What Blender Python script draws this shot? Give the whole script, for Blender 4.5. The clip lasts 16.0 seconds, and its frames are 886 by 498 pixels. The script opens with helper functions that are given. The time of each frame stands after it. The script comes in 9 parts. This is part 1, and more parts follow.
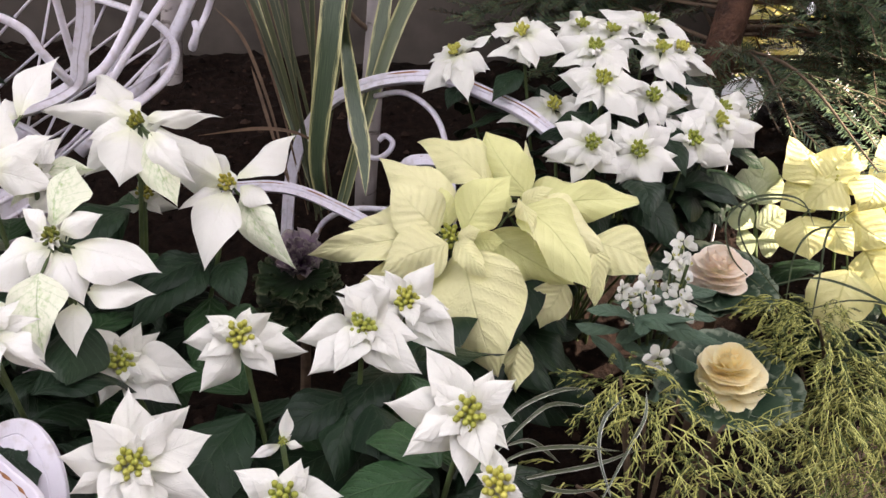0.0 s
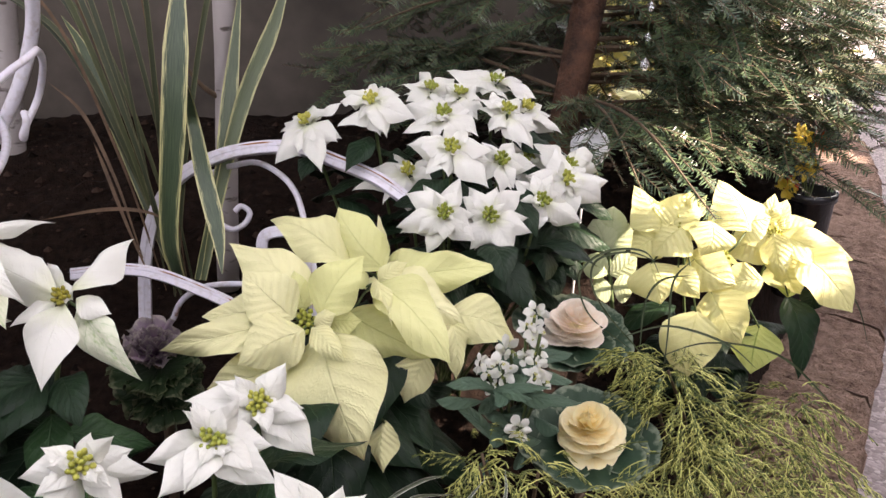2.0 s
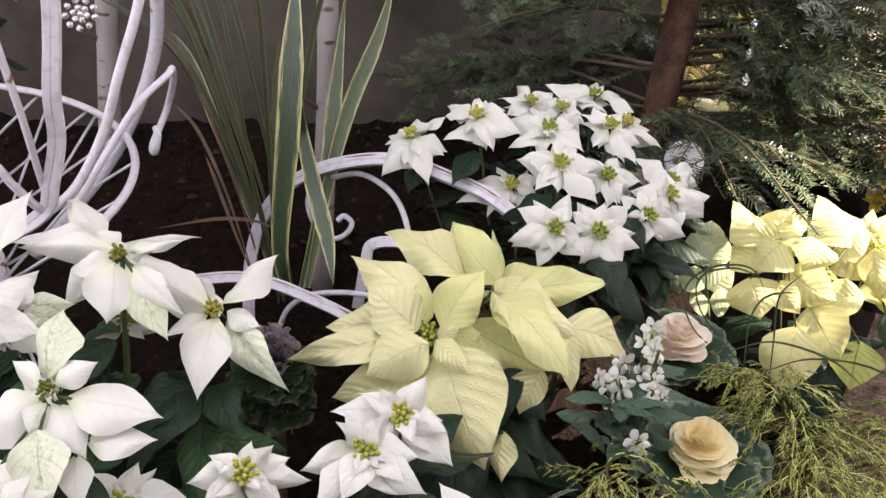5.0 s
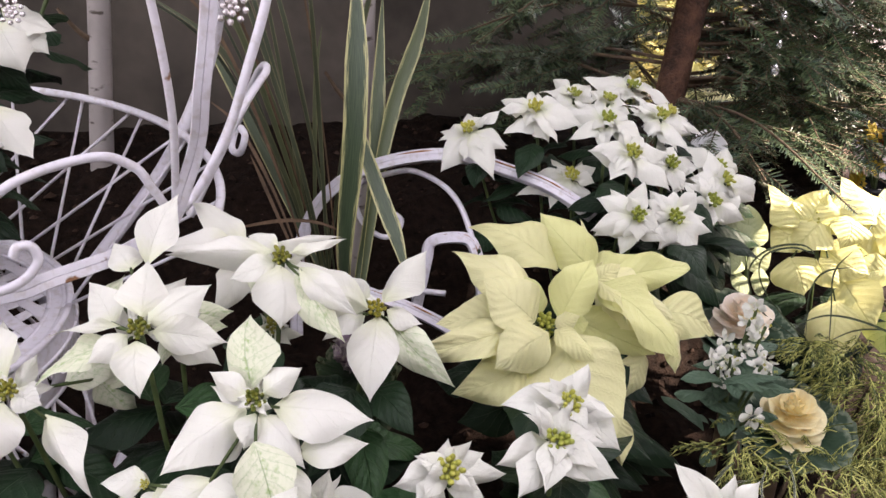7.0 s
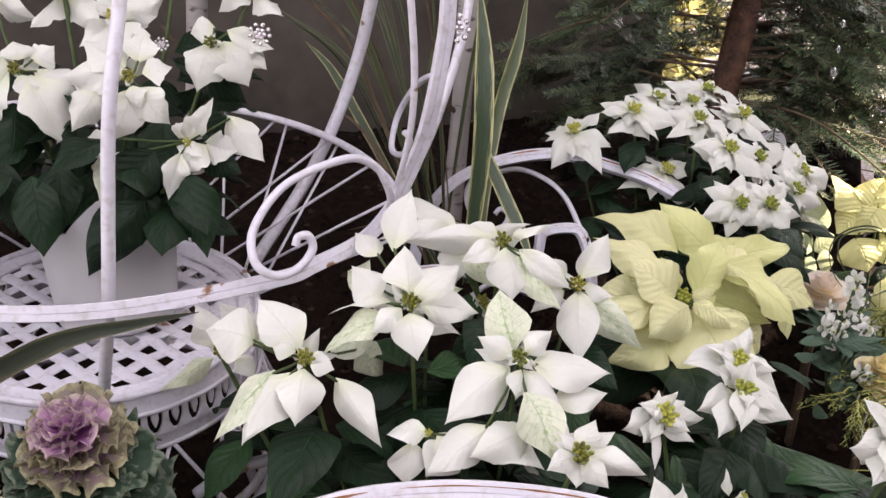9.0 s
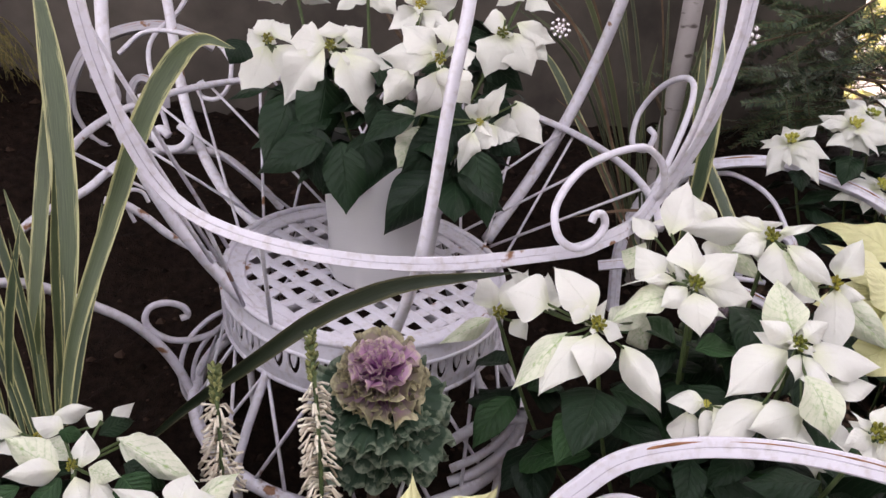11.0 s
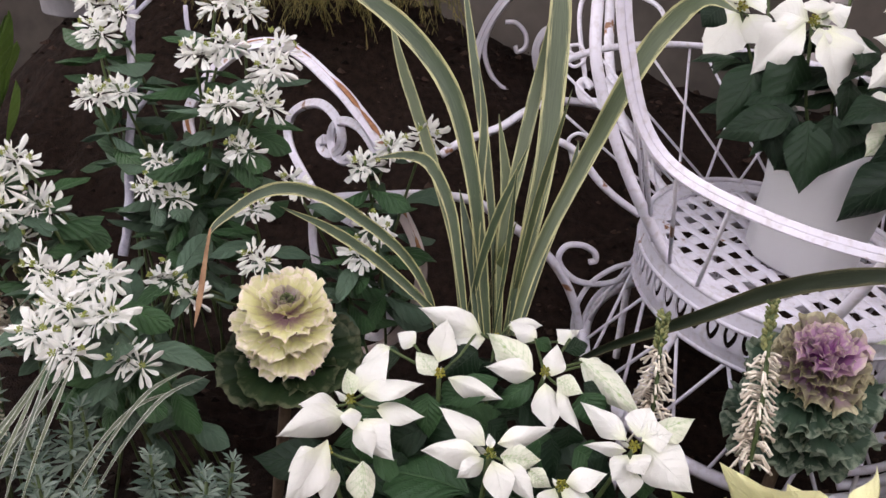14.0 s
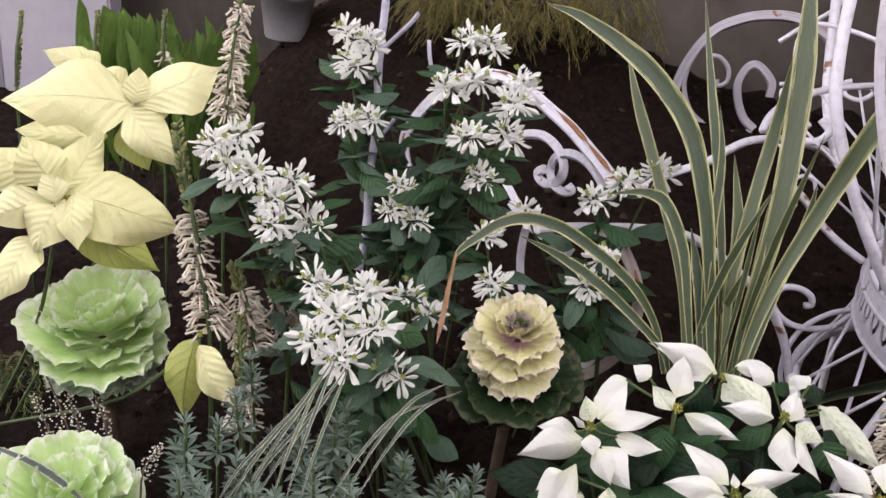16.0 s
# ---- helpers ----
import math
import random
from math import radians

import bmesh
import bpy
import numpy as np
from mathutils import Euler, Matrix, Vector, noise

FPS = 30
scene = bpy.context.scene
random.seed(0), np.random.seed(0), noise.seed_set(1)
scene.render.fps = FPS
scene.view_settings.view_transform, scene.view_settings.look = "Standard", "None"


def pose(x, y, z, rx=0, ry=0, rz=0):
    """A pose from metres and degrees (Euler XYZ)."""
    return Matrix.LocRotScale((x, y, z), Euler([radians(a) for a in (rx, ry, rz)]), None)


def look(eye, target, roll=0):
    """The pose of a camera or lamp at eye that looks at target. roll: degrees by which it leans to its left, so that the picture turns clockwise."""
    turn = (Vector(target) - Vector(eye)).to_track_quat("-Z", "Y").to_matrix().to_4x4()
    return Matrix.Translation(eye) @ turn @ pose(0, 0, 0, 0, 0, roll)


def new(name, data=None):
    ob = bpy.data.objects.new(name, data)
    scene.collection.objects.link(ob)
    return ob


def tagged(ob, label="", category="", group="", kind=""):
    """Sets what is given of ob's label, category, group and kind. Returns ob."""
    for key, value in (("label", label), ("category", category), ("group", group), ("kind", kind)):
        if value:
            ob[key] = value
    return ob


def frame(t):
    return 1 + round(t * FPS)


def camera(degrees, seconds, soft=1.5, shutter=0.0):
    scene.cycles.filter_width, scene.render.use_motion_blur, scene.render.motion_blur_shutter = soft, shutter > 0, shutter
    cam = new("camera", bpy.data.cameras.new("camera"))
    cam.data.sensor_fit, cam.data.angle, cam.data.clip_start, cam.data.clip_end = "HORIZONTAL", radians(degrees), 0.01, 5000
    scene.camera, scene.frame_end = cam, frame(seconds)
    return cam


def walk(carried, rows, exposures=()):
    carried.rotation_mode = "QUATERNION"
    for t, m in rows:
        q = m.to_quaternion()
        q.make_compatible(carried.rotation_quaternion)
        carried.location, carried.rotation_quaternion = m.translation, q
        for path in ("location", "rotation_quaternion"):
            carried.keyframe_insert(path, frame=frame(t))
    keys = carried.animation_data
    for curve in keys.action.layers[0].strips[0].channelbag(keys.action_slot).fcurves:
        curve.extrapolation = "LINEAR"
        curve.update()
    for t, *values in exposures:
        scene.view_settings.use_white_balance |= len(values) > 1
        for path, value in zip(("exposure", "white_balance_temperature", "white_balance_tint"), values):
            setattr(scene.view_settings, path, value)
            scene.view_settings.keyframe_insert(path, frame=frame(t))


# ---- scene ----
cam = camera(55.3, 16.0)
METRES, EYE, TILT, LEAN, TURN = 1.2, 1.2, -23.0, -2.5, 0.0
ROWS = [
    (0.0, 0.0, 0.0, 0.0, 0.0, 0.0, -0.0),
    (0.5, 0.0081, -0.0038, 0.0228, -2.29, 1.37, 1.48),
    (1.0, 0.0086, -0.0056, 0.0354, -4.01, 2.03, 2.49),
    (1.5, 0.02, -0.0016, 0.0433, -5.83, 1.48, 3.45),
    (2.0, 0.0292, -0.003, 0.0512, -7.54, 0.89, 4.12),
    (2.5, 0.0298, 0.0012, 0.0519, -8.27, 0.39, 4.17),
    (3.0, 0.0355, 0.0011, 0.0591, -8.92, 0.37, 4.4),
    (3.5, 0.0336, 0.0046, 0.0501, -9.31, 0.18, 4.09),
    (4.0, 0.0155, -0.0085, 0.0574, -8.05, 0.27, 3.54),
    (4.5, -0.0008, -0.0168, 0.0633, -5.96, 0.71, 3.44),
    (5.0, -0.0427, -0.0139, 0.0701, -5.09, 0.93, 3.33),
    (7.5, -0.2897, 0.0179, 0.0817, -14.74, -0.09, 6.17),
    (8.0, -0.3474, 0.003, 0.0817, -15.7, -0.94, 6.28),
    (8.5, -0.3948, -0.0171, 0.0887, -16.41, 0.09, 7.82),
    (11.0, -0.6014, -0.0532, 0.0786, -9.83, 0.87, 2.36),
    (11.5, -0.6347, -0.052, 0.068, -7.7, 0.44, 0.96),
    (12.0, -0.6544, -0.0495, 0.0608, -5.19, -0.27, -0.74),
    (12.5, -0.6865, -0.0487, 0.0546, -2.1, -1.04, -2.38),
    (13.0, -0.713, -0.0578, 0.0539, 1.94, -1.28, -5.14),
    (13.5, -0.7393, -0.067, 0.0508, 5.19, -1.69, -7.55),
    (14.0, -0.7569, -0.0741, 0.0527, 7.72, -2.03, -9.23),
    (14.5, -0.775, -0.0818, 0.0523, 10.18, -1.97, -10.35),
    (15.0, -0.7997, -0.0956, 0.0529, 13.05, -2.17, -11.36),
    (15.5, -0.8144, -0.106, 0.0512, 15.53, -2.4, -12.31),
    (16.0, -0.8271, -0.1192, 0.048, 17.41, -2.6, -12.47),
]
walk(cam, [(t, pose(0, 0, EYE, TILT, LEAN, TURN) @ pose(METRES * x, METRES * y, METRES * z, 90 + pitch, roll, yaw)) for t, x, y, z, yaw, pitch, roll in ROWS],
     exposures=[(t, e + 0.76, 7150, 22) for t, e in ((0.0, 2.27), (3.5, 2.26), (5.5, 2.20), (8.5, 2.10), (11.0, 2.05), (13.5, 2.27), (16.0, 2.23))])

# ---- light ----
SUN_ELEVATION, SUN_AZIMUTH = 35.0, 100.0      # degrees; azimuth from +y towards +x
world = bpy.data.worlds.new("sky")
scene.world = world
world.use_nodes = True
wn = world.node_tree
sky = wn.nodes.new("ShaderNodeTexSky")
sky.sky_type, sky.sun_disc = "NISHITA", False
sky.sun_elevation, sky.sun_rotation = radians(SUN_ELEVATION), radians(SUN_AZIMUTH)
pale = wn.nodes.new("ShaderNodeHueSaturation")       # daylight through hazy glass
pale.inputs["Saturation"].default_value = 0.3
wn.links.new(sky.outputs[0], pale.inputs["Color"])
wn.links.new(pale.outputs[0], wn.nodes["Background"].inputs[0])
wn.nodes["Background"].inputs[1].default_value = 0.13
sun = new("sun", bpy.data.lights.new("sun", "SUN"))
sun.data.energy, sun.data.angle, sun.data.color = 3.2, radians(0.5), (1.0, 0.93, 0.8)
_e, _a = radians(SUN_ELEVATION), radians(SUN_AZIMUTH)
sun.matrix_basis = look((0, 0, 6), (-math.cos(_e) * math.sin(_a), -math.cos(_e) * math.cos(_a), 6 - math.sin(_e)))

# ---- materials ----


def material(name):
    m = bpy.data.materials.new(name)
    m.use_nodes = True
    return m, m.node_tree, m.node_tree.nodes["Principled BSDF"]


def node(t, kind, **inputs):
    n = t.nodes.new(kind)
    for k, v in inputs.items():
        n.inputs[k].default_value = v
    return n


def calc(t, op, a, b=None, c=None, clamp=False):
    n = t.nodes.new("ShaderNodeMath")
    n.operation, n.use_clamp = op, clamp
    for i, v in enumerate((a, b, c)):
        if v is None:
            continue
        if isinstance(v, (int, float)):
            n.inputs[i].default_value = v
        else:
            t.links.new(v, n.inputs[i])
    return n.outputs[0]


def blend(t, fac, a, b, mode="MIX"):
    n = t.nodes.new("ShaderNodeMix")
    n.data_type, n.blend_type = "RGBA", mode
    for sock, v in ((n.inputs[0], fac), (n.inputs[6], a), (n.inputs[7], b)):
        if isinstance(v, (int, float)):
            sock.default_value = v
        elif isinstance(v, tuple):
            sock.default_value = (*v, 1) if len(v) == 3 else v
        else:
            t.links.new(v, sock)
    return n.outputs[2]


def noise_of(t, scale, detail=4, coord="Object", stretch=None):
    tc = t.nodes.new("ShaderNodeTexCoord")
    n = t.nodes.new("ShaderNodeTexNoise")
    n.inputs["Scale"].default_value, n.inputs["Detail"].default_value = scale, detail
    if stretch:
        mp = t.nodes.new("ShaderNodeMapping")
        mp.inputs["Scale"].default_value = stretch
        t.links.new(tc.outputs[coord], mp.inputs[0])
        t.links.new(mp.outputs[0], n.inputs["Vector"])
    else:
        t.links.new(tc.outputs[coord], n.inputs["Vector"])
    return n.outputs["Fac"]


def ramp(t, fac, *stops):
    n = t.nodes.new("ShaderNodeValToRGB")
    el = n.color_ramp.elements
    while len(el) < len(stops):
        el.new(0.5)
    for e, (p, c) in zip(el, stops):
        e.position, e.color = p, (*c, 1)
    t.links.new(fac, n.inputs[0])
    return n.outputs[0]


def relief(t, p, height, strength, distance=0.002):
    b = node(t, "ShaderNodeBump", Strength=strength, Distance=distance)
    t.links.new(height, b.inputs["Height"])
    t.links.new(b.outputs[0], p.inputs["Normal"])


def blade_material(name, base, other, vein, veins=9.0, rough=0.45, through_light=0.25, vein_amount=0.5, blotch=None, rib=0.05, island=False, puff=0.35, spec=0.3, relief_depth=0.0032, foot=None):
    """A leaf or bract: midrib and side veins by its own length and width, mottling, and light that comes through."""
    m, t, p = material(name)
    uv = t.nodes.new("ShaderNodeUVMap")
    sep = t.nodes.new("ShaderNodeSeparateXYZ")
    t.links.new(uv.outputs[0], sep.inputs[0])
    u, v = sep.outputs[0], sep.outputs[1]
    side = calc(t, "ABSOLUTE", calc(t, "MULTIPLY_ADD", v, 2.0, -1.0))
    wob = noise_of(t, 30, 2)
    x = calc(t, "ADD", calc(t, "MULTIPLY", calc(t, "SUBTRACT", u, calc(t, "MULTIPLY", side, 0.28)), veins), calc(t, "MULTIPLY", wob, 0.5))
    saw = calc(t, "ABSOLUTE", calc(t, "SUBTRACT", calc(t, "FRACT", x), 0.5))
    lines = calc(t, "SUBTRACT", 1.0, calc(t, "MULTIPLY", saw, 12.0), clamp=True)
    mid = calc(t, "SUBTRACT", 1.0, calc(t, "DIVIDE", side, rib), clamp=True)
    both = calc(t, "MAXIMUM", calc(t, "MULTIPLY", lines, 0.6), mid)
    info = t.nodes.new("ShaderNodeNewGeometry").outputs["Random Per Island"] if island else t.nodes.new("ShaderNodeObjectInfo").outputs["Random"]
    mott = noise_of(t, 25, 5)
    fac = calc(t, "ADD", calc(t, "MULTIPLY", mott, 0.5), calc(t, "MULTIPLY", info, 0.6), clamp=True)
    col = blend(t, fac, base, other)
    if blotch:
        b = noise_of(t, 14, 3)
        near = calc(t, "SUBTRACT", 1.25, calc(t, "MULTIPLY", side, 1.4))
        mask = calc(t, "MULTIPLY", calc(t, "MULTIPLY", calc(t, "SUBTRACT", b, 0.47), 2.6), near, clamp=True)
        col = blend(t, mask, col, blotch)
    if foot:
        flush = calc(t, "SUBTRACT", calc(t, "ADD", 0.62, calc(t, "MULTIPLY", noise_of(t, 20, 4), 0.5)), calc(t, "MULTIPLY", u, 2.6), clamp=True)
        col = blend(t, flush, col, foot)
    col = blend(t, calc(t, "MULTIPLY", both, vein_amount), col, vein)
    t.links.new(col, p.inputs["Base Color"])
    p.inputs["Roughness"].default_value = rough
    p.inputs["Specular IOR Level"].default_value = spec
    quilt = calc(t, "MULTIPLY", calc(t, "SINE", calc(t, "MULTIPLY", saw, 3.14)), puff)
    relief(t, p, calc(t, "SUBTRACT", calc(t, "MULTIPLY", noise_of(t, 22, 3), 0.3), calc(t, "ADD", calc(t, "MULTIPLY", both, 0.7), quilt)), 0.7, relief_depth)
    if through_light:
        tr = t.nodes.new("ShaderNodeBsdfTranslucent")
        t.links.new(col, tr.inputs[0])
        mx = node(t, "ShaderNodeMixShader", Fac=through_light)
        t.links.new(p.outputs[0], mx.inputs[1])
        t.links.new(tr.outputs[0], mx.inputs[2])
        t.links.new(mx.outputs[0], t.nodes["Material Output"].inputs[0])
    return m


def strap_material(name, mid, stripe, edge, tint=(0.13, 0.15, 0.045)):
    """A long strap leaf: green middle with fine streaks and cream edges."""
    m, t, p = material(name)
    uv = t.nodes.new("ShaderNodeUVMap")
    sep = t.nodes.new("ShaderNodeSeparateXYZ")
    t.links.new(uv.outputs[0], sep.inputs[0])
    side = calc(t, "ABSOLUTE", calc(t, "MULTIPLY_ADD", sep.outputs[1], 2.0, -1.0))
    st = noise_of(t, 9, 4, "UV", (0.6, 4.0, 1))
    col = blend(t, ramp(t, st, (0.4, (0, 0, 0)), (0.62, (1, 1, 1))), mid, stripe)
    cream = calc(t, "MULTIPLY", calc(t, "SUBTRACT", calc(t, "ADD", side, calc(t, "MULTIPLY", calc(t, "SUBTRACT", st, 0.5), 1.1)), 0.70), 4.5, clamp=True)
    col = blend(t, cream, col, edge)
    info = t.nodes.new("ShaderNodeObjectInfo").outputs["Random"]
    col = blend(t, calc(t, "MULTIPLY", info, 0.35), col, tint)
    t.links.new(col, p.inputs["Base Color"])
    p.inputs["Roughness"].default_value = 0.42
    relief(t, p, st, 0.3, 0.001)
    return m


def plain_material(name, a, b, scale=30, rough=0.6, bump=0.4, metal=0.0, random=0.0, island=False, distance=0.002, spec=0.4):
    m, t, p = material(name)
    n1, n2 = noise_of(t, scale, 6), noise_of(t, scale * 6, 4)
    f = calc(t, "ADD", calc(t, "MULTIPLY", n1, 0.7), calc(t, "MULTIPLY", n2, 0.3))
    if random:
        info = t.nodes.new("ShaderNodeNewGeometry").outputs["Random Per Island"] if island else t.nodes.new("ShaderNodeObjectInfo").outputs["Random"]
        f = calc(t, "ADD", calc(t, "MULTIPLY", calc(t, "SUBTRACT", f, 0.5), 1.0 - random), info if random == 1.0 else calc(t, "MULTIPLY_ADD", info, random, 0.5 - random / 2))
    t.links.new(ramp(t, f, (0.3, a), (0.7, b)), p.inputs["Base Color"])
    p.inputs["Roughness"].default_value, p.inputs["Metallic"].default_value = rough, metal
    p.inputs["Specular IOR Level"].default_value = spec
    relief(t, p, f, bump, distance)
    return m


WHITE = blade_material("white_bract", (0.79, 0.785, 0.73), (0.75, 0.75, 0.67), (0.66, 0.70, 0.48), 7, 0.5, 0.16, 0.07, relief_depth=0.0011, rib=0.03, foot=(0.70, 0.73, 0.50))
WHITE_GREEN = blade_material("green_flushed_bract", (0.75, 0.76, 0.64), (0.68, 0.71, 0.52), (0.22, 0.38, 0.11), 7, 0.5, 0.12, 0.55, blotch=(0.25, 0.42, 0.10), relief_depth=0.0014, rib=0.035)
YELLOW = blade_material("yellow_bract", (0.84, 0.81, 0.48), (0.79, 0.77, 0.39), (0.64, 0.65, 0.25), 8, 0.45, 0.16, 0.17, puff=0.7, relief_depth=0.0024, rib=0.03)
YELLOW_LIME = blade_material("lime_flushed_bract", (0.76, 0.75, 0.385), (0.69, 0.70, 0.30), (0.50, 0.52, 0.17), 8, 0.48, 0.14, 0.25, puff=0.5, relief_depth=0.0016)
YELLOW_GREEN = blade_material("yellow_green_bract", (0.52, 0.55, 0.18), (0.42, 0.48, 0.13), (0.12, 0.22, 0.03), 8, 0.48, 0.3, 0.7)
LEAF = blade_material("dark_leaf", (0.004, 0.011, 0.006), (0.013, 0.034, 0.014), (0.05, 0.085, 0.042), 8, 0.46, 0.04, 0.32, spec=0.20, rib=0.03, puff=0.35, relief_depth=0.0018)
LEAF_MID = blade_material("mid_green_leaf", (0.018, 0.055, 0.02), (0.034, 0.09, 0.03), (0.12, 0.22, 0.09), 8, 0.45, 0.12, 0.35)
LEAF_BLUE = blade_material("grey_green_leaf", (0.05, 0.095, 0.06), (0.085, 0.14, 0.09), (0.14, 0.2, 0.14), 6, 0.6, 0.1, 0.3)
CYATHIA = plain_material("cyathia_yellow_green", (0.20, 0.26, 0.035), (0.54, 0.49, 0.10), 220, 0.5, 0.6, random=0.3)
CYATHIA_DARK = plain_material("cyathia_olive", (0.07, 0.10, 0.01), (0.42, 0.36, 0.05), 260, 0.5, 0.6, random=0.3)
STEM = plain_material("green_stem", (0.035, 0.06, 0.018), (0.085, 0.12, 0.04), 80, 0.6)
STRAP = strap_material("striped_strap_leaf", (0.024, 0.046, 0.025), (0.055, 0.088, 0.044), (0.56, 0.53, 0.25))
# darker copy of STRAP for narrow leaves, with shade put into the colour
STRAP_SHADE = strap_material("shaded_narrow_strap_leaf", (0.018, 0.032, 0.015), (0.042, 0.052, 0.026), (0.17, 0.155, 0.08))
STRAP_TAN = plain_material("tan_dry_leaf", (0.20, 0.10, 0.05), (0.42, 0.25, 0.14), 60, 0.7)
STRAP_DRY = plain_material("dry_strap_leaf", (0.05, 0.028, 0.015), (0.17, 0.105, 0.06), 40, 0.7)
SOIL = plain_material("dark_soil", (0.004, 0.0026, 0.002), (0.024, 0.014, 0.010), 75, 0.95, 1.0, distance=0.01, spec=0.1)
BARK = plain_material("fir_bark", (0.018, 0.010, 0.007), (0.15, 0.07, 0.042), 38, 0.9, 1.0, distance=0.012)
TWIG = plain_material("twig_bark", (0.07, 0.045, 0.03), (0.16, 0.11, 0.07), 90, 0.85)
NEEDLE = plain_material("fir_needle", (0.022, 0.050, 0.028), (0.110, 0.155, 0.070), 40, 0.40, 0.2, random=0.6, island=True)
GOLD = plain_material("golden_cypress", (0.07, 0.10, 0.022), (0.56, 0.56, 0.17), 25, 0.6, 0.2, random=0.7, island=True)
STONE = plain_material("kerb_stone", (0.12, 0.075, 0.056), (0.43, 0.29, 0.22), 48, 0.95, 1.0, random=0.1, distance=0.05, spec=0.2)
# plaster with shade put into its colour, on the added walls and roof
WALL = plain_material("shade_dark_plaster", (0.02, 0.017, 0.014), (0.075, 0.061, 0.05), 3.5, 0.9, 0.3)


def iron_material(name, dull, bright):
    m, t, p = material(name)
    chips = noise_of(t, 38, 8)
    big = noise_of(t, 9, 4)
    f = calc(t, "ADD", calc(t, "MULTIPLY", chips, 0.62), calc(t, "MULTIPLY", big, 0.38))
    paint = blend(t, noise_of(t, 14, 6), dull, bright)
    dirt = blend(t, ramp(t, noise_of(t, 120, 6), (0.5, (0, 0, 0)), (0.72, (0.6, 0.6, 0.6))), paint, (0.45, 0.40, 0.38))
    rust = blend(t, noise_of(t, 160, 4), (0.14, 0.055, 0.02), (0.34, 0.16, 0.08))
    mask = ramp(t, f, (0.625, (0, 0, 0)), (0.655, (1, 1, 1)))
    t.links.new(blend(t, mask, dirt, rust), p.inputs["Base Color"])
    p.inputs["Roughness"].default_value = 0.42
    relief(t, p, calc(t, "SUBTRACT", calc(t, "MULTIPLY", noise_of(t, 90, 6), 0.5), mask), 0.4, 0.0012)
    return m


IRON = iron_material("white_painted_iron", (0.58, 0.555, 0.62), (0.76, 0.735, 0.79))
# greyer copy of IRON: shade near the wall is put into the paint colour
IRON_SHADED = iron_material("shaded_painted_iron", (0.34, 0.32, 0.355), (0.52, 0.49, 0.53))


IRON_TAN = iron_material("rust_stained_painted_iron", (0.46, 0.36, 0.33), (0.62, 0.53, 0.50))


def birch_material():
    m, t, p = material("birch_bark")
    a = noise_of(t, 26, 6, "Object", (1.0, 1.0, 2.6))
    b = noise_of(t, 22, 5, "Object", (1.0, 1.0, 0.7))
    col = blend(t, b, (0.44, 0.40, 0.39), (0.22, 0.19, 0.18))
    col = blend(t, ramp(t, a, (0.60, (0, 0, 0)), (0.68, (1, 1, 1))), col, (0.07, 0.055, 0.045))
    t.links.new(col, p.inputs["Base Color"])
    p.inputs["Roughness"].default_value = 0.75
    relief(t, p, a, 0.4)
    return m


BIRCH = birch_material()


def pavement_material():
    m, t, p = material("exposed_aggregate")
    tc = t.nodes.new("ShaderNodeTexCoord")
    vo = node(t, "ShaderNodeTexVoronoi", Scale=130.0)
    t.links.new(tc.outputs["Object"], vo.inputs["Vector"])
    sep = t.nodes.new("ShaderNodeSeparateColor")
    t.links.new(vo.outputs["Color"], sep.inputs[0])
    col = ramp(t, sep.outputs[0], (0.0, (0.15, 0.12, 0.115)), (0.55, (0.28, 0.23, 0.22)), (1.0, (0.46, 0.39, 0.37)))
    col = blend(t, calc(t, "MULTIPLY", noise_of(t, 3, 5), 0.5), col, (0.19, 0.155, 0.15))
    t.links.new(col, p.inputs["Base Color"])
    p.inputs["Roughness"].default_value = 0.85
    relief(t, p, calc(t, "SUBTRACT", 1.0, vo.outputs["Distance"]), 0.6, 0.003)
    return m


PAVING = pavement_material()

# ---- building helpers ----
WHERE = {}
rng = random.Random(7)


def thing(name, at, label, category, group="", kind=""):
    ob = new(name)
    ob.empty_display_size = 0.02
    ob.location = at
    WHERE[ob] = Matrix.Translation(at)
    return tagged(ob, label, category, group, kind)


def piece(name, mesh, parent, m=None, mat=None, label=""):
    """A mesh as a part of parent, at the world pose m."""
    ob = new(name, mesh)
    m = m if m is not None else Matrix()
    ob.parent = parent
    ob.matrix_basis = WHERE[parent].inverted() @ m
    WHERE[ob] = m
    if mat is not None and not mesh.materials:
        mesh.materials.append(mat)
    if label:
        ob["label"] = label
    return ob


def mesh_of(name, verts, faces, mat=None, uvs=None, smooth=True):
    me = bpy.data.meshes.new(name)
    me.from_pydata([tuple(v) for v in verts], [], faces)
    if uvs is not None:
        lay = me.uv_layers.new(name="UVMap")
        idx = np.empty(len(me.loops), dtype=np.int32)
        me.loops.foreach_get("vertex_index", idx)
        lay.data.foreach_set("uv", np.asarray(uvs, dtype=np.float32)[idx].ravel())
    if smooth:
        me.polygons.foreach_set("use_smooth", [True] * len(me.polygons))
    if mat is not None:
        me.materials.append(mat)
    me.update()
    return me


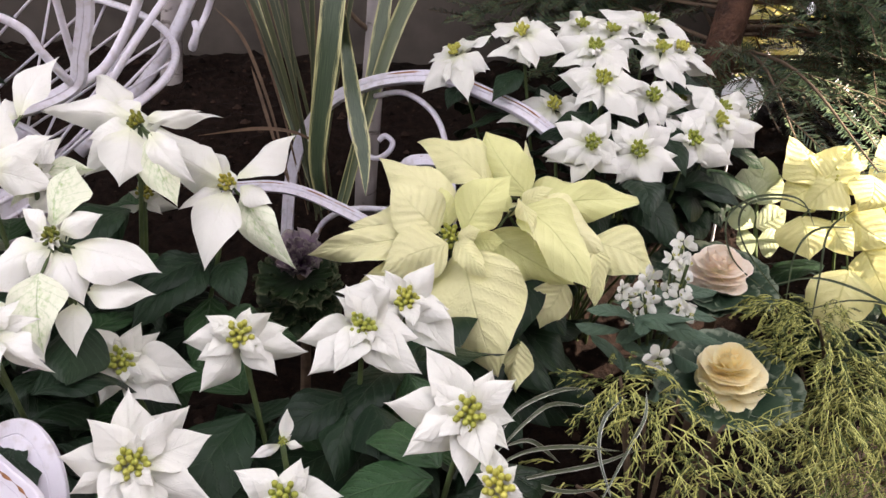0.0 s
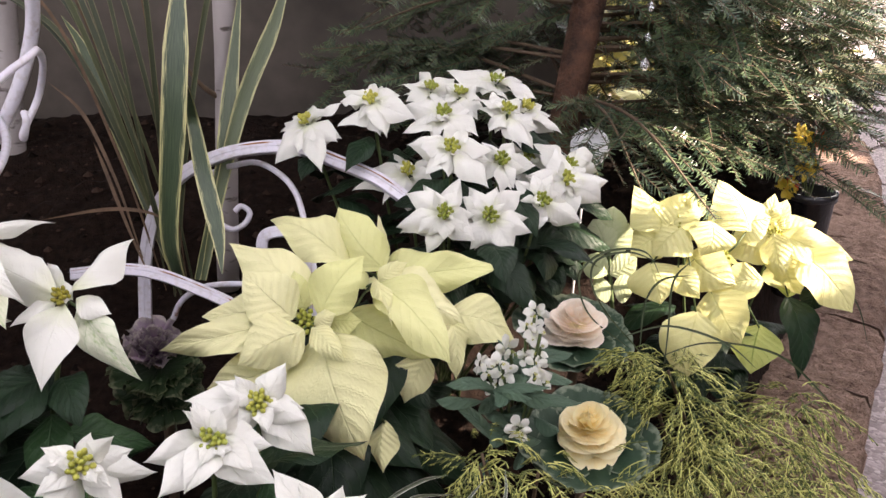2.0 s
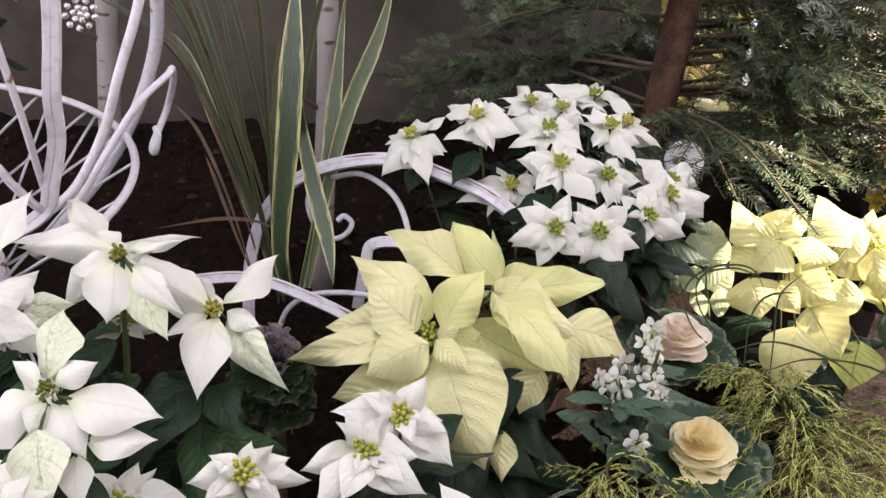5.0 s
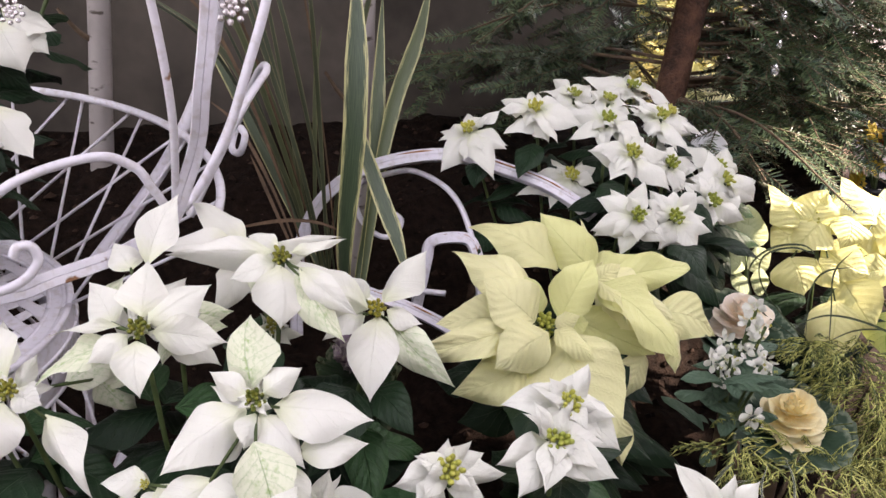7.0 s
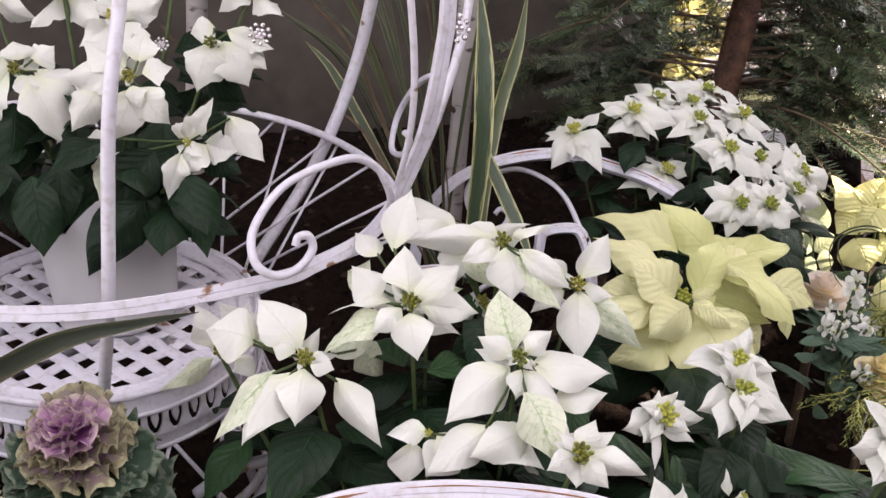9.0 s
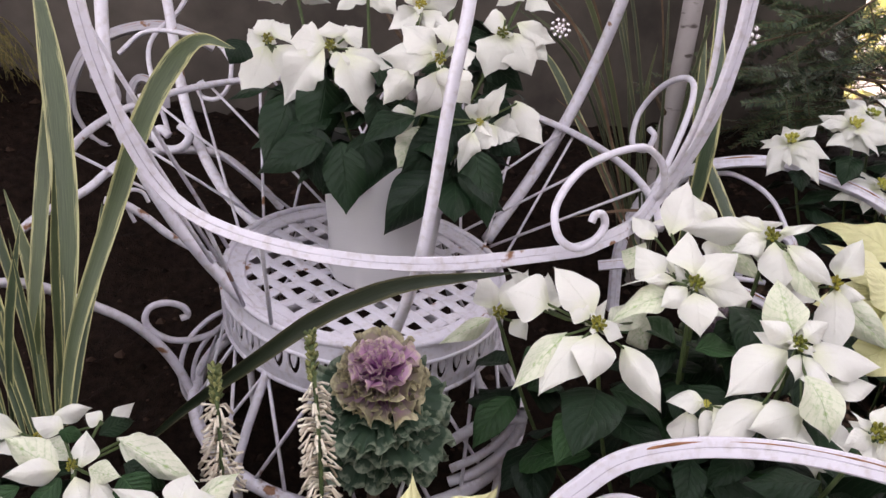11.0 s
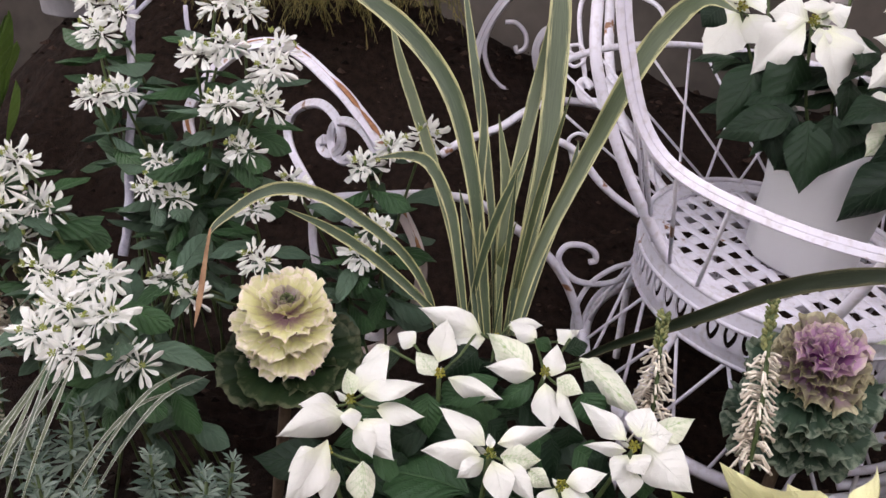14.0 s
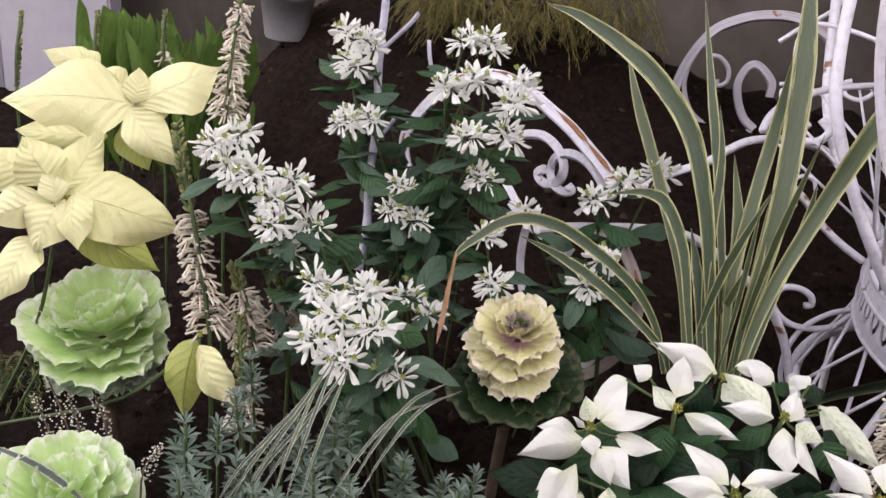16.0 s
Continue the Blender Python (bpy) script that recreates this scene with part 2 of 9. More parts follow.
def spline(points, per=8):
    """A smooth line through the points."""
    p = [Vector(q) for q in points]
    if len(p) < 3:
        return [p[0].lerp(p[-1], i / per) for i in range(per + 1)]
    p = [2 * p[0] - p[1], *p, 2 * p[-1] - p[-2]]
    out = []
    for i in range(1, len(p) - 2):
        a, b, c, d = p[i - 1:i + 3]
        for k in range(per):
            s = k / per
            out.append(0.5 * ((2 * b) + (c - a) * s + (2 * a - 5 * b + 4 * c - d) * s * s + (3 * b - a - 3 * c + d) * s ** 3))
    out.append(p[-2])
    return out


def frames_along(path):
    """Tangent and two side directions that turn as little as possible."""
    out, side = [], None
    for i, q in enumerate(path):
        tan = (path[min(i + 1, len(path) - 1)] - path[max(i - 1, 0)]).normalized()
        if side is None:
            side = tan.cross(Vector((0, 0, 1)))
            if side.length < 0.1:
                side = tan.cross(Vector((1, 0, 0)))
        side = (side - tan * side.dot(tan)).normalized()
        out.append((tan, side, side.cross(tan)))
    return out


def tube(path, radius, sides=8, flat=1.0, taper=None):
    """Vertices and faces of a rod along a path; flat presses it, taper(s) scales it."""
    verts, faces = [], []
    fr = frames_along(path)
    n = len(path)
    for i, (q, (tan, a, b)) in enumerate(zip(path, fr)):
        r = radius * (taper(i / (n - 1)) if taper else 1.0)
        for k in range(sides):
            w = 2 * math.pi * k / sides
            verts.append(q + a * (math.cos(w) * r) + b * (math.sin(w) * r * flat))
    for i in range(n - 1):
        for k in range(sides):
            k2 = (k + 1) % sides
            faces.append((i * sides + k, i * sides + k2, (i + 1) * sides + k2, (i + 1) * sides + k))
    faces.append(tuple(range(sides - 1, -1, -1)))
    faces.append(tuple(range((n - 1) * sides, n * sides)))
    return verts, faces


def joined(parts):
    verts, faces = [], []
    for v, f in parts:
        o = len(verts)
        verts += v
        faces += [tuple(i + o for i in q) for q in f]
    return verts, faces


def rod(name, points, radius, parent, mat, flat=1.0, per=8, sides=8, taper=None, label=""):
    v, f = tube(spline(points, per), radius, sides, flat, taper)
    return piece(name, mesh_of(name, v, f, mat), parent, None, None, label)


def bar_path(path, across, thick):
    """A flat bar with rounded edges; across gives its broad direction."""
    verts, faces = [], []
    n = len(path)
    w, t = across.length / 2, thick / 2
    prof = [(-1, -0.35), (-0.8, -1), (0.8, -1), (1, -0.35), (1, 0.35), (0.8, 1), (-0.8, 1), (-1, 0.35)]
    for i, q in enumerate(path):
        tan = (path[min(i + 1, n - 1)] - path[max(i - 1, 0)]).normalized()
        a = across.normalized()
        a = (a - tan * a.dot(tan)).normalized()
        b = tan.cross(a)
        for x, y in prof:
            verts.append(q + a * x * w + b * y * t)
    for i in range(n - 1):
        for k in range(8):
            k2 = (k + 1) % 8
            faces.append((i * 8 + k, i * 8 + k2, (i + 1) * 8 + k2, (i + 1) * 8 + k))
    faces.append(tuple(range(7, -1, -1)))
    faces.append(tuple(range((n - 1) * 8, n * 8)))
    return verts, faces


def band_path(path, normal, width, thick):
    """A flat grooved band lying in the plane of its hoop."""
    verts, faces = [], []
    n = len(path)
    prof = [(-1, -1), (1, -1), (1, 0.8), (0.9, 1), (0.06, 1), (0, 0.75), (-0.06, 1), (-0.9, 1), (-1, 0.8)]
    k = len(prof)
    for i, q in enumerate(path):
        tan = (path[min(i + 1, n - 1)] - path[max(i - 1, 0)]).normalized()
        a = normal.cross(tan).normalized()
        b = tan.cross(a)
        for x, y in prof:
            verts.append(q + a * x * width / 2 - b * y * thick / 2 * (1 if b.dot(normal) < 0 else -1))
    for i in range(n - 1):
        for j in range(k):
            faces.append((i * k + j, i * k + (j + 1) % k, (i + 1) * k + (j + 1) % k, (i + 1) * k + j))
    faces.append(tuple(range(k - 1, -1, -1)))
    faces.append(tuple(range((n - 1) * k, n * k)))
    return verts, faces


BLADES = {}


def blade_mesh(kind, variant, mat):
    """A unit leaf or bract: x along it from foot to tip, y across, z up; the tip stays on the line from the foot."""
    key = (kind, variant, mat.name)
    if key in BLADES:
        return BLADES[key]
    r = random.Random("%s %d" % (kind, variant))
    nu, nv = (8, 4) if kind in ("slim", "oval", "paddle") else (34 if kind == "lobed" else 22, 10)
    peak, foot, point, tooth, fold, arch, wave, quilt = {
        "bract": (0.39, 0.92, 1.38, 0.020, 0.14, 0.09, 0.08, 0.005),
        "lobed": (0.40, 0.90, 1.30, 0.046, 0.15, 0.10, 0.09, 0.005),
        "broad": (0.36, 0.80, 1.20, 0.022, 0.13, 0.11, 0.11, 0.010),
        "leaf": (0.36, 0.80, 1.20, 0.014, 0.12, 0.10, 0.06, 0.005),
        "oval": (0.52, 0.75, 0.75, 0.0, 0.10, 0.05, 0.03, 0.0),
        "slim": (0.60, 0.90, 0.70, 0.0, 0.10, 0.04, 0.02, 0.0),
        "paddle": (0.72, 1.90, 0.55, 0.0, 0.06, 0.06, 0.02, 0.0),
    }[kind]
    fold *= r.choice((-0.9, -0.4, 0.6, 1.0, 1.5))
    arch *= r.uniform(0.3, 1.7)
    twist, sway, ph = r.uniform(-0.20, 0.20), r.uniform(-0.09, 0.09), r.uniform(0, 6)
    curl = r.uniform(-0.7, 0.5) if tooth else 0.0
    lobes = [[(r.uniform(0.36, 0.52), r.uniform(1.0, 6.0)), (r.uniform(0.58, 0.76), r.uniform(0.5, 5.0))] for _ in range(2)]
    verts, uvs, faces = [], [], []
    for i in range(nu + 1):
        u = i / nu
        base = math.sin(u / peak * math.pi / 2) ** foot if u < peak else (max(0.0, 1 - (u - peak) / (1 - peak)) ** point * (1 + 1.08 * (u - peak) / (1 - peak)) if point > 1 else max(0.0, math.cos((u - peak) / (1 - peak) * math.pi / 2)) ** point)
        base = max(base, 0.05 * (1 - u)) + (0.006 if i == nu else 0)
        for j in range(nv + 1):
            v = 2 * j / nv - 1
            w = base
            if tooth:
                edge = math.sin(u * 15 + ph + (1.7 if v > 0 else 0)) + 0.5 * math.sin(u * 37 + 2 * ph + (0.9 if v > 0 else 0))
                if kind == "lobed":
                    for at, size in lobes[0 if v < 0 else 1]:
                        edge += size * (max(0.0, 1 - (at - u) / 0.17) if u <= at else max(0.0, 1 - (u - at) / 0.05))
                w *= 1 + tooth * edge * min(1, 5 * u * (1 - u))
            y = 0.5 * v * w + sway * math.sin(math.pi * u)
            z = arch * 4 * u * (1 - u) + fold * abs(v) * w * (1 - 0.5 * u)
            z += wave * math.sin(8 * u + ph + (2.2 if v > 0 else 0)) * v * v * w + twist * v * w * u
            z -= 0.10 * v * v * w * (0.4 + u)
            if quilt:
                z += quilt * math.sin((u - 0.30 * abs(v)) * 46) * abs(v) * w * (1.2 - abs(v) * 0.5)
                z += 0.024 * noise.noise(Vector((u * 4 + variant * 3.1, v * 2.2, ph))) * min(1, 6 * u * (1 - u))
            z += curl * max(0.0, u - 0.7) ** 2
            verts.append((u, y, z))
            uvs.append((u, j / nv))
    for i in range(nu):
        for j in range(nv):
            q = i * (nv + 1) + j
            faces.append((q, q + nv + 1, q + nv + 2, q + 1))
    BLADES[key] = mesh_of(mat.name + "_blade", verts, faces, mat, uvs)
    return BLADES[key]


def set_blade(name, parent, base, along, up, length, width, kind, mat, label=""):
    x = Vector(along).normalized()
    z = Vector(up)
    z = (z - x * z.dot(x))
    z = z.normalized() if z.length > 1e-4 else x.orthogonal().normalized()
    y = z.cross(x)
    m = Matrix((x, y, z)).transposed().to_4x4()
    m.translation = Vector(base)
    m = m @ Matrix.Diagonal((length, width, length, 1))
    return piece(name, blade_mesh(kind, rng.randrange(12), mat), parent, m, None, label)


def ball_bits(centres, radius, squash=1.0):
    """Small rounded knobs in one mesh."""
    out = []
    for c, n in centres:
        n = Vector(n).normalized()
        a = n.orthogonal().normalized()
        b = n.cross(a)
        v, f = [], []
        rings = ((-0.6, 0.5), (0.0, 1.0), (0.75, 0.75), (1.05, 0.3))
        for h, rr in rings:
            for k in range(6):
                w = k * math.pi / 3
                v.append(Vector(c) + n * (h * radius * squash) + (a * math.cos(w) + b * math.sin(w)) * radius * rr)
        for i in range(3):
            for k in range(6):
                f.append((i * 6 + k, i * 6 + (k + 1) % 6, i * 6 + 6 + (k + 1) % 6, i * 6 + 6 + k))
        f.append(tuple(range(18, 24)))
        out.append((v, f))
    return joined(out)


def flower(plant, c, n, bracts, mat=None, alt=None, kind="bract", wide=0.52, eye=None, eye_size=0.012, inner=4, lift=12, mid=0):
    """One flower head: knobs in the middle, bracts round it at (turn, length); a third value marks a greener bract."""
    mat, alt, eye = mat or WHITE, alt or WHITE_GREEN, eye or CYATHIA
    c, n = Vector(c), Vector(n).normalized()
    e1 = Vector((1, 0, 0))
    e1 = (e1 - n * n.x).normalized()
    e2 = n.cross(e1)
    r = random.Random(round(c.x * 1000) * 7 + round(c.y * 1000))
    bits = []
    for k in range(16):
        w, q = k * 2.4 + r.uniform(-0.2, 0.2), eye_size * 0.78 * math.sqrt((k + 0.3) / 16)
        bits.append((Vector(e1 * math.cos(w) * q + e2 * math.sin(w) * q + n * (0.004 + r.uniform(0, 0.004))), n + 0.6 * (e1 * math.cos(w) + e2 * math.sin(w)) * q / eye_size))
    v, f = ball_bits(bits, eye_size * 0.215, 1.6)
    head = piece("flower_head", mesh_of("flower_head", v, f, eye), plant, Matrix.Translation(c))
    longest = max(b[1] for b in bracts)
    order = sorted(bracts, key=lambda b: -b[1])
    for i, b in enumerate(order):
        az, ln = radians(b[0]), b[1]
        d = e1 * math.cos(az) + e2 * math.sin(az)
        rise = radians(lift + r.uniform(-8, 10))
        along = d * math.cos(rise) + n * math.sin(rise) * 0.7
        low = -0.010 * ln / longest - 0.002
        tip_roll = d.cross(n) * r.uniform(-0.6, 0.6)
        set_blade("bract", head, c + n * low + d * 0.002, along, n + tip_roll, ln * 1.03, ln * wide * r.uniform(0.88, 1.12), kind, alt if len(b) > 2 else mat)
    for k in range(mid):
        az = 6.283 * (k + r.uniform(0.2, 0.8)) / mid
        d = e1 * math.cos(az) + e2 * math.sin(az)
        ln = longest * r.uniform(0.58, 0.8)
        set_blade("bract", head, c - n * 0.002, d + n * 0.22, n + d.cross(n) * r.uniform(-0.4, 0.4), ln, ln * wide * r.uniform(0.85, 1.1), kind, mat)
    for k in range(inner):
        az = r.uniform(0, 6.28)
        d = e1 * math.cos(az) + e2 * math.sin(az)
        ln = longest * r.uniform(0.30, 0.55)
        set_blade("bract", head, c + n * 0.001, d + n * 0.5, n, ln, ln * wide * 0.95, kind, mat)
    return head


def bracts_on(head, specs, mat, alt, kind="broad", up=(0.0, -0.75, 0.65)):
    """Single bracts of a flower head, each from its foot to its tip with its width; a fourth value marks a greener one."""
    for k, b in enumerate(specs):
        a, e = Vector(b[0]), Vector(b[1])
        ln = (e - a).length
        tilt = Vector((rng.uniform(-0.55, 0.55), 0, rng.uniform(-0.35, 0.35)))
        hub = WHERE[head].translation
        if head.type == "MESH" and (a - hub).length > 0.012:
            v, f = tube([hub, hub.lerp(a, 0.5) - Vector((0, 0, 0.002)), a + (e - a) * 0.06], 0.0013, 5)
            piece("stalk", mesh_of("stalk", v, f, STEM), head)
        set_blade("bract", head, a, e - a, Vector(up) + tilt, ln * 1.02, b[2] * 1.09, kind, alt if len(b) > 3 else mat)


def leaves_on(plant, specs, mat, up):
    for a, e, width in specs:
        a, e = Vector(a), Vector(e)
        set_blade("leaf", plant, a, e - a, Vector(up) + Vector((rng.uniform(-0.4, 0.4), 0, rng.uniform(-0.3, 0.3))), (e - a).length * 1.05, width * 1.1, "leaf", mat)


def ring_of(count, length, seed, spread=0.3):
    r = random.Random(seed)
    a0 = r.uniform(0, 360)
    return tuple((a0 + 360 * k / count + r.uniform(-16, 16), length * r.uniform(1 - spread, 1 + spread * 0.35)) for k in range(count))


def stems_and_leaves(plant, base, heads, per_head=7, leaf=(0.07, 0.11), mat=None, start=0.03, reach=0.13, stem_radius=0.0021, kind="leaf", wide=0.55, greener=0.0):
    """Stems from the base to each head, with leaves along their upper length."""
    base, mat = Vector(base), mat or LEAF
    r = random.Random(len(heads) * 31 + round(base.x * 100))
    for h in heads:
        top = WHERE[h].translation
        foot = base + Vector((r.uniform(-0.02, 0.02), r.uniform(-0.02, 0.02), 0))
        mid = foot.lerp(top, 0.55) + Vector(((top - foot).x * 0.12, (top - foot).y * 0.12, -0.01))
        path = spline((foot, mid, top - Vector((0, 0, 0.004))), 6)
        v, f = tube(path, stem_radius, 6)
        piece("stem", mesh_of("stem", v, f, STEM), plant)
        for k in range(per_head):
            drop = start + reach * (k + r.random()) / per_head
            total = (top - foot).length
            s = max(0.1, 1 - drop / max(total, 0.05))
            at = path[int(s * (len(path) - 1))]
            az = r.uniform(0, 6.28)
            out = Vector((math.cos(az), math.sin(az), r.uniform(-0.6, -0.1)))
            ln = r.uniform(*leaf)
            set_blade("leaf", plant, at + out * 0.012, out, Vector((r.uniform(-0.2, 0.2), r.uniform(-0.45, 0.0), 1)), ln, ln * wide * r.uniform(0.85, 1.15), kind, LEAF_MID if r.random() < greener else mat)


def strap(name, parent, points, width, mat=None, twist=0.0, face=(0.15, -1, 0.35), fold=0.25, per=8):
    """A strap leaf along a line; width at its broadest, pointed at the end, keeled along the middle."""
    path = spline(points, per)
    n, nv = len(path), 4
    face = Vector(face)
    verts, uvs, faces = [], [], []
    for i, q in enumerate(path):
        u = i / (n - 1)
        tan = (path[min(i + 1, n - 1)] - path[max(i - 1, 0)]).normalized()
        z = (face - tan * face.dot(tan)).normalized()
        y = z.cross(tan)
        if twist:
            rot = Matrix.Rotation(twist * u, 3, tan)
            y, z = rot @ y, rot @ z
        w = width * (0.33 + 0.67 * min(1.0, u / 0.5) ** 0.8) * min(1.0, max(0.02, (1 - u) * 3.2)) ** 0.8
        for j in range(nv + 1):
            v = 2 * j / nv - 1
            verts.append(q + y * (v * w / 2) + z * (abs(v) * w * fold * (1.9 - 1.4 * min(1, u * 1.6)) * 0.5))
            uvs.append((u * 3, j / nv))
    for i in range(n - 1):
        for j in range(nv):
            a = i * (nv + 1) + j
            faces.append((a, a + nv + 1, a + nv + 2, a + 1))
    return piece(name, mesh_of(name, verts, faces, mat or STRAP, uvs), parent)

# ---- setting ----
GROUND, KERB_TOP = 0.44, 0.50
KERB_LINE = spline(((-4.4, 0.06, 0), (-3.0, 0.08, 0), (-1.6, 0.10, 0), (-0.6, 0.12, 0), (-0.05, 0.22, 0), (0.34, 0.50, 0), (0.66, 0.88, 0), (0.80, 1.06, 0), (0.97, 1.28, 0),
                    (1.34, 1.77, 0), (1.51, 2.0, 0), (1.79, 2.47, 0), (2.08, 2.99, 0), (2.5, 4.2, 0), (2.7, 6.0, 0)), 10)
KX, KY = [q.x for q in KERB_LINE], [q.y for q in KERB_LINE]


def box_mesh(name, sx, sy, sz, bevel, mat):
    bm = bmesh.new()
    bmesh.ops.create_cube(bm, size=1)
    bmesh.ops.scale(bm, vec=(sx, sy, sz), verts=bm.verts)
    if bevel:
        bmesh.ops.bevel(bm, geom=bm.edges[:], offset=bevel, segments=2, affect="EDGES")
    me = bpy.data.meshes.new(name)
    bm.to_mesh(me)
    bm.free()
    me.materials.append(mat)
    return me


def grid_mesh(name, x0, x1, nx, y0, y1, ny, height, mat):
    verts, faces = [], []
    for j in range(ny + 1):
        for i in range(nx + 1):
            x, y = x0 + (x1 - x0) * i / nx, y0 + (y1 - y0) * j / ny
            verts.append((x, y, height(x, y)))
    for j in range(ny):
        for i in range(nx):
            a = j * (nx + 1) + i
            faces.append((a, a + 1, a + nx + 2, a + nx + 1))
    return mesh_of(name, verts, faces, mat)


def soil_height(x, y):
    edge = float(np.interp(x, KX, KY))
    s = min(1, max(0, (y - 0.80) / 0.95)) * min(1, max(0, (x + 2.32) / 0.45))
    z = 0.53 + 0.33 * s * s * (3 - 2 * s)
    z += 0.17 * math.exp(-((x + 1.55) / 0.42) ** 2 - ((y - 1.62) / 0.26) ** 2)
    p = Vector((x, y, 0))
    z += 0.018 * noise.noise(p * 11) + 0.014 * noise.noise(p * 33) + 0.008 * noise.noise(p * 80)
    k = min(1, max(0, (y - edge - 0.12) / 0.12))
    return 0.40 * (1 - k) + z * k


tagged(new("ground", grid_mesh("ground", -300, 300, 8, -300, 300, 8, lambda x, y: GROUND - 0.05, PAVING)), "grey exposed-aggregate paving reaching into the distance", "ground", kind="structure")
tagged(new("soil", grid_mesh("soil", -4.2, 2.4, 330, 0.05, 1.80, 90, soil_height, SOIL)), "dark moist planting soil banked up against the wall", "soil", kind="structure")
r = random.Random(91)
CRUMB = plain_material("soil_crumb", (0.005, 0.003, 0.002), (0.045, 0.028, 0.021), 90, 0.95, 0.6, random=0.7, island=True, spec=0.1)
crumbs = []
for k in range(5200):
    x, y = r.uniform(-2.3, 0.7), 0.55 + 1.2 * r.random() ** 0.8
    size = 0.0022 + 0.0085 * r.random() ** 3.5
    c = Vector((x, y, soil_height(x, y) + size * 0.3))
    ring = [Vector((math.cos(w), math.sin(w), 0)) * size * r.uniform(0.7, 1.2) for w in (0.3, 1.5, 2.8, 4.0, 5.2)]
    v = [c + q for q in ring] + [c + Vector((r.uniform(-0.3, 0.3), r.uniform(-0.3, 0.3), 0.8)) * size]
    crumbs.append((v, [(0, 1, 5), (1, 2, 5), (2, 3, 5), (3, 4, 5), (4, 0, 5)]))
v, f = joined(crumbs)
tagged(new("soil_crumbs", mesh_of("soil_crumbs", v, f, CRUMB, smooth=False)), "loose dark soil crumbs scattered over the bed", "soil", kind="stuff")
# mottled plaster, kept dark so its colour holds the shade of the planting
PLASTER = plain_material("shaded_mottled_plaster", (0.034, 0.028, 0.023), (0.118, 0.098, 0.082), 3.5, 0.9, 0.5)
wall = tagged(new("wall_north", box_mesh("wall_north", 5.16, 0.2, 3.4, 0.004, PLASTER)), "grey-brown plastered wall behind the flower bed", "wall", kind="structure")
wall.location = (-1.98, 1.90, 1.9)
# roof added out of view to darken the wall and the bed's back
roof = tagged(new("ceiling", box_mesh("ceiling", 5.3, 1.05, 0.08, 0.004, WALL)), "unseen projecting roof added to shade the back of the bed", "ceiling", kind="structure")
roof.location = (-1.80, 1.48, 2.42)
PANEL = plain_material("white_panel", (0.32, 0.30, 0.34), (0.42, 0.40, 0.44), 4, 0.6, 0.1)
BOARD_X = -2.46
panel = thing("wall_west", (-2.62, 1.30, 0.4), "pale painted board wall with a vertical joint", "wall", kind="structure")
for k in range(3):
    piece("board", box_mesh("board", 0.36, 0.05, 2.4, 0.006, PANEL), panel, Matrix.Translation((BOARD_X - 0.183 - 0.367 * k, 1.62, 1.5)))

# tall unseen wall added to shade the walkway; its opening aims a sun patch
east = thing("shade_wall_east", (4.2, 0.2, 0.4), "unseen wall across the walkway, added to block sun, with an opening for a sun patch", "wall", kind="structure")
SUN_GAP_Y, SUN_GAP_Z, SUN_GAP_W, SUN_GAP_H = 0.61, 3.45, 0.64, 0.40
for y0, y1, z0, z1 in ((-4.0, SUN_GAP_Y - SUN_GAP_W / 2, 0.38, 7.0), (SUN_GAP_Y + SUN_GAP_W / 2, 2.2, 0.38, 7.0), (2.2, 4.5, 0.38, 2.05), (SUN_GAP_Y - SUN_GAP_W / 2, SUN_GAP_Y + SUN_GAP_W / 2, 0.38, SUN_GAP_Z - SUN_GAP_H / 2), (SUN_GAP_Y - SUN_GAP_W / 2, SUN_GAP_Y + SUN_GAP_W / 2, SUN_GAP_Z + SUN_GAP_H / 2, 7.0)):
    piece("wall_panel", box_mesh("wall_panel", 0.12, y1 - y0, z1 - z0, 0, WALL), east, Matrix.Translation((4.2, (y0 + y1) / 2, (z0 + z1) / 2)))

# low unseen wall behind the walkway, added to cut low skylight on the flowers
south = tagged(new("wall_south", box_mesh("wall_south", 9.0, 0.2, 2.2, 0.004, WALL)), "unseen wall across the walkway, added to block low light on the bed", "wall", kind="structure")
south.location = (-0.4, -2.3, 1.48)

kerb = thing("kerb", (0, 0.2, GROUND), "rough brown sandstone edging round the flower bed", "kerb", kind="structure")


def kerb_stone(a, b, seed):
    r = random.Random(seed)
    verts, faces = [], []
    d = (b - a).normalized()
    side = Vector((-d.y, d.x, 0))
    n = 44
    prof = [(0.135, -0.10), (0.135, 0.030), (0.118, 0.052), (0.085, 0.058), (0.05, 0.060), (0.015, 0.060), (-0.02, 0.059), (-0.05, 0.057), (-0.072, 0.053), (-0.085, 0.034), (-0.085, -0.10)]
    for i in range(n + 1):
        q = a.lerp(b, 0.003 + 0.994 * i / n)
        inset = 0.985 if i in (0, n) else 1.0
        for w, h in prof:
            j = Vector((q.x * 9, q.y * 9, w * 9 + seed))
            verts.append(q + side * (w * inset + 0.012 * noise.noise(j * 2)) + Vector((0, 0, KERB_TOP - 0.06 + h * inset + (0.010 * noise.noise(j * 3) + 0.009 * noise.noise(j * 8) + 0.005 * noise.noise(j * 21) if h > 0 else 0))))
    k = len(prof)
    for i in range(n):
        for j in range(k - 1):
            faces.append((i * k + j, i * k + j + 1, (i + 1) * k + j + 1, (i + 1) * k + j))
    faces.append(tuple(range(k)))
    faces.append(tuple(range(n * k + k - 1, n * k - 1, -1)))
    return mesh_of("kerb_stone", verts, faces, STONE)


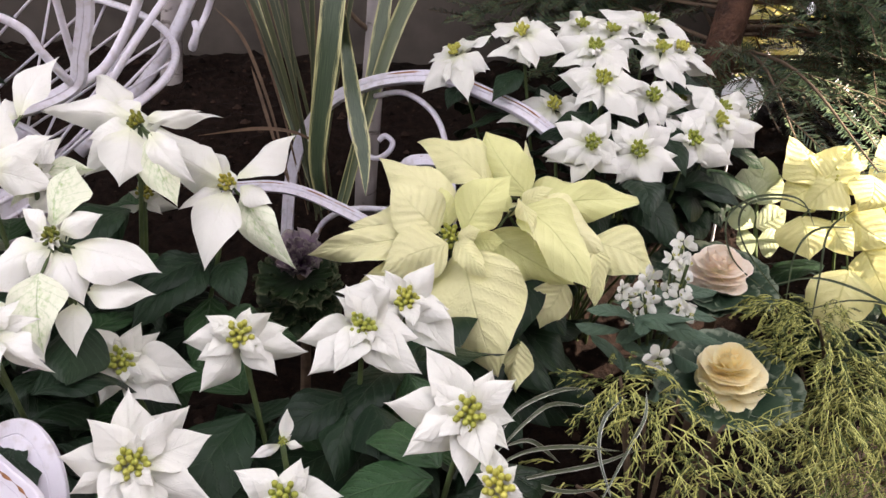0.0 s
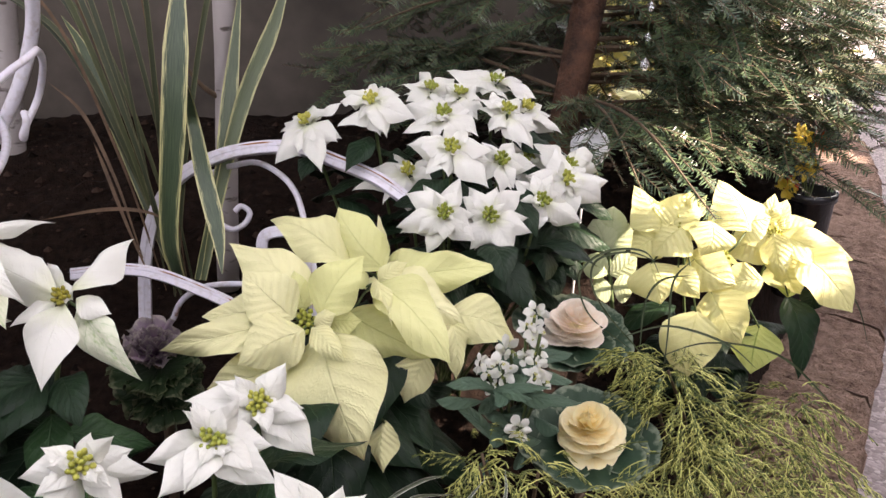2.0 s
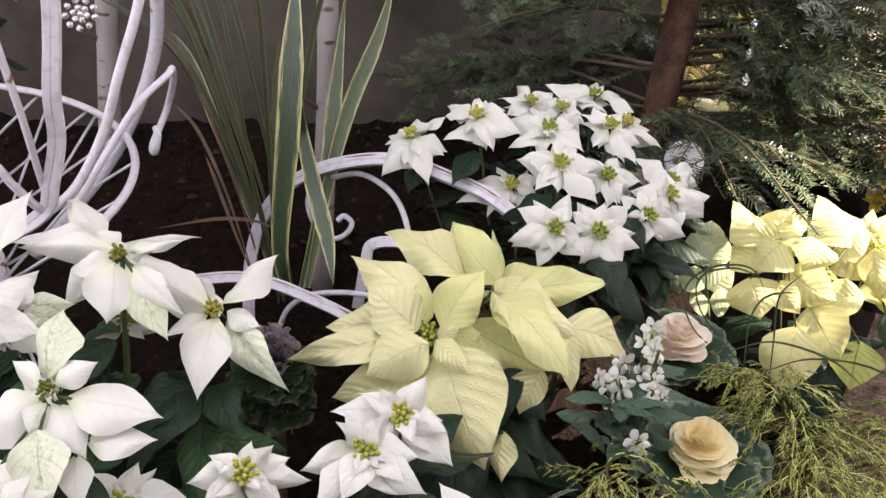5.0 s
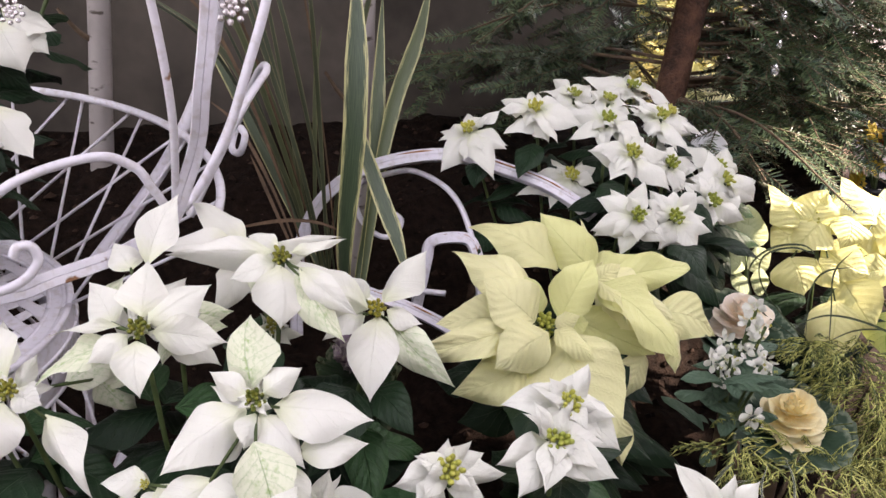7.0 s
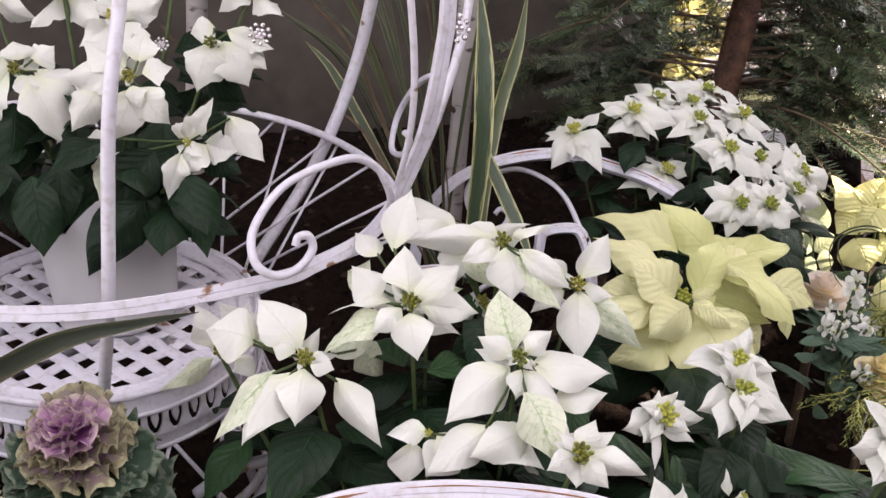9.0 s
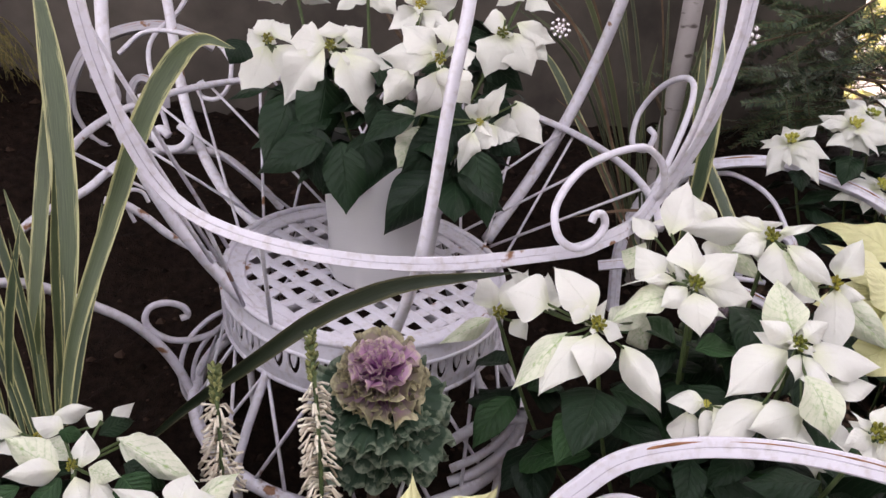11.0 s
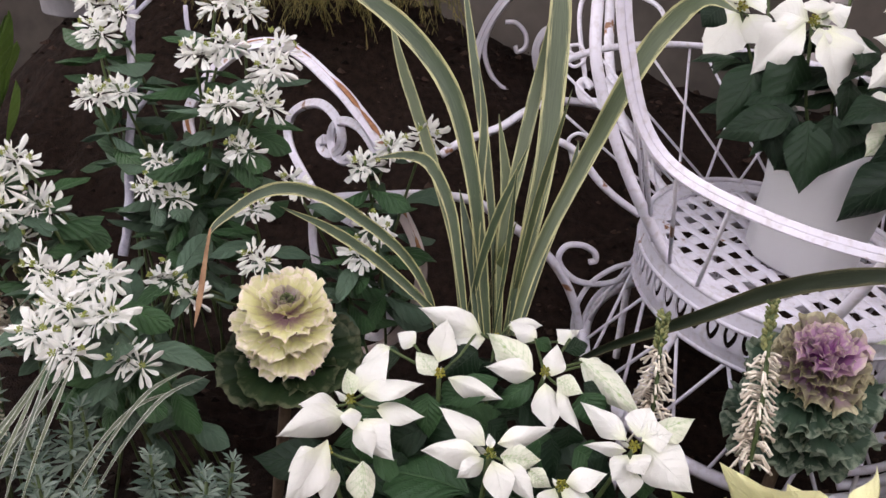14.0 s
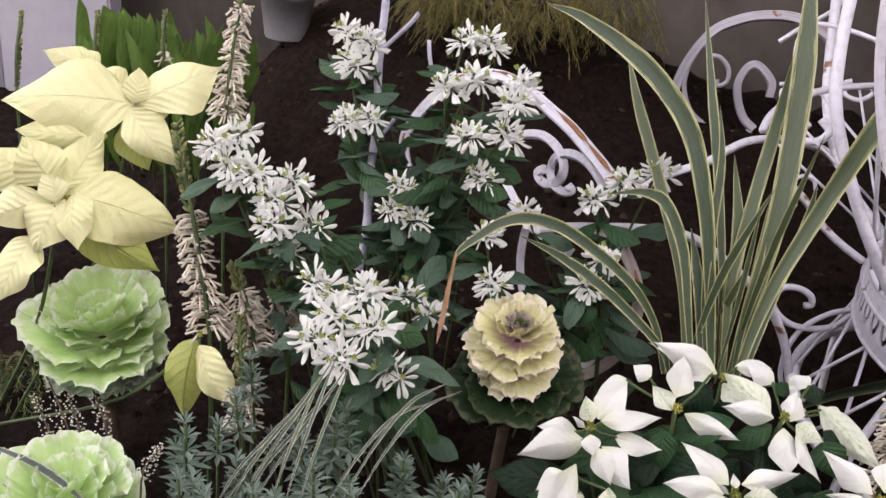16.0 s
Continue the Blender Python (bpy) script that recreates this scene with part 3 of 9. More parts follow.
for k in range(0, len(KERB_LINE) - 6, 6):
    piece("kerb_stone", kerb_stone(KERB_LINE[k], KERB_LINE[k + 6], k), kerb)

# paving slabs beside the bed, each with its own joint
pave = thing("pavement", (1.5, 0.5, GROUND), "grey exposed-aggregate walkway slabs", "pavement", kind="structure")
slab = box_mesh("slab", 1.19, 1.19, 0.06, 0.006, PAVING)
for i in range(-4, 5):
    for j in range(-2, 6):
        m = pose(0.25, -0.35, GROUND - 0.03, 0, 0, 32) @ pose(i * 1.2, j * 1.2, 0)
        p = m.translation
        if p.y < float(np.interp(p.x, KX, KY)) + 0.9 and p.y < 7:
            piece("slab", slab, pave, m)

# ---- birch trunks ----


def birch(x, y, z0, top, r, lean, label):
    t = thing("birch_trunk", (x, y, z0), label, "tree trunk")
    path = [Vector((x + lean * (z - z0) + 0.006 * math.sin(z * 7 + x), y, z)) for z in np.linspace(z0, top, 24)]
    v, f = tube(path, r, 14, taper=lambda s: 1 - 0.2 * s + 0.03 * math.sin(s * 23))
    piece("trunk", mesh_of("trunk", v, f, BIRCH), t)
    for zz, az in ((0.30, 2.4), (0.55, 0.3), (0.8, 4.0)):
        a = Vector((x + lean * zz, y, z0 + zz))
        b = a + Vector((math.cos(az) * 0.07, -0.03, 0.06))
        v, f = tube(spline((a, a.lerp(b, 0.5) + Vector((0, 0, -0.008)), b), 4), r * 0.28, 7, taper=lambda s: 1 - 0.5 * s)
        piece("branch_stub", mesh_of("branch_stub", v, f, TWIG), t)
    return t


birch(-0.100, 1.28, 0.70, 2.4, 0.017, 0.02, "pale peeling birch trunk standing in the soil by the wall")
birch(-0.50, 1.60, 0.75, 2.4, 0.020, 0.05, "white birch trunk behind the white iron carriage")

# ---- fir tree ----


def needle_twig(parts, a, b, r, count, length):
    d = (b - a).normalized()
    side = d.cross(Vector((0, 0, 1)))
    side = side.normalized() if side.length > 0.05 else Vector((1, 0, 0))
    up = side.cross(d)
    roll = r.uniform(-1.0, 1.0)
    side, up = side * math.cos(roll) + up * math.sin(roll), up * math.cos(roll) - side * math.sin(roll)
    for k in range(count):
        s = (k + r.random()) / count
        q = a.lerp(b, s)
        lr = 1 if k % 2 else -1
        spread = r.uniform(0.55, 1.0)
        way = (side * lr * spread + d * r.uniform(0.35, 0.8) + up * r.uniform(-0.25, 0.45)).normalized()
        ln = length * r.uniform(0.7, 1.1) * (1 - 0.45 * s * s)
        w = way.cross(up).normalized() * 0.0011
        parts.append((q - w, q + way * ln * 0.7 - w * 0.8, q + way * ln, q + way * ln * 0.7 + w * 0.8, q + w))


def fir(x, y, z0, top, low, seed, whorls, reach, label, limbs=()):
    r = random.Random(seed)
    t = thing("fir_tree", (x, y, z0), label, "conifer")
    path = [Vector((x + 0.12 * (z - z0), y + 0.01 * math.sin(z * 4), z)) for z in np.linspace(z0, top, 16)]
    v, f = tube(path, 0.029, 12, taper=lambda s: 1 - 0.5 * s + 0.04 * math.sin(s * 31))
    piece("trunk", mesh_of("trunk", v, f, BARK), t)
    quads = []
    for k in range(whorls + 1):
        z = low + (top - low) * (k + r.random() * 0.5) / whorls
        for j in range(7 if k < whorls else len(limbs)):
            az = j * 0.8976 + k * 0.7 + r.uniform(-0.3, 0.3)
            if k < whorls and ((math.cos(az) > 0.25 and r.random() < 0.88) or (math.cos(az) < -0.3 and r.random() < 0.45)):
                continue
            if k < whorls and math.sin(az) < -0.3 and -0.75 < math.cos(az) < 0.5:
                continue
            ln = reach * r.uniform(0.7, 1.1) * (1.0 + 0.45 * max(0, math.cos(az))) * (1.0 if math.sin(az) > -0.25 else (0.42 if math.cos(az) < 0.55 else 0.75)) * (1 - 0.35 * (z - low) / (top - low))
            o = Vector((x + 0.12 * (z - z0), y, z))
            out = Vector((math.cos(az), math.sin(az), 0))
            end = o + out * ln + Vector((0, 0, r.uniform(-0.16, 0.05)))
            if k == whorls:
                end = Vector(limbs[j])
                o = Vector((x, y, min(max(end.z + 0.08, 0.95), 2.2)))
                o.x += 0.12 * (o.z - z0)
                out = Vector((end.x - o.x, end.y - o.y, 0))
                ln = out.length
                out.normalize()
            mid = o.lerp(end, 0.5) + Vector((0, 0, 0.04))
            br = spline((o, mid, end), 6)
            wood = [tube(br, 0.0038, 5, taper=lambda s: 1 - 0.75 * s)]
            n = 15
            for i in range(2, n):
                s = i / n
                q = br[int(s * (len(br) - 1))]
                for lr in (-1, 1):
                    sd = Vector((-out.y, out.x, 0)) * lr
                    tl = ln * 0.42 * (1.1 - s) * r.uniform(0.7, 1.2) + 0.03
                    if r.random() < (0.64 if out.x > 0 else 0.52):
                        continue
                    e = q + (out * 0.65 + sd * 0.8).normalized() * tl + Vector((0, 0, tl * r.uniform(-0.75, 0.25)))
                    wood.append(tube([q, q.lerp(e, 0.5), e], 0.0014, 3, taper=lambda s: 1 - 0.5 * s))
                    needle_twig(quads, q, e, r, int(tl * (420 if out.x > 0 else 600)), 0.021)
                    if tl > 0.08:
                        for m in (0.4, 0.7):
                            q2 = q.lerp(e, m)
                            for l2 in (-1, 1):
                                dd = (e - q).normalized()
                                s2 = Vector((-dd.y, dd.x, 0)) * l2
                                e2 = q2 + (dd * 0.7 + s2 * 0.7).normalized() * tl * 0.4 + Vector((0, 0, r.uniform(-0.02, 0.005)))
                                wood.append(tube([q2, e2], 0.001, 3))
                                needle_twig(quads, q2, e2, r, int(tl * 0.4 * (480 if out.x > 0 else 620)), 0.019)
            needle_twig(quads, br[len(br) // 2], end, r, int(ln * 260), 0.02)
            v, f = joined(wood)
            piece("branch", mesh_of("branch", v, f, TWIG), t)
    verts = np.array([list(p) for q in quads for p in q])
    faces = [tuple(range(5 * i, 5 * i + 5)) for i in range(len(quads))]
    nd = piece("needles", mesh_of("needles", verts, faces, NEEDLE, smooth=False), t)
    nd["kind"] = "stuff"
    return t


fir(0.418, 1.36, 0.72, 2.3, 0.98, 3, 11, 0.60, "dark green fir tree with a brown trunk behind the flowers", (
    (0.529, 0.957, 0.915), (0.76, 1.206, 0.989), (1.018, 1.352, 0.931), (0.999, 1.318, 1.106), (0.836, 1.288, 1.089), (0.968, 1.347, 0.896), (0.155, 1.566, 0.907), (0.014, 1.674, 0.969),
    (1.086, 1.387, 1.049), (1.03, 1.323, 1.002), (0.957, 1.314, 1.078), (1.164, 1.513, 1.125), (1.08, 1.524, 1.112), (1.218, 1.535, 0.938), (0.097, 1.584, 1.055), (0.596, 1.233, 1.109), (0.759, 1.222, 0.894), (0.669, 1.174, 1.134), (0.937, 1.297, 1.025), (0.477, 1.065, 0.912), (0.981, 1.489, 0.979), (1.003, 1.5, 1.094), (1.137, 1.55, 1.013), (1.073, 1.5, 0.934), (1.196, 1.6, 1.094), (0.942, 1.45, 1.019), (1.216, 1.6, 0.881), (1.288, 1.65, 0.949), (1.017, 1.45, 0.88), (0.845, 1.4, 1.085), (0.781, 1.35, 0.998), (1.208, 1.7, 1.036), (0.714, 1.3, 0.943), (1.092, 1.62, 1.102), (1.218, 1.68, 1.088), (0.975, 1.55, 1.112), (1.247, 1.7, 1.132), (1.097, 1.6, 1.133), (1.195, 1.62, 0.934), (1.307, 1.7, 0.868), (0.278, 1.352, 1.114), (0.193, 1.642, 0.976)))

# ---- white poinsettia beside the carriage ----
pa = thing("white_poinsettia", (-0.30, 0.70, 0.56), "large white poinsettia with green-veined bracts over dark leaves", "poinsettia", "white poinsettias")
KW = dict(kind="bract", wide=0.49, eye=CYATHIA_DARK, eye_size=0.009, inner=7)
A = []
A.append(flower(pa, (-0.247, 0.696, 1.009), (-0.251, -0.732, 0.633), ((125, 0.022), (8, 0.022),), **KW))
A.append(flower(pa, (-0.171, 0.685, 0.961), (-0.312, -0.68, 0.663), ((114, 0.020),), **KW))
A.append(flower(pa, (-0.275, 0.577, 0.951), (-0.254, -0.694, 0.673), ((152, 0.036), (37, 0.031), (108, 0.033),), **KW))
A.append(flower(pa, (-0.353, 0.636, 0.984), (-0.151, -0.739, 0.656), ((118, 0.024), (-24, 0.019),), **KW))
A.append(flower(pa, (-0.444, 0.632, 0.946), (-0.04, -0.742, 0.669), ((2, 0.026), (142, 0.014), (58, 0.029),), **KW))
A.append(flower(pa, (-0.507, 0.738, 0.906), (0.029, -0.713, 0.701), ((121, 0.019), (44, 0.020),), **KW))
A.append(flower(pa, (-0.257, 0.719, 0.936), (0.253, -0.709, 0.658), ((-10, 0.028), (-149, 0.029), (121, 0.014), (-41, 0.021),), **KW))
A.append(flower(pa, (-0.353, 0.578, 0.892), (-0.165, -0.735, 0.658), ((137, 0.017),), wide=0.5, kind="bract", eye_size=0.004, inner=1))
A.append(flower(pa, (-0.329, 0.668, 0.968), (0.348, -0.706, 0.616), ((149, 0.030), (4, 0.039, 1), (-114, 0.029, 1), (77, 0.034),), **KW))
A.append(flower(pa, (-0.274, 0.464, 0.934), (-0.2, -0.7, 0.68), ((20, 0.020), (140, 0.018),), **KW))
UPA = (-0.1, -0.72, 0.69)
bracts_on(A[0], (((-0.254, 0.7, 1.013), (-0.336, 0.718, 1.008), 0.024), ((-0.24, 0.693, 1.014), (-0.195, 0.7, 1.02), 0.014), ((-0.25, 0.682, 1.008), (-0.252, 0.651, 0.969), 0.042), ((-0.237, 0.684, 1.001), (-0.205, 0.645, 0.955), 0.031, 1), ((-0.235, 0.684, 1.004), (-0.193, 0.656, 0.972), 0.023), ((-0.252, 0.694, 1.006), (-0.289, 0.692, 0.994), 0.023), ((-0.25, 0.704, 1.014), (-0.272, 0.717, 1.021), 0.020)), WHITE, WHITE_GREEN, "bract", UPA)
bracts_on(A[1], (((-0.166, 0.689, 0.966), (-0.122, 0.722, 0.997), 0.031), ((-0.171, 0.681, 0.957), (-0.185, 0.64, 0.902), 0.040), ((-0.178, 0.691, 0.96), (-0.247, 0.73, 0.98), 0.038), ((-0.163, 0.687, 0.959), (-0.135, 0.678, 0.948), 0.022), ((-0.177, 0.699, 0.963), (-0.191, 0.719, 0.978), 0.019), ((-0.18, 0.694, 0.955), (-0.217, 0.687, 0.936), 0.021), ((-0.164, 0.693, 0.95), (-0.112, 0.651, 0.901), 0.031, 1)), WHITE, WHITE_GREEN, "bract", UPA)
bracts_on(A[2], (((-0.278, 0.583, 0.958), (-0.277, 0.626, 0.994), 0.038, 1), ((-0.282, 0.576, 0.956), (-0.306, 0.595, 0.967), 0.020), ((-0.271, 0.576, 0.957), (-0.243, 0.587, 0.968), 0.021), ((-0.264, 0.575, 0.946), (-0.196, 0.564, 0.934), 0.044), ((-0.274, 0.572, 0.944), (-0.247, 0.546, 0.913), 0.028), ((-0.25, 0.56, 0.917), (-0.2, 0.56, 0.917), 0.028), ((-0.283, 0.579, 0.944), (-0.342, 0.564, 0.909), 0.043), ((-0.307, 0.558, 0.904), (-0.363, 0.547, 0.876), 0.032), ((-0.277, 0.545, 0.903), (-0.328, 0.544, 0.887), 0.034), ((-0.279, 0.553, 0.934), (-0.267, 0.517, 0.891), 0.039, 1), ((-0.256, 0.555, 0.911), (-0.25, 0.53, 0.88), 0.023), ((-0.277, 0.569, 0.946), (-0.286, 0.555, 0.927), 0.021)), WHITE, WHITE_GREEN, "bract", UPA)
bracts_on(A[3], (((-0.352, 0.642, 0.991), (-0.347, 0.676, 1.021), 0.034), ((-0.348, 0.638, 0.988), (-0.303, 0.656, 1.007), 0.036), ((-0.345, 0.635, 0.982), (-0.294, 0.627, 0.972), 0.029), ((-0.356, 0.628, 0.979), (-0.355, 0.604, 0.947), 0.033), ((-0.362, 0.631, 0.983), (-0.389, 0.623, 0.967), 0.022), ((-0.367, 0.643, 0.984), (-0.42, 0.65, 0.976), 0.011), ((-0.37, 0.642, 0.971), (-0.429, 0.636, 0.946), 0.029, 1), ((-0.375, 0.659, 0.978), (-0.392, 0.688, 1.001), 0.031)), WHITE, WHITE_GREEN, "bract", UPA)
bracts_on(A[4], (((-0.446, 0.637, 0.954), (-0.475, 0.676, 0.983), 0.040), ((-0.441, 0.627, 0.947), (-0.422, 0.62, 0.939), 0.021), ((-0.447, 0.621, 0.943), (-0.459, 0.595, 0.907), 0.037), ((-0.456, 0.628, 0.937), (-0.501, 0.602, 0.893), 0.039), ((-0.468, 0.639, 0.935), (-0.522, 0.615, 0.892), 0.031, 1), ((-0.421, 0.62, 0.931), (-0.392, 0.581, 0.884), 0.029), ((-0.481, 0.659, 0.954), (-0.52, 0.676, 0.96), 0.043), ((-0.452, 0.631, 0.953), (-0.47, 0.645, 0.961), 0.021)), WHITE, WHITE_GREEN, "bract", UPA)
bracts_on(A[5], (((-0.51, 0.741, 0.91), (-0.526, 0.761, 0.946), 0.034), ((-0.502, 0.738, 0.91), (-0.478, 0.746, 0.951), 0.034), ((-0.514, 0.738, 0.901), (-0.566, 0.743, 0.87), 0.020, 1), ((-0.494, 0.732, 0.902), (-0.479, 0.72, 0.885), 0.020),), WHITE, WHITE_GREEN, "bract", UPA)
bracts_on(A[7], (((-0.353, 0.579, 0.894), (-0.385, 0.588, 0.89), 0.022), ((-0.366, 0.58, 0.885), (-0.374, 0.569, 0.852), 0.034), ((-0.333, 0.568, 0.883), (-0.357, 0.566, 0.859), 0.036), ((-0.313, 0.565, 0.893), (-0.272, 0.524, 0.881), 0.036), ((-0.345, 0.576, 0.892), (-0.33, 0.561, 0.868), 0.027),), WHITE, WHITE_GREEN, "bract", UPA)
bracts_on(A[6], (((-0.27, 0.744, 0.995), (-0.194, 0.715, 0.981), 0.031), ((-0.279, 0.742, 0.99), (-0.303, 0.706, 0.957), 0.028), ((-0.274, 0.743, 0.993), (-0.244, 0.695, 0.959), 0.026, 1), ((-0.28, 0.745, 0.999), (-0.354, 0.748, 1.002), 0.031), ((-0.275, 0.746, 1.001), (-0.317, 0.791, 1.027), 0.030), ((-0.263, 0.745, 0.998), (-0.192, 0.756, 1.001), 0.018),), WHITE, WHITE_GREEN, "bract", UPA)
bracts_on(A[8], (((-0.338, 0.689, 0.966), (-0.288, 0.689, 0.968), 0.024, 1), ((-0.348, 0.691, 0.97), (-0.324, 0.719, 0.986), 0.023), ((-0.352, 0.686, 0.957), (-0.382, 0.695, 0.978), 0.029), ((-0.338, 0.684, 0.953), (-0.3, 0.656, 0.939), 0.029),), WHITE, WHITE_GREEN, "bract", UPA)
bracts_on(A[3], (((-0.351, 0.703, 1.006), (-0.325, 0.736, 1.052), 0.031), ((-0.363, 0.706, 1.002), (-0.378, 0.738, 1.013), 0.025), ((-0.373, 0.7, 0.979), (-0.388, 0.728, 0.98), 0.030, 1),), WHITE, WHITE_GREEN, "bract", UPA)
bracts_on(A[4], (((-0.479, 0.693, 0.931), (-0.507, 0.717, 0.966), 0.036), ((-0.47, 0.69, 0.931), (-0.465, 0.722, 0.958), 0.029), ((-0.416, 0.67, 0.926), (-0.369, 0.683, 0.942), 0.032, 1), ((-0.392, 0.665, 0.933), (-0.367, 0.675, 0.896), 0.029, 1),), WHITE, WHITE_GREEN, "bract", UPA)
bracts_on(A[9], (((-0.273, 0.466, 0.937), (-0.256, 0.478, 0.95), 0.017), ((-0.268, 0.467, 0.933), (-0.242, 0.472, 0.942), 0.012), ((-0.268, 0.465, 0.931), (-0.228, 0.447, 0.918), 0.021), ((-0.272, 0.461, 0.932), (-0.259, 0.445, 0.915), 0.018), ((-0.277, 0.465, 0.932), (-0.298, 0.466, 0.923), 0.016), ((-0.274, 0.47, 0.931), (-0.283, 0.485, 0.941), 0.012), ((-0.274, 0.466, 0.928), (-0.279, 0.455, 0.912), 0.016)), WHITE, WHITE_GREEN, "bract", UPA)
stems_and_leaves(pa, (-0.30, 0.70, 0.56), A, 11, (0.06, 0.095), greener=0.1, start=0.045)

# ---- small-flowered white poinsettia at the bed's edge ----
pb = thing("white_poinsettia", (-0.06, 0.55, 0.56), "white poinsettia with small pointed bracts and yellow centres", "poinsettia", "white poinsettias")
KW = dict(kind="bract", wide=0.64, eye=CYATHIA, eye_size=0.0125, inner=6, mid=4)
B = []
B.append(flower(pb, (-0.048, 0.578, 0.888), (0.064, -0.77, 0.635), ((134, 0.030), (-165, 0.049), (-134, 0.054), (97, 0.021), (-9, 0.041), (-37, 0.057), (-55, 0.041), (-121, 0.034),), **KW))
B.append(flower(pb, (-0.14, 0.563, 0.884), (0.186, -0.747, 0.638), ((144, 0.022), (77, 0.021), (16, 0.034), (-9, 0.050), (-43, 0.039), (-119, 0.049), (-144, 0.034), (-170, 0.039),), **KW))
B.append(flower(pb, (0.03, 0.461, 0.89), (-0.049, -0.76, 0.648), ((125, 0.050), (114, 0.037), (62, 0.031), (31, 0.031), (-6, 0.028), (-40, 0.032), (-91, 0.043), (-146, 0.047), (175, 0.053),), **KW))
B.append(flower(pb, (-0.236, 0.573, 0.851), (0.29, -0.704, 0.648), ((47, 0.035), (-2, 0.055), (-31, 0.054), (-106, 0.034), (-160, 0.028), (118, 0.020), (167, 0.041),), **KW))
B.append(flower(pb, (-0.187, 0.452, 0.848), (0.284, -0.685, 0.671), ((102, 0.048), (53, 0.049), (26, 0.050), (-21, 0.055), (-94, 0.030), (-149, 0.038), (178, 0.043), (-46, 0.039),), **KW))
B.append(flower(pb, (-0.017, 0.628, 0.887), (0.021, -0.768, 0.64), ((175, 0.056), (73, 0.019), (-9, 0.034), (-46, 0.058), (140, 0.018), (-52, 0.041),), **KW))
B.append(flower(pb, (-0.088, 0.443, 0.832), (0.137, -0.691, 0.71), ((154, 0.035), (129, 0.014), (55, 0.024), (6, 0.037), (-133, 0.024), (-35, 0.028),), **KW))
B.append(flower(pb, (0.049, 0.43, 0.859), (-0.081, -0.71, 0.7), ((101, 0.025), (-17, 0.015), (-141, 0.014), (-64, 0.016), (43, 0.014),), **KW))
B.append(flower(pb, (-0.098, 0.499, 0.835), (0.143, -0.728, 0.67), ((88, 0.023), (-152, 0.022), (-8, 0.013),), eye=CYATHIA, eye_size=0.004, inner=1, wide=0.45))
stems_and_leaves(pb, (-0.06, 0.55, 0.56), B, 13, (0.07, 0.11), greener=0.4)

# ---- large yellow poinsettia ----
py = thing("yellow_poinsettia", (0.06, 0.86, 0.56), "large pale yellow poinsettia with broad drooping bracts", "poinsettia", "yellow poinsettias")
Y = []
Y.append(flower(py, (0.022, 0.788, 0.880), (-0.025, -0.869, 0.494), ((151, 0.020),), mat=YELLOW, alt=YELLOW_GREEN, kind="broad", wide=0.46, eye=CYATHIA, eye_size=0.014, inner=3))
Y.append(flower(py, (0.099, 0.858, 0.897), (-0.098, -0.846, 0.524), ((37, 0.026), (-132, 0.022),), mat=YELLOW, alt=YELLOW_GREEN, kind="broad", wide=0.5, eye=CYATHIA, eye_size=0.004, inner=2))
UPY = (-0.05, -0.75, 0.66)
bracts_on(Y[0], (((0.001, 0.794, 0.878), (-0.122, 0.795, 0.851), 0.037), ((-0.004, 0.813, 0.878), (-0.083, 0.823, 0.872), 0.047), ((0.009, 0.782, 0.886), (-0.039, 0.81, 0.926), 0.054), ((0.026, 0.805, 0.889), (-0.056, 0.866, 0.937), 0.059), ((0.034, 0.779, 0.888), (0.079, 0.808, 0.939), 0.047, 1), ((0.026, 0.769, 0.882), (0.056, 0.734, 0.862), 0.025), ((0.019, 0.768, 0.88), (-0.043, 0.742, 0.86), 0.054), ((0.034, 0.781, 0.871), (0.071, 0.709, 0.769), 0.099), ((0.096, 0.745, 0.787), (0.091, 0.716, 0.746), 0.029), ((0.008, 0.781, 0.846), (-0.077, 0.774, 0.817), 0.055), ((0.016, 0.79, 0.853), (0.007, 0.757, 0.806), 0.043), ((0.009, 0.808, 0.883), (-0.033, 0.83, 0.897), 0.029), ((0.042, 0.796, 0.874), (0.076, 0.797, 0.873), 0.029, 1), ((0.02, 0.794, 0.889), (0.01, 0.822, 0.92), 0.026, 1), ((0.028, 0.775, 0.883), (0.05, 0.765, 0.897), 0.020)), YELLOW, YELLOW_LIME, up=UPY)
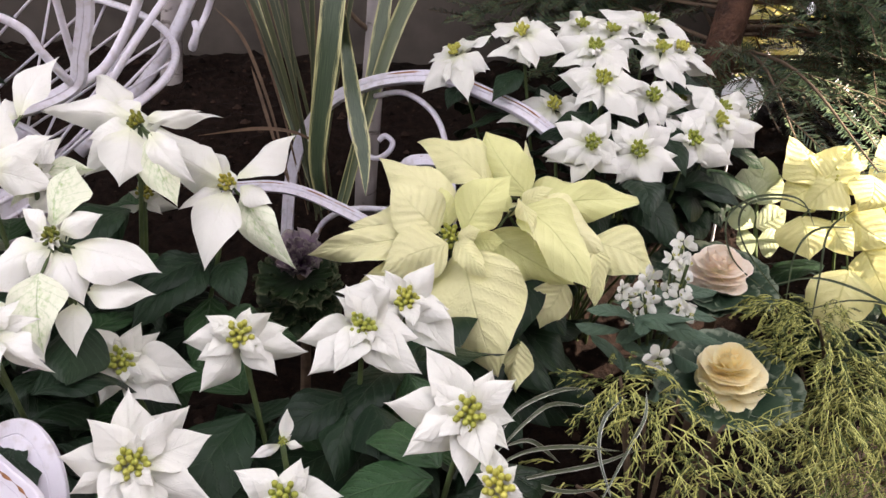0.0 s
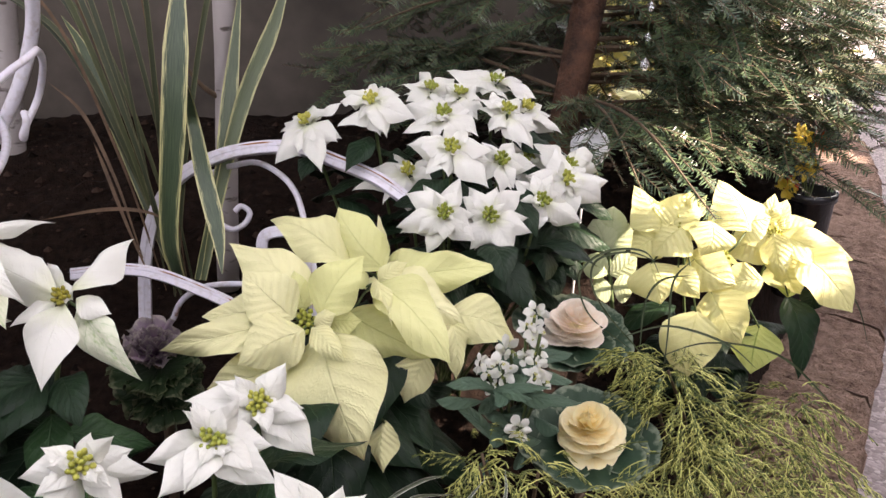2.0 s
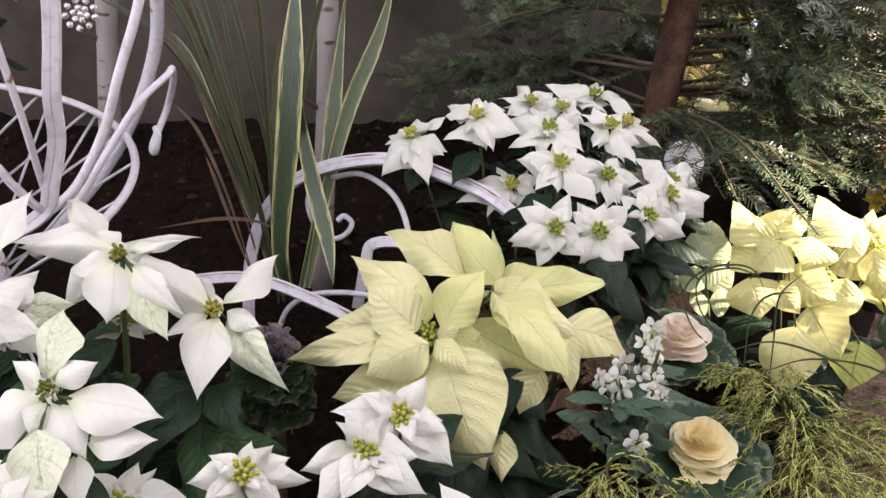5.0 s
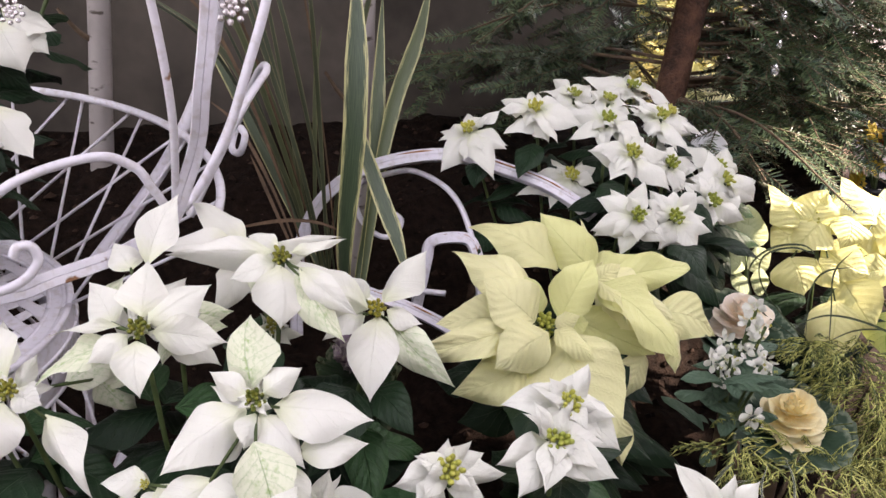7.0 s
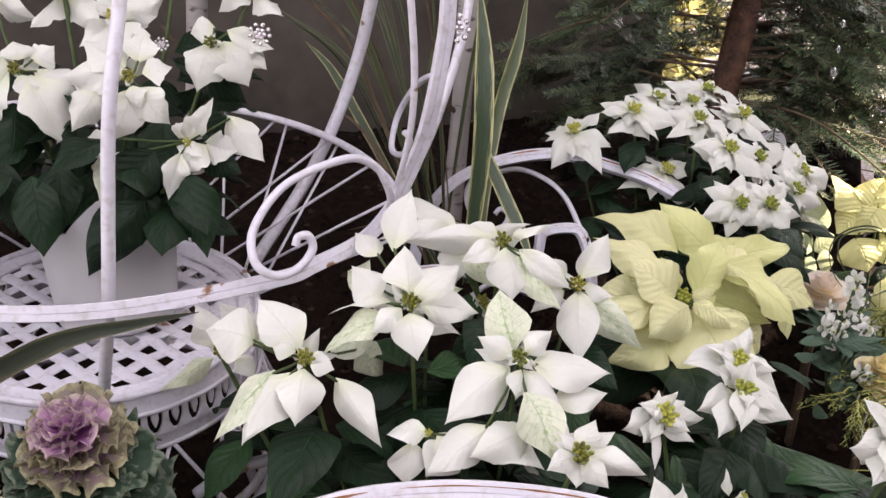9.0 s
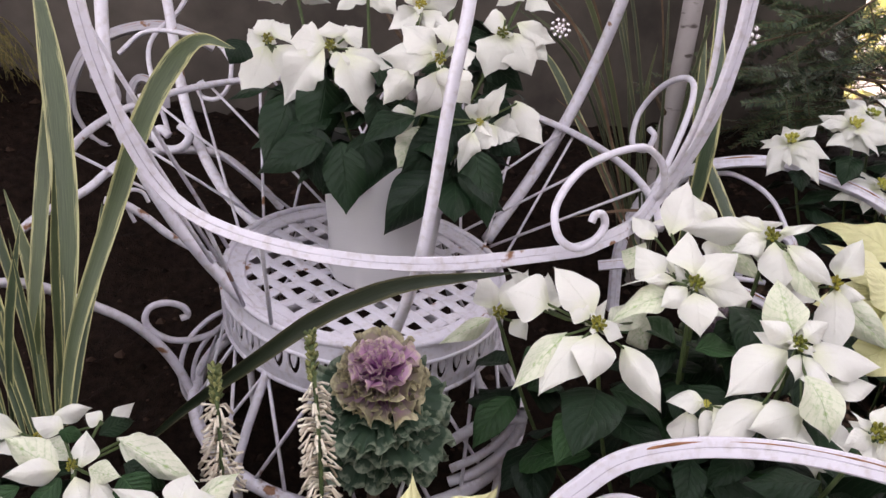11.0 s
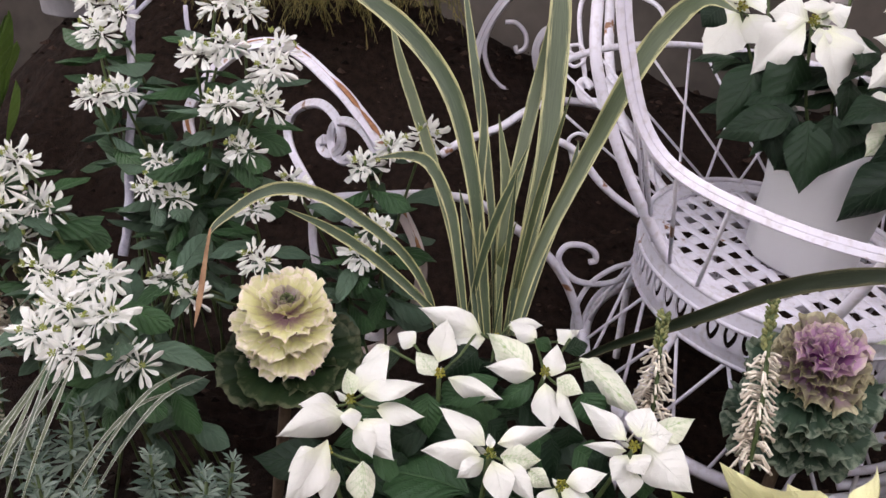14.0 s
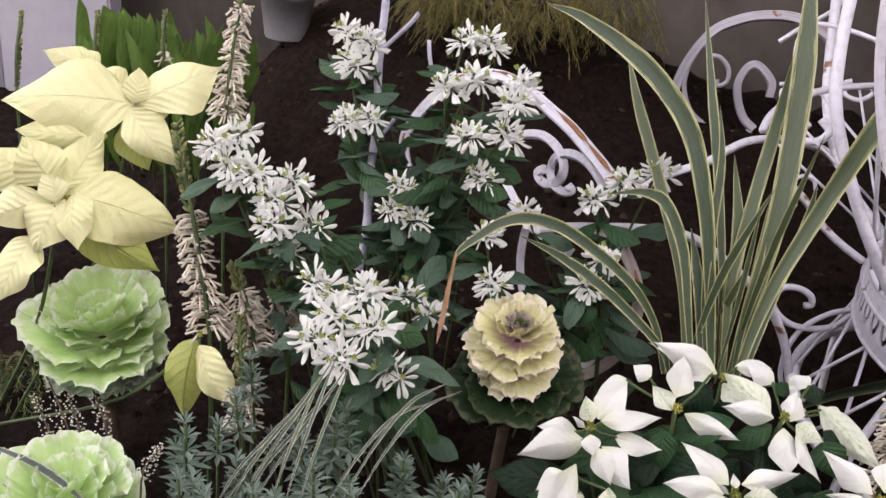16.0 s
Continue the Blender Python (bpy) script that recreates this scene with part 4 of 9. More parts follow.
bracts_on(Y[1], (((0.069, 0.874, 0.9), (-0.017, 0.94, 0.936), 0.047), ((0.104, 0.855, 0.904), (0.057, 0.91, 0.956), 0.049, 1), ((0.101, 0.869, 0.917), (0.101, 0.899, 0.951), 0.009), ((0.122, 0.851, 0.896), (0.235, 0.858, 0.904), 0.039, 1), ((0.102, 0.863, 0.886), (0.174, 0.886, 0.91), 0.043, 1), ((0.1, 0.842, 0.901), (0.183, 0.803, 0.863), 0.069), ((0.093, 0.824, 0.901), (0.16, 0.753, 0.845), 0.057, 1), ((0.09, 0.821, 0.912), (0.105, 0.761, 0.886), 0.016), ((0.061, 0.823, 0.87), (0.149, 0.781, 0.836), 0.049, 1), ((0.167, 0.826, 0.863), (0.242, 0.812, 0.833), 0.051), ((0.17, 0.811, 0.864), (0.171, 0.771, 0.816), 0.024), ((0.143, 0.796, 0.831), (0.119, 0.78, 0.785), 0.045), ((0.127, 0.842, 0.875), (0.169, 0.812, 0.837), 0.051, 1), ((0.097, 0.837, 0.898), (0.126, 0.838, 0.919), 0.024), ((0.084, 0.84, 0.89), (0.068, 0.853, 0.908), 0.022, 1)), YELLOW, YELLOW_LIME, up=UPY)
stems_and_leaves(py, (0.06, 0.86, 0.56), Y, 16, (0.10, 0.15), start=0.05)

# ---- domed white poinsettia under the fir ----
pd = thing("white_poinsettia", (0.22, 1.10, 0.60), "dome-shaped white poinsettia with many small flowers and yellow centres", "poinsettia", "white poinsettias")
D = []
KW = dict(kind="bract", wide=0.62, eye=CYATHIA, eye_size=0.0115, inner=3, lift=-4)
D.append(flower(pd, (0.026, 1.106, 1.009), (-0.46, -0.43, 0.77), ring_of(6, 0.046, len(D) + 3), **KW))
bracts_on(D[-1], (((0.022, 1.112, 1.005), (-0.01, 1.126, 0.989), 0.025), ((0.025, 1.106, 1.004), (0.013, 1.079, 0.975), 0.027), ((0.029, 1.103, 1.005), (0.044, 1.063, 0.983), 0.026), ((0.03, 1.104, 1.006), (0.063, 1.061, 0.992), 0.030), ((0.031, 1.111, 1.01), (0.053, 1.116, 1.023), 0.020), ((0.028, 1.114, 1.01), (0.034, 1.131, 1.021), 0.017), ((0.023, 1.108, 1.004), (-0.016, 1.087, 0.959), 0.034), ((0.027, 1.104, 1.004), (0.04, 1.04, 0.962), 0.033)), WHITE, WHITE_GREEN, "bract", (-0.46, -0.43, 0.77))
D.append(flower(pd, (0.107, 1.082, 1.04), (-0.29, -0.47, 0.84), ring_of(6, 0.046, len(D) + 3), **KW))
bracts_on(D[-1], (((0.102, 1.089, 1.039), (0.068, 1.111, 1.034), 0.026), ((0.103, 1.091, 1.04), (0.073, 1.124, 1.043), 0.024), ((0.104, 1.083, 1.036), (0.09, 1.068, 1.019), 0.018), ((0.109, 1.08, 1.036), (0.122, 1.034, 1.005), 0.031), ((0.111, 1.082, 1.038), (0.158, 1.047, 1.025), 0.033), ((0.112, 1.085, 1.04), (0.144, 1.083, 1.045), 0.024), ((0.108, 1.092, 1.043), (0.114, 1.118, 1.056), 0.016), ((0.107, 1.081, 1.036), (0.107, 1.062, 1.022), 0.016)), WHITE, WHITE_GREEN, "bract", (-0.29, -0.47, 0.84))
D.append(flower(pd, (0.194, 1.162, 1.039), (-0.1, -0.31, 0.95), ring_of(6, 0.046, len(D) + 3), **KW))
bracts_on(D[-1], (((0.19, 1.169, 1.038), (0.15, 1.195, 1.037), 0.031), ((0.193, 1.176, 1.041), (0.185, 1.224, 1.05), 0.018), ((0.19, 1.164, 1.036), (0.159, 1.152, 1.024), 0.024), ((0.2, 1.172, 1.04), (0.221, 1.194, 1.046), 0.017), ((0.196, 1.16, 1.036), (0.203, 1.137, 1.025), 0.017)), WHITE, WHITE_GREEN, "bract", (-0.1, -0.31, 0.95))
D.append(flower(pd, (0.226, 1.116, 1.041), (-0.02, -0.41, 0.91), ring_of(6, 0.046, len(D) + 3), **KW))
bracts_on(D[-1], (((0.223, 1.125, 1.042), (0.21, 1.146, 1.048), 0.017), ((0.227, 1.113, 1.036), (0.23, 1.088, 1.021), 0.017), ((0.232, 1.119, 1.039), (0.254, 1.116, 1.035), 0.018), ((0.222, 1.118, 1.039), (0.202, 1.113, 1.033), 0.017), ((0.231, 1.124, 1.041), (0.249, 1.142, 1.047), 0.017)), WHITE, WHITE_GREEN, "bract", (-0.02, -0.41, 0.91))
D.append(flower(pd, (0.283, 1.163, 1.049), (0.11, -0.32, 0.94), ring_of(6, 0.046, len(D) + 3), **KW))
bracts_on(D[-1], (((0.279, 1.17, 1.049), (0.221, 1.196, 1.057), 0.037), ((0.279, 1.17, 1.049), (0.247, 1.19, 1.055), 0.027), ((0.287, 1.177, 1.05), (0.301, 1.218, 1.058), 0.018), ((0.29, 1.17, 1.048), (0.327, 1.186, 1.044), 0.024), ((0.289, 1.166, 1.047), (0.339, 1.151, 1.028), 0.037), ((0.281, 1.162, 1.046), (0.268, 1.144, 1.038), 0.017), ((0.278, 1.165, 1.048), (0.248, 1.155, 1.043), 0.022)), WHITE, WHITE_GREEN, "bract", (0.11, -0.32, 0.94))
D.append(flower(pd, (0.194, 1.047, 1.03), (-0.09, -0.55, 0.83), ring_of(6, 0.046, len(D) + 3), **KW))
bracts_on(D[-1], (((0.19, 1.053, 1.03), (0.148, 1.078, 1.035), 0.032), ((0.19, 1.049, 1.027), (0.171, 1.044, 1.018), 0.016), ((0.192, 1.056, 1.032), (0.183, 1.077, 1.041), 0.016), ((0.2, 1.053, 1.03), (0.22, 1.061, 1.035), 0.016), ((0.198, 1.048, 1.027), (0.234, 1.021, 1.006), 0.032), ((0.197, 1.047, 1.026), (0.21, 1.029, 1.012), 0.018)), WHITE, WHITE_GREEN, "bract", (-0.09, -0.55, 0.83))
D.append(flower(pd, (0.279, 1.064, 1.03), (0.1, -0.52, 0.85), ring_of(6, 0.046, len(D) + 3), **KW))
bracts_on(D[-1], (((0.275, 1.07, 1.03), (0.238, 1.088, 1.04), 0.029), ((0.275, 1.063, 1.026), (0.251, 1.04, 1.009), 0.022), ((0.276, 1.072, 1.031), (0.263, 1.092, 1.042), 0.018), ((0.284, 1.066, 1.027), (0.302, 1.058, 1.016), 0.017), ((0.282, 1.064, 1.025), (0.306, 1.025, 0.99), 0.033), ((0.284, 1.073, 1.031), (0.302, 1.099, 1.041), 0.016)), WHITE, WHITE_GREEN, "bract", (0.1, -0.52, 0.85))
D.append(flower(pd, (0.316, 1.111, 1.023), (0.2, -0.43, 0.88), ring_of(6, 0.046, len(D) + 3), **KW))
bracts_on(D[-1], (((0.322, 1.119, 1.022), (0.343, 1.134, 1.022), 0.017), ((0.322, 1.115, 1.02), (0.351, 1.115, 1.01), 0.022), ((0.321, 1.113, 1.019), (0.362, 1.091, 0.992), 0.035), ((0.314, 1.118, 1.024), (0.305, 1.131, 1.03), 0.017), ((0.318, 1.111, 1.019), (0.322, 1.095, 1.007), 0.017)), WHITE, WHITE_GREEN, "bract", (0.2, -0.43, 0.88))
D.append(flower(pd, (0.192, 0.966, 1.008), (-0.09, -0.68, 0.72), ring_of(6, 0.046, len(D) + 3), **KW))
bracts_on(D[-1], (((0.188, 0.971, 1.008), (0.15, 0.986, 1.011), 0.028), ((0.192, 0.974, 1.011), (0.194, 1.0, 1.032), 0.020), ((0.189, 0.967, 1.005), (0.166, 0.956, 0.986), 0.022), ((0.191, 0.966, 1.004), (0.186, 0.946, 0.979), 0.021), ((0.196, 0.967, 1.006), (0.217, 0.957, 0.994), 0.019), ((0.195, 0.967, 1.005), (0.231, 0.934, 0.969), 0.030), ((0.197, 0.969, 1.007), (0.24, 0.967, 1.004), 0.030), ((0.188, 0.969, 1.006), (0.167, 0.966, 0.997), 0.017), ((0.196, 0.972, 1.01), (0.215, 0.986, 1.022), 0.017)), WHITE, WHITE_GREEN, "bract", (-0.09, -0.68, 0.72))
D.append(flower(pd, (0.255, 0.984, 0.987), (0.05, -0.69, 0.73), ring_of(6, 0.046, len(D) + 3), **KW))
bracts_on(D[-1], (((0.253, 0.989, 0.988), (0.241, 0.997, 0.994), 0.015), ((0.252, 0.984, 0.983), (0.236, 0.97, 0.967), 0.018), ((0.255, 0.983, 0.982), (0.25, 0.959, 0.953), 0.025), ((0.257, 0.984, 0.983), (0.269, 0.965, 0.958), 0.023), ((0.26, 0.986, 0.985), (0.284, 0.983, 0.976), 0.019), ((0.259, 0.99, 0.989), (0.271, 1.005, 0.999), 0.015)), WHITE, WHITE_GREEN, "bract", (0.05, -0.69, 0.73))
D.append(flower(pd, (0.31, 1.064, 0.968), (0.23, -0.56, 0.8), ring_of(6, 0.046, len(D) + 3), **KW))
bracts_on(D[-1], (((0.312, 1.071, 0.969), (0.314, 1.087, 0.977), 0.017), ((0.315, 1.066, 0.964), (0.335, 1.056, 0.947), 0.021), ((0.306, 1.068, 0.968), (0.288, 1.069, 0.971), 0.016), ((0.308, 1.062, 0.963), (0.298, 1.043, 0.948), 0.016), ((0.315, 1.069, 0.966), (0.334, 1.077, 0.964), 0.017)), WHITE, WHITE_GREEN, "bract", (0.23, -0.56, 0.8))
D.append(flower(pd, (0.356, 1.031, 0.965), (0.3, -0.62, 0.72), ring_of(6, 0.046, len(D) + 3), **KW))
bracts_on(D[-1], (((0.352, 1.036, 0.966), (0.312, 1.052, 0.989), 0.034), ((0.353, 1.037, 0.967), (0.34, 1.049, 0.979), 0.016), ((0.363, 1.04, 0.965), (0.401, 1.072, 0.969), 0.023), ((0.363, 1.037, 0.963), (0.403, 1.051, 0.952), 0.024), ((0.352, 1.032, 0.963), (0.336, 1.021, 0.956), 0.016)), WHITE, WHITE_GREEN, "bract", (0.3, -0.62, 0.72))
D.append(flower(pd, (0.34, 0.986, 0.961), (0.24, -0.7, 0.68), ring_of(6, 0.046, len(D) + 3), **KW))
bracts_on(D[-1], (((0.347, 0.99, 0.959), (0.402, 1.01, 0.951), 0.032), ((0.346, 0.988, 0.958), (0.387, 0.985, 0.931), 0.032), ((0.343, 0.986, 0.956), (0.349, 0.973, 0.936), 0.019), ((0.337, 0.989, 0.962), (0.32, 0.991, 0.966), 0.015), ((0.337, 0.985, 0.958), (0.319, 0.973, 0.947), 0.016)), WHITE, WHITE_GREEN, "bract", (0.24, -0.7, 0.68))
D.append(flower(pd, (0.299, 0.948, 0.947), (0.15, -0.76, 0.63), ring_of(6, 0.046, len(D) + 3), **KW))
bracts_on(D[-1], (((0.299, 0.954, 0.949), (0.294, 0.976, 0.971), 0.021), ((0.3, 0.948, 0.942), (0.302, 0.938, 0.924), 0.016), ((0.305, 0.951, 0.944), (0.351, 0.948, 0.92), 0.031), ((0.305, 0.953, 0.947), (0.329, 0.964, 0.95), 0.016), ((0.295, 0.951, 0.946), (0.274, 0.951, 0.947), 0.015), ((0.296, 0.949, 0.944), (0.272, 0.939, 0.932), 0.019)), WHITE, WHITE_GREEN, "bract", (0.15, -0.76, 0.63))
D.append(flower(pd, (0.176, 0.906, 0.95), (-0.12, -0.8, 0.59), ring_of(6, 0.046, len(D) + 3), **KW))
bracts_on(D[-1], (((0.172, 0.909, 0.948), (0.123, 0.912, 0.932), 0.029), ((0.172, 0.908, 0.947), (0.146, 0.903, 0.927), 0.023), ((0.173, 0.907, 0.946), (0.158, 0.899, 0.925), 0.020), ((0.176, 0.906, 0.945), (0.174, 0.893, 0.921), 0.020), ((0.179, 0.907, 0.947), (0.198, 0.895, 0.929), 0.020), ((0.172, 0.911, 0.951), (0.136, 0.933, 0.964), 0.029), ((0.179, 0.911, 0.952), (0.193, 0.925, 0.968), 0.017), ((0.18, 0.907, 0.947), (0.204, 0.898, 0.934), 0.021)), WHITE, WHITE_GREEN, "bract", (-0.12, -0.8, 0.59))
D.append(flower(pd, (0.229, 0.912, 0.942), (-0.01, -0.81, 0.59), ring_of(6, 0.046, len(D) + 3), **KW))
bracts_on(D[-1], (((0.226, 0.916, 0.943), (0.2, 0.933, 0.959), 0.024), ((0.228, 0.917, 0.944), (0.215, 0.939, 0.967), 0.023), ((0.231, 0.917, 0.945), (0.24, 0.938, 0.967), 0.021), ((0.234, 0.916, 0.943), (0.272, 0.937, 0.963), 0.029), ((0.234, 0.914, 0.94), (0.278, 0.907, 0.922), 0.030), ((0.232, 0.912, 0.938), (0.254, 0.892, 0.902), 0.030), ((0.227, 0.912, 0.938), (0.206, 0.897, 0.908), 0.027), ((0.225, 0.915, 0.942), (0.202, 0.921, 0.944), 0.018)), WHITE, WHITE_GREEN, "bract", (-0.01, -0.81, 0.59))
D.append(flower(pd, (0.151, 1.048, 0.957), (-0.23, -0.6, 0.77), ring_of(6, 0.046, len(D) + 3), **KW))
bracts_on(D[-1], (((0.147, 1.051, 0.954), (0.081, 1.06, 0.93), 0.033), ((0.147, 1.054, 0.956), (0.128, 1.068, 0.958), 0.016), ((0.149, 1.048, 0.952), (0.133, 1.029, 0.926), 0.024), ((0.148, 1.049, 0.952), (0.117, 1.029, 0.92), 0.032), ((0.156, 1.049, 0.955), (0.18, 1.038, 0.949), 0.020), ((0.146, 1.053, 0.955), (0.108, 1.073, 0.953), 0.028)), WHITE, WHITE_GREEN, "bract", (-0.23, -0.6, 0.77))
stems_and_leaves(pd, (0.22, 1.10, 0.60), D, 9, (0.05, 0.085), start=0.025, reach=0.11)

# ---- sunlit yellow poinsettia by the kerb ----
pz = thing("yellow_poinsettia", (0.60, 1.08, 0.52), "sunlit yellow poinsettia leaning over the kerb", "poinsettia", "yellow poinsettias")
YELLOW_DEEP = blade_material("deep_yellow_bract", (0.85, 0.81, 0.41), (0.81, 0.77, 0.32), (0.60, 0.60, 0.18), 8, 0.48, 0.3, 0.35, puff=0.5)
KW = dict(mat=YELLOW_DEEP, alt=YELLOW_GREEN, kind="broad", wide=0.60, eye=CYATHIA, eye_size=0.012, inner=4, mid=3)
Z = []
Z.append(flower(pz, (0.507, 0.997, 0.895), (-0.374, -0.772, 0.513), ((138, 0.053), (46, 0.047),), **KW))
Z.append(flower(pz, (0.664, 1.04, 0.859), (-0.452, -0.73, 0.512), ((50, 0.038), (-131, 0.039),), **KW))
Z.append(flower(pz, (0.563, 0.989, 0.849), (-0.404, -0.74, 0.538), ((-145, 0.035),), **KW))
bracts_on(Z[0], (((0.485, 0.999, 0.882), (0.457, 1.056, 0.926), 0.057), ((0.489, 0.995, 0.886), (0.523, 1.016, 0.93), 0.058), ((0.462, 0.988, 0.845), (0.471, 0.958, 0.8), 0.068), ((0.494, 0.974, 0.846), (0.517, 0.945, 0.812), 0.036), ((0.503, 0.989, 0.896), (0.466, 0.987, 0.855), 0.060), ((0.48, 1.002, 0.881), (0.443, 1.005, 0.849), 0.049), ((0.517, 0.946, 0.793), (0.493, 0.913, 0.712), 0.075), ((0.535, 0.98, 0.904), (0.521, 0.965, 0.863), 0.056)), YELLOW_DEEP, YELLOW_GREEN, up=(-0.4, -0.74, 0.53))
bracts_on(Z[1], (((0.673, 1.036, 0.86), (0.754, 0.99, 0.839), 0.049), ((0.687, 1.01, 0.842), (0.74, 0.951, 0.78), 0.075), ((0.657, 1.032, 0.865), (0.661, 0.998, 0.807), 0.040), ((0.681, 1.033, 0.832), (0.694, 1.001, 0.786), 0.063), ((0.658, 1.04, 0.862), (0.601, 1.055, 0.828), 0.062), ((0.65, 1.05, 0.87), (0.672, 1.072, 0.908), 0.027), ((0.667, 1.048, 0.865), (0.69, 1.067, 0.901), 0.026), ((0.666, 1.047, 0.862), (0.72, 1.036, 0.877), 0.042), ((0.678, 1.003, 0.78), (0.685, 1.025, 0.809), 0.025, 1)), YELLOW_DEEP, YELLOW_GREEN, up=(-0.4, -0.74, 0.53))
bracts_on(Z[2], (((0.602, 0.997, 0.882), (0.577, 1.057, 0.932), 0.075), ((0.519, 0.997, 0.853), (0.571, 0.958, 0.824), 0.062), ((0.606, 0.953, 0.831), (0.553, 0.974, 0.81), 0.045), ((0.545, 0.973, 0.809), (0.573, 0.927, 0.752), 0.073), ((0.6, 0.933, 0.776), (0.585, 0.909, 0.719), 0.063, 1), ((0.59, 1.015, 0.887), (0.632, 1.005, 0.897), 0.056)), YELLOW_DEEP, YELLOW_GREEN, up=(-0.4, -0.74, 0.53))
bracts_on(pz, (((0.68, 1.01, 0.779), (0.685, 0.952, 0.681), 0.056), ((0.719, 1.009, 0.789), (0.708, 0.998, 0.759), 0.034)), LEAF, LEAF, "leaf", (-0.4, -0.74, 0.53))
VARI = blade_material("pale_variegated_leaf", (0.50, 0.58, 0.30), (0.62, 0.66, 0.42), (0.28, 0.40, 0.14), 6, 0.5, 0.3, 0.4)
pv = thing("variegated_shrub", (0.43, 1.021, 0.756), "pale green variegated leaves between the poinsettias", "shrub")
rod("stem", ((0.434, 1.015, 0.742), (0.428, 1.03, 0.803), (0.427, 1.06, 0.874)), 0.003, pv, STEM, per=4, sides=6)
bracts_on(pv, (((0.422, 1.036, 0.842), (0.405, 1.056, 0.882), 0.040), ((0.426, 1.036, 0.842), (0.451, 1.046, 0.879), 0.038), ((0.421, 1.025, 0.814), (0.392, 1.039, 0.834), 0.037), ((0.425, 1.024, 0.814), (0.46, 1.027, 0.837), 0.038), ((0.425, 1.018, 0.8), (0.402, 1.02, 0.792), 0.038), ((0.428, 1.018, 0.8), (0.455, 1.012, 0.798), 0.037), ((0.425, 1.042, 0.856), (0.432, 1.058, 0.899), 0.035),), VARI, VARI, "oval")
stems_and_leaves(pz, (0.60, 1.08, 0.52), Z, 9, (0.07, 0.11), start=0.10)

# ---- potted poinsettia on the seat ----
pp = thing("potted_poinsettia", (-0.607, 0.930, 0.874), "white poinsettia in a plain white pot on the lattice seat", "poinsettia", "white poinsettias")
POT = plain_material("white_pot", (0.62, 0.61, 0.62), (0.74, 0.73, 0.73), 12, 0.4, 0.15)


def lathe(name, profile, mat, sides=40):
    verts, faces = [], []
    for r, z in profile:
        for k in range(sides):
            w = 2 * math.pi * k / sides
            verts.append((r * math.cos(w), r * math.sin(w), z))
    for i in range(len(profile) - 1):
        for k in range(sides):
            k2 = (k + 1) % sides
            faces.append((i * sides + k, i * sides + k2, (i + 1) * sides + k2, (i + 1) * sides + k))
    faces.append(tuple(range(sides - 1, -1, -1)))
    return mesh_of(name, verts, faces, mat)


POT_M = Matrix.Translation((-0.607, 0.930, 0.874)) @ pose(0, 0, 0, 6, 0, 0)
piece("pot", lathe("pot", ((0.058, 0), (0.060, 0.003), (0.065, 0.108), (0.068, 0.110), (0.068, 0.120), (0.064, 0.120), (0.062, 0.100), (0.01, 0.098)), POT), pp, POT_M)
verts, faces = [], []
for i in range(6):
    for k in range(72):
        w = 2 * math.pi * k / 72
        tooth = abs(((w * 5 / math.pi + 0.4) % 2) - 1)
        h = (0.004 + (0.118 + 0.042 * tooth + 0.006 * math.sin(3 * w)) * i / 5)
        rr = 0.0625 + 0.052 * h + 0.0012 * math.sin(9 * w + 4 * h * 10) + 0.010 * tooth * (i / 5) ** 4
        verts.append((rr * math.cos(w), rr * math.sin(w), h))
for i in range(5):
    for k in range(72):
        k2 = (k + 1) % 72
        faces.append((i * 72 + k, i * 72 + k2, (i + 1) * 72 + k2, (i + 1) * 72 + k))
WRAP = blade_material("white_wrapper", (0.70, 0.69, 0.69), (0.64, 0.63, 0.64), (0.70, 0.69, 0.69), 3, 0.45, 0.25, 0.0)
piece("wrapper", mesh_of("wrapper", verts, faces, WRAP, [(0.5, 0.2)] * len(verts)), pp, POT_M, None, "thin white wrapper with a pointed rim")
KW = dict(kind="lobed", wide=0.58, eye=CYATHIA_DARK, eye_size=0.0075, inner=3)
PP = []
PP.append(flower(pp, (-0.566, 0.847, 1.145), (-0.168, -0.911, 0.376), ((65, 0.029), (159, 0.024),), **KW))
PP.append(flower(pp, (-0.674, 0.931, 1.141), (-0.051, -0.943, 0.329), ((139, 0.028), (33, 0.026),), **KW))
PP.append(flower(pp, (-0.742, 0.987, 1.137), (0.015, -0.946, 0.325), ((51, 0.026),), **KW))
PP.append(flower(pp, (-0.488, 0.903, 1.167), (-0.23, -0.893, 0.388), ((115, 0.028),), **KW))
PP.append(flower(pp, (-0.578, 0.92, 1.191), (-0.139, -0.885, 0.444), ((-143, 0.042), (-43, 0.046), (-77, 0.039), (111, 0.040), (22, 0.050),), **KW))
PP.append(flower(pp, (-0.519, 0.843, 1.082), (-0.227, -0.949, 0.218), ((57, 0.047),), wide=0.5, kind="lobed", eye_size=0.005, inner=2))
PP.append(flower(pp, (-0.629, 1.004, 1.211), (-0.082, -0.866, 0.494), ((-133, 0.049), (-52, 0.052), (169, 0.060), (38, 0.058), (90, 0.048),), **KW))
PP.append(flower(pp, (-0.516, 1.011, 1.23), (-0.175, -0.859, 0.481), ((-153, 0.045), (-36, 0.049), (104, 0.051), (20, 0.058),), **KW))
PP.append(flower(pp, (-0.712, 1.093, 1.199), (-0.011, -0.867, 0.498), ((-142, 0.052), (-33, 0.050), (123, 0.051), (59, 0.055), (-177, 0.068),), **KW))
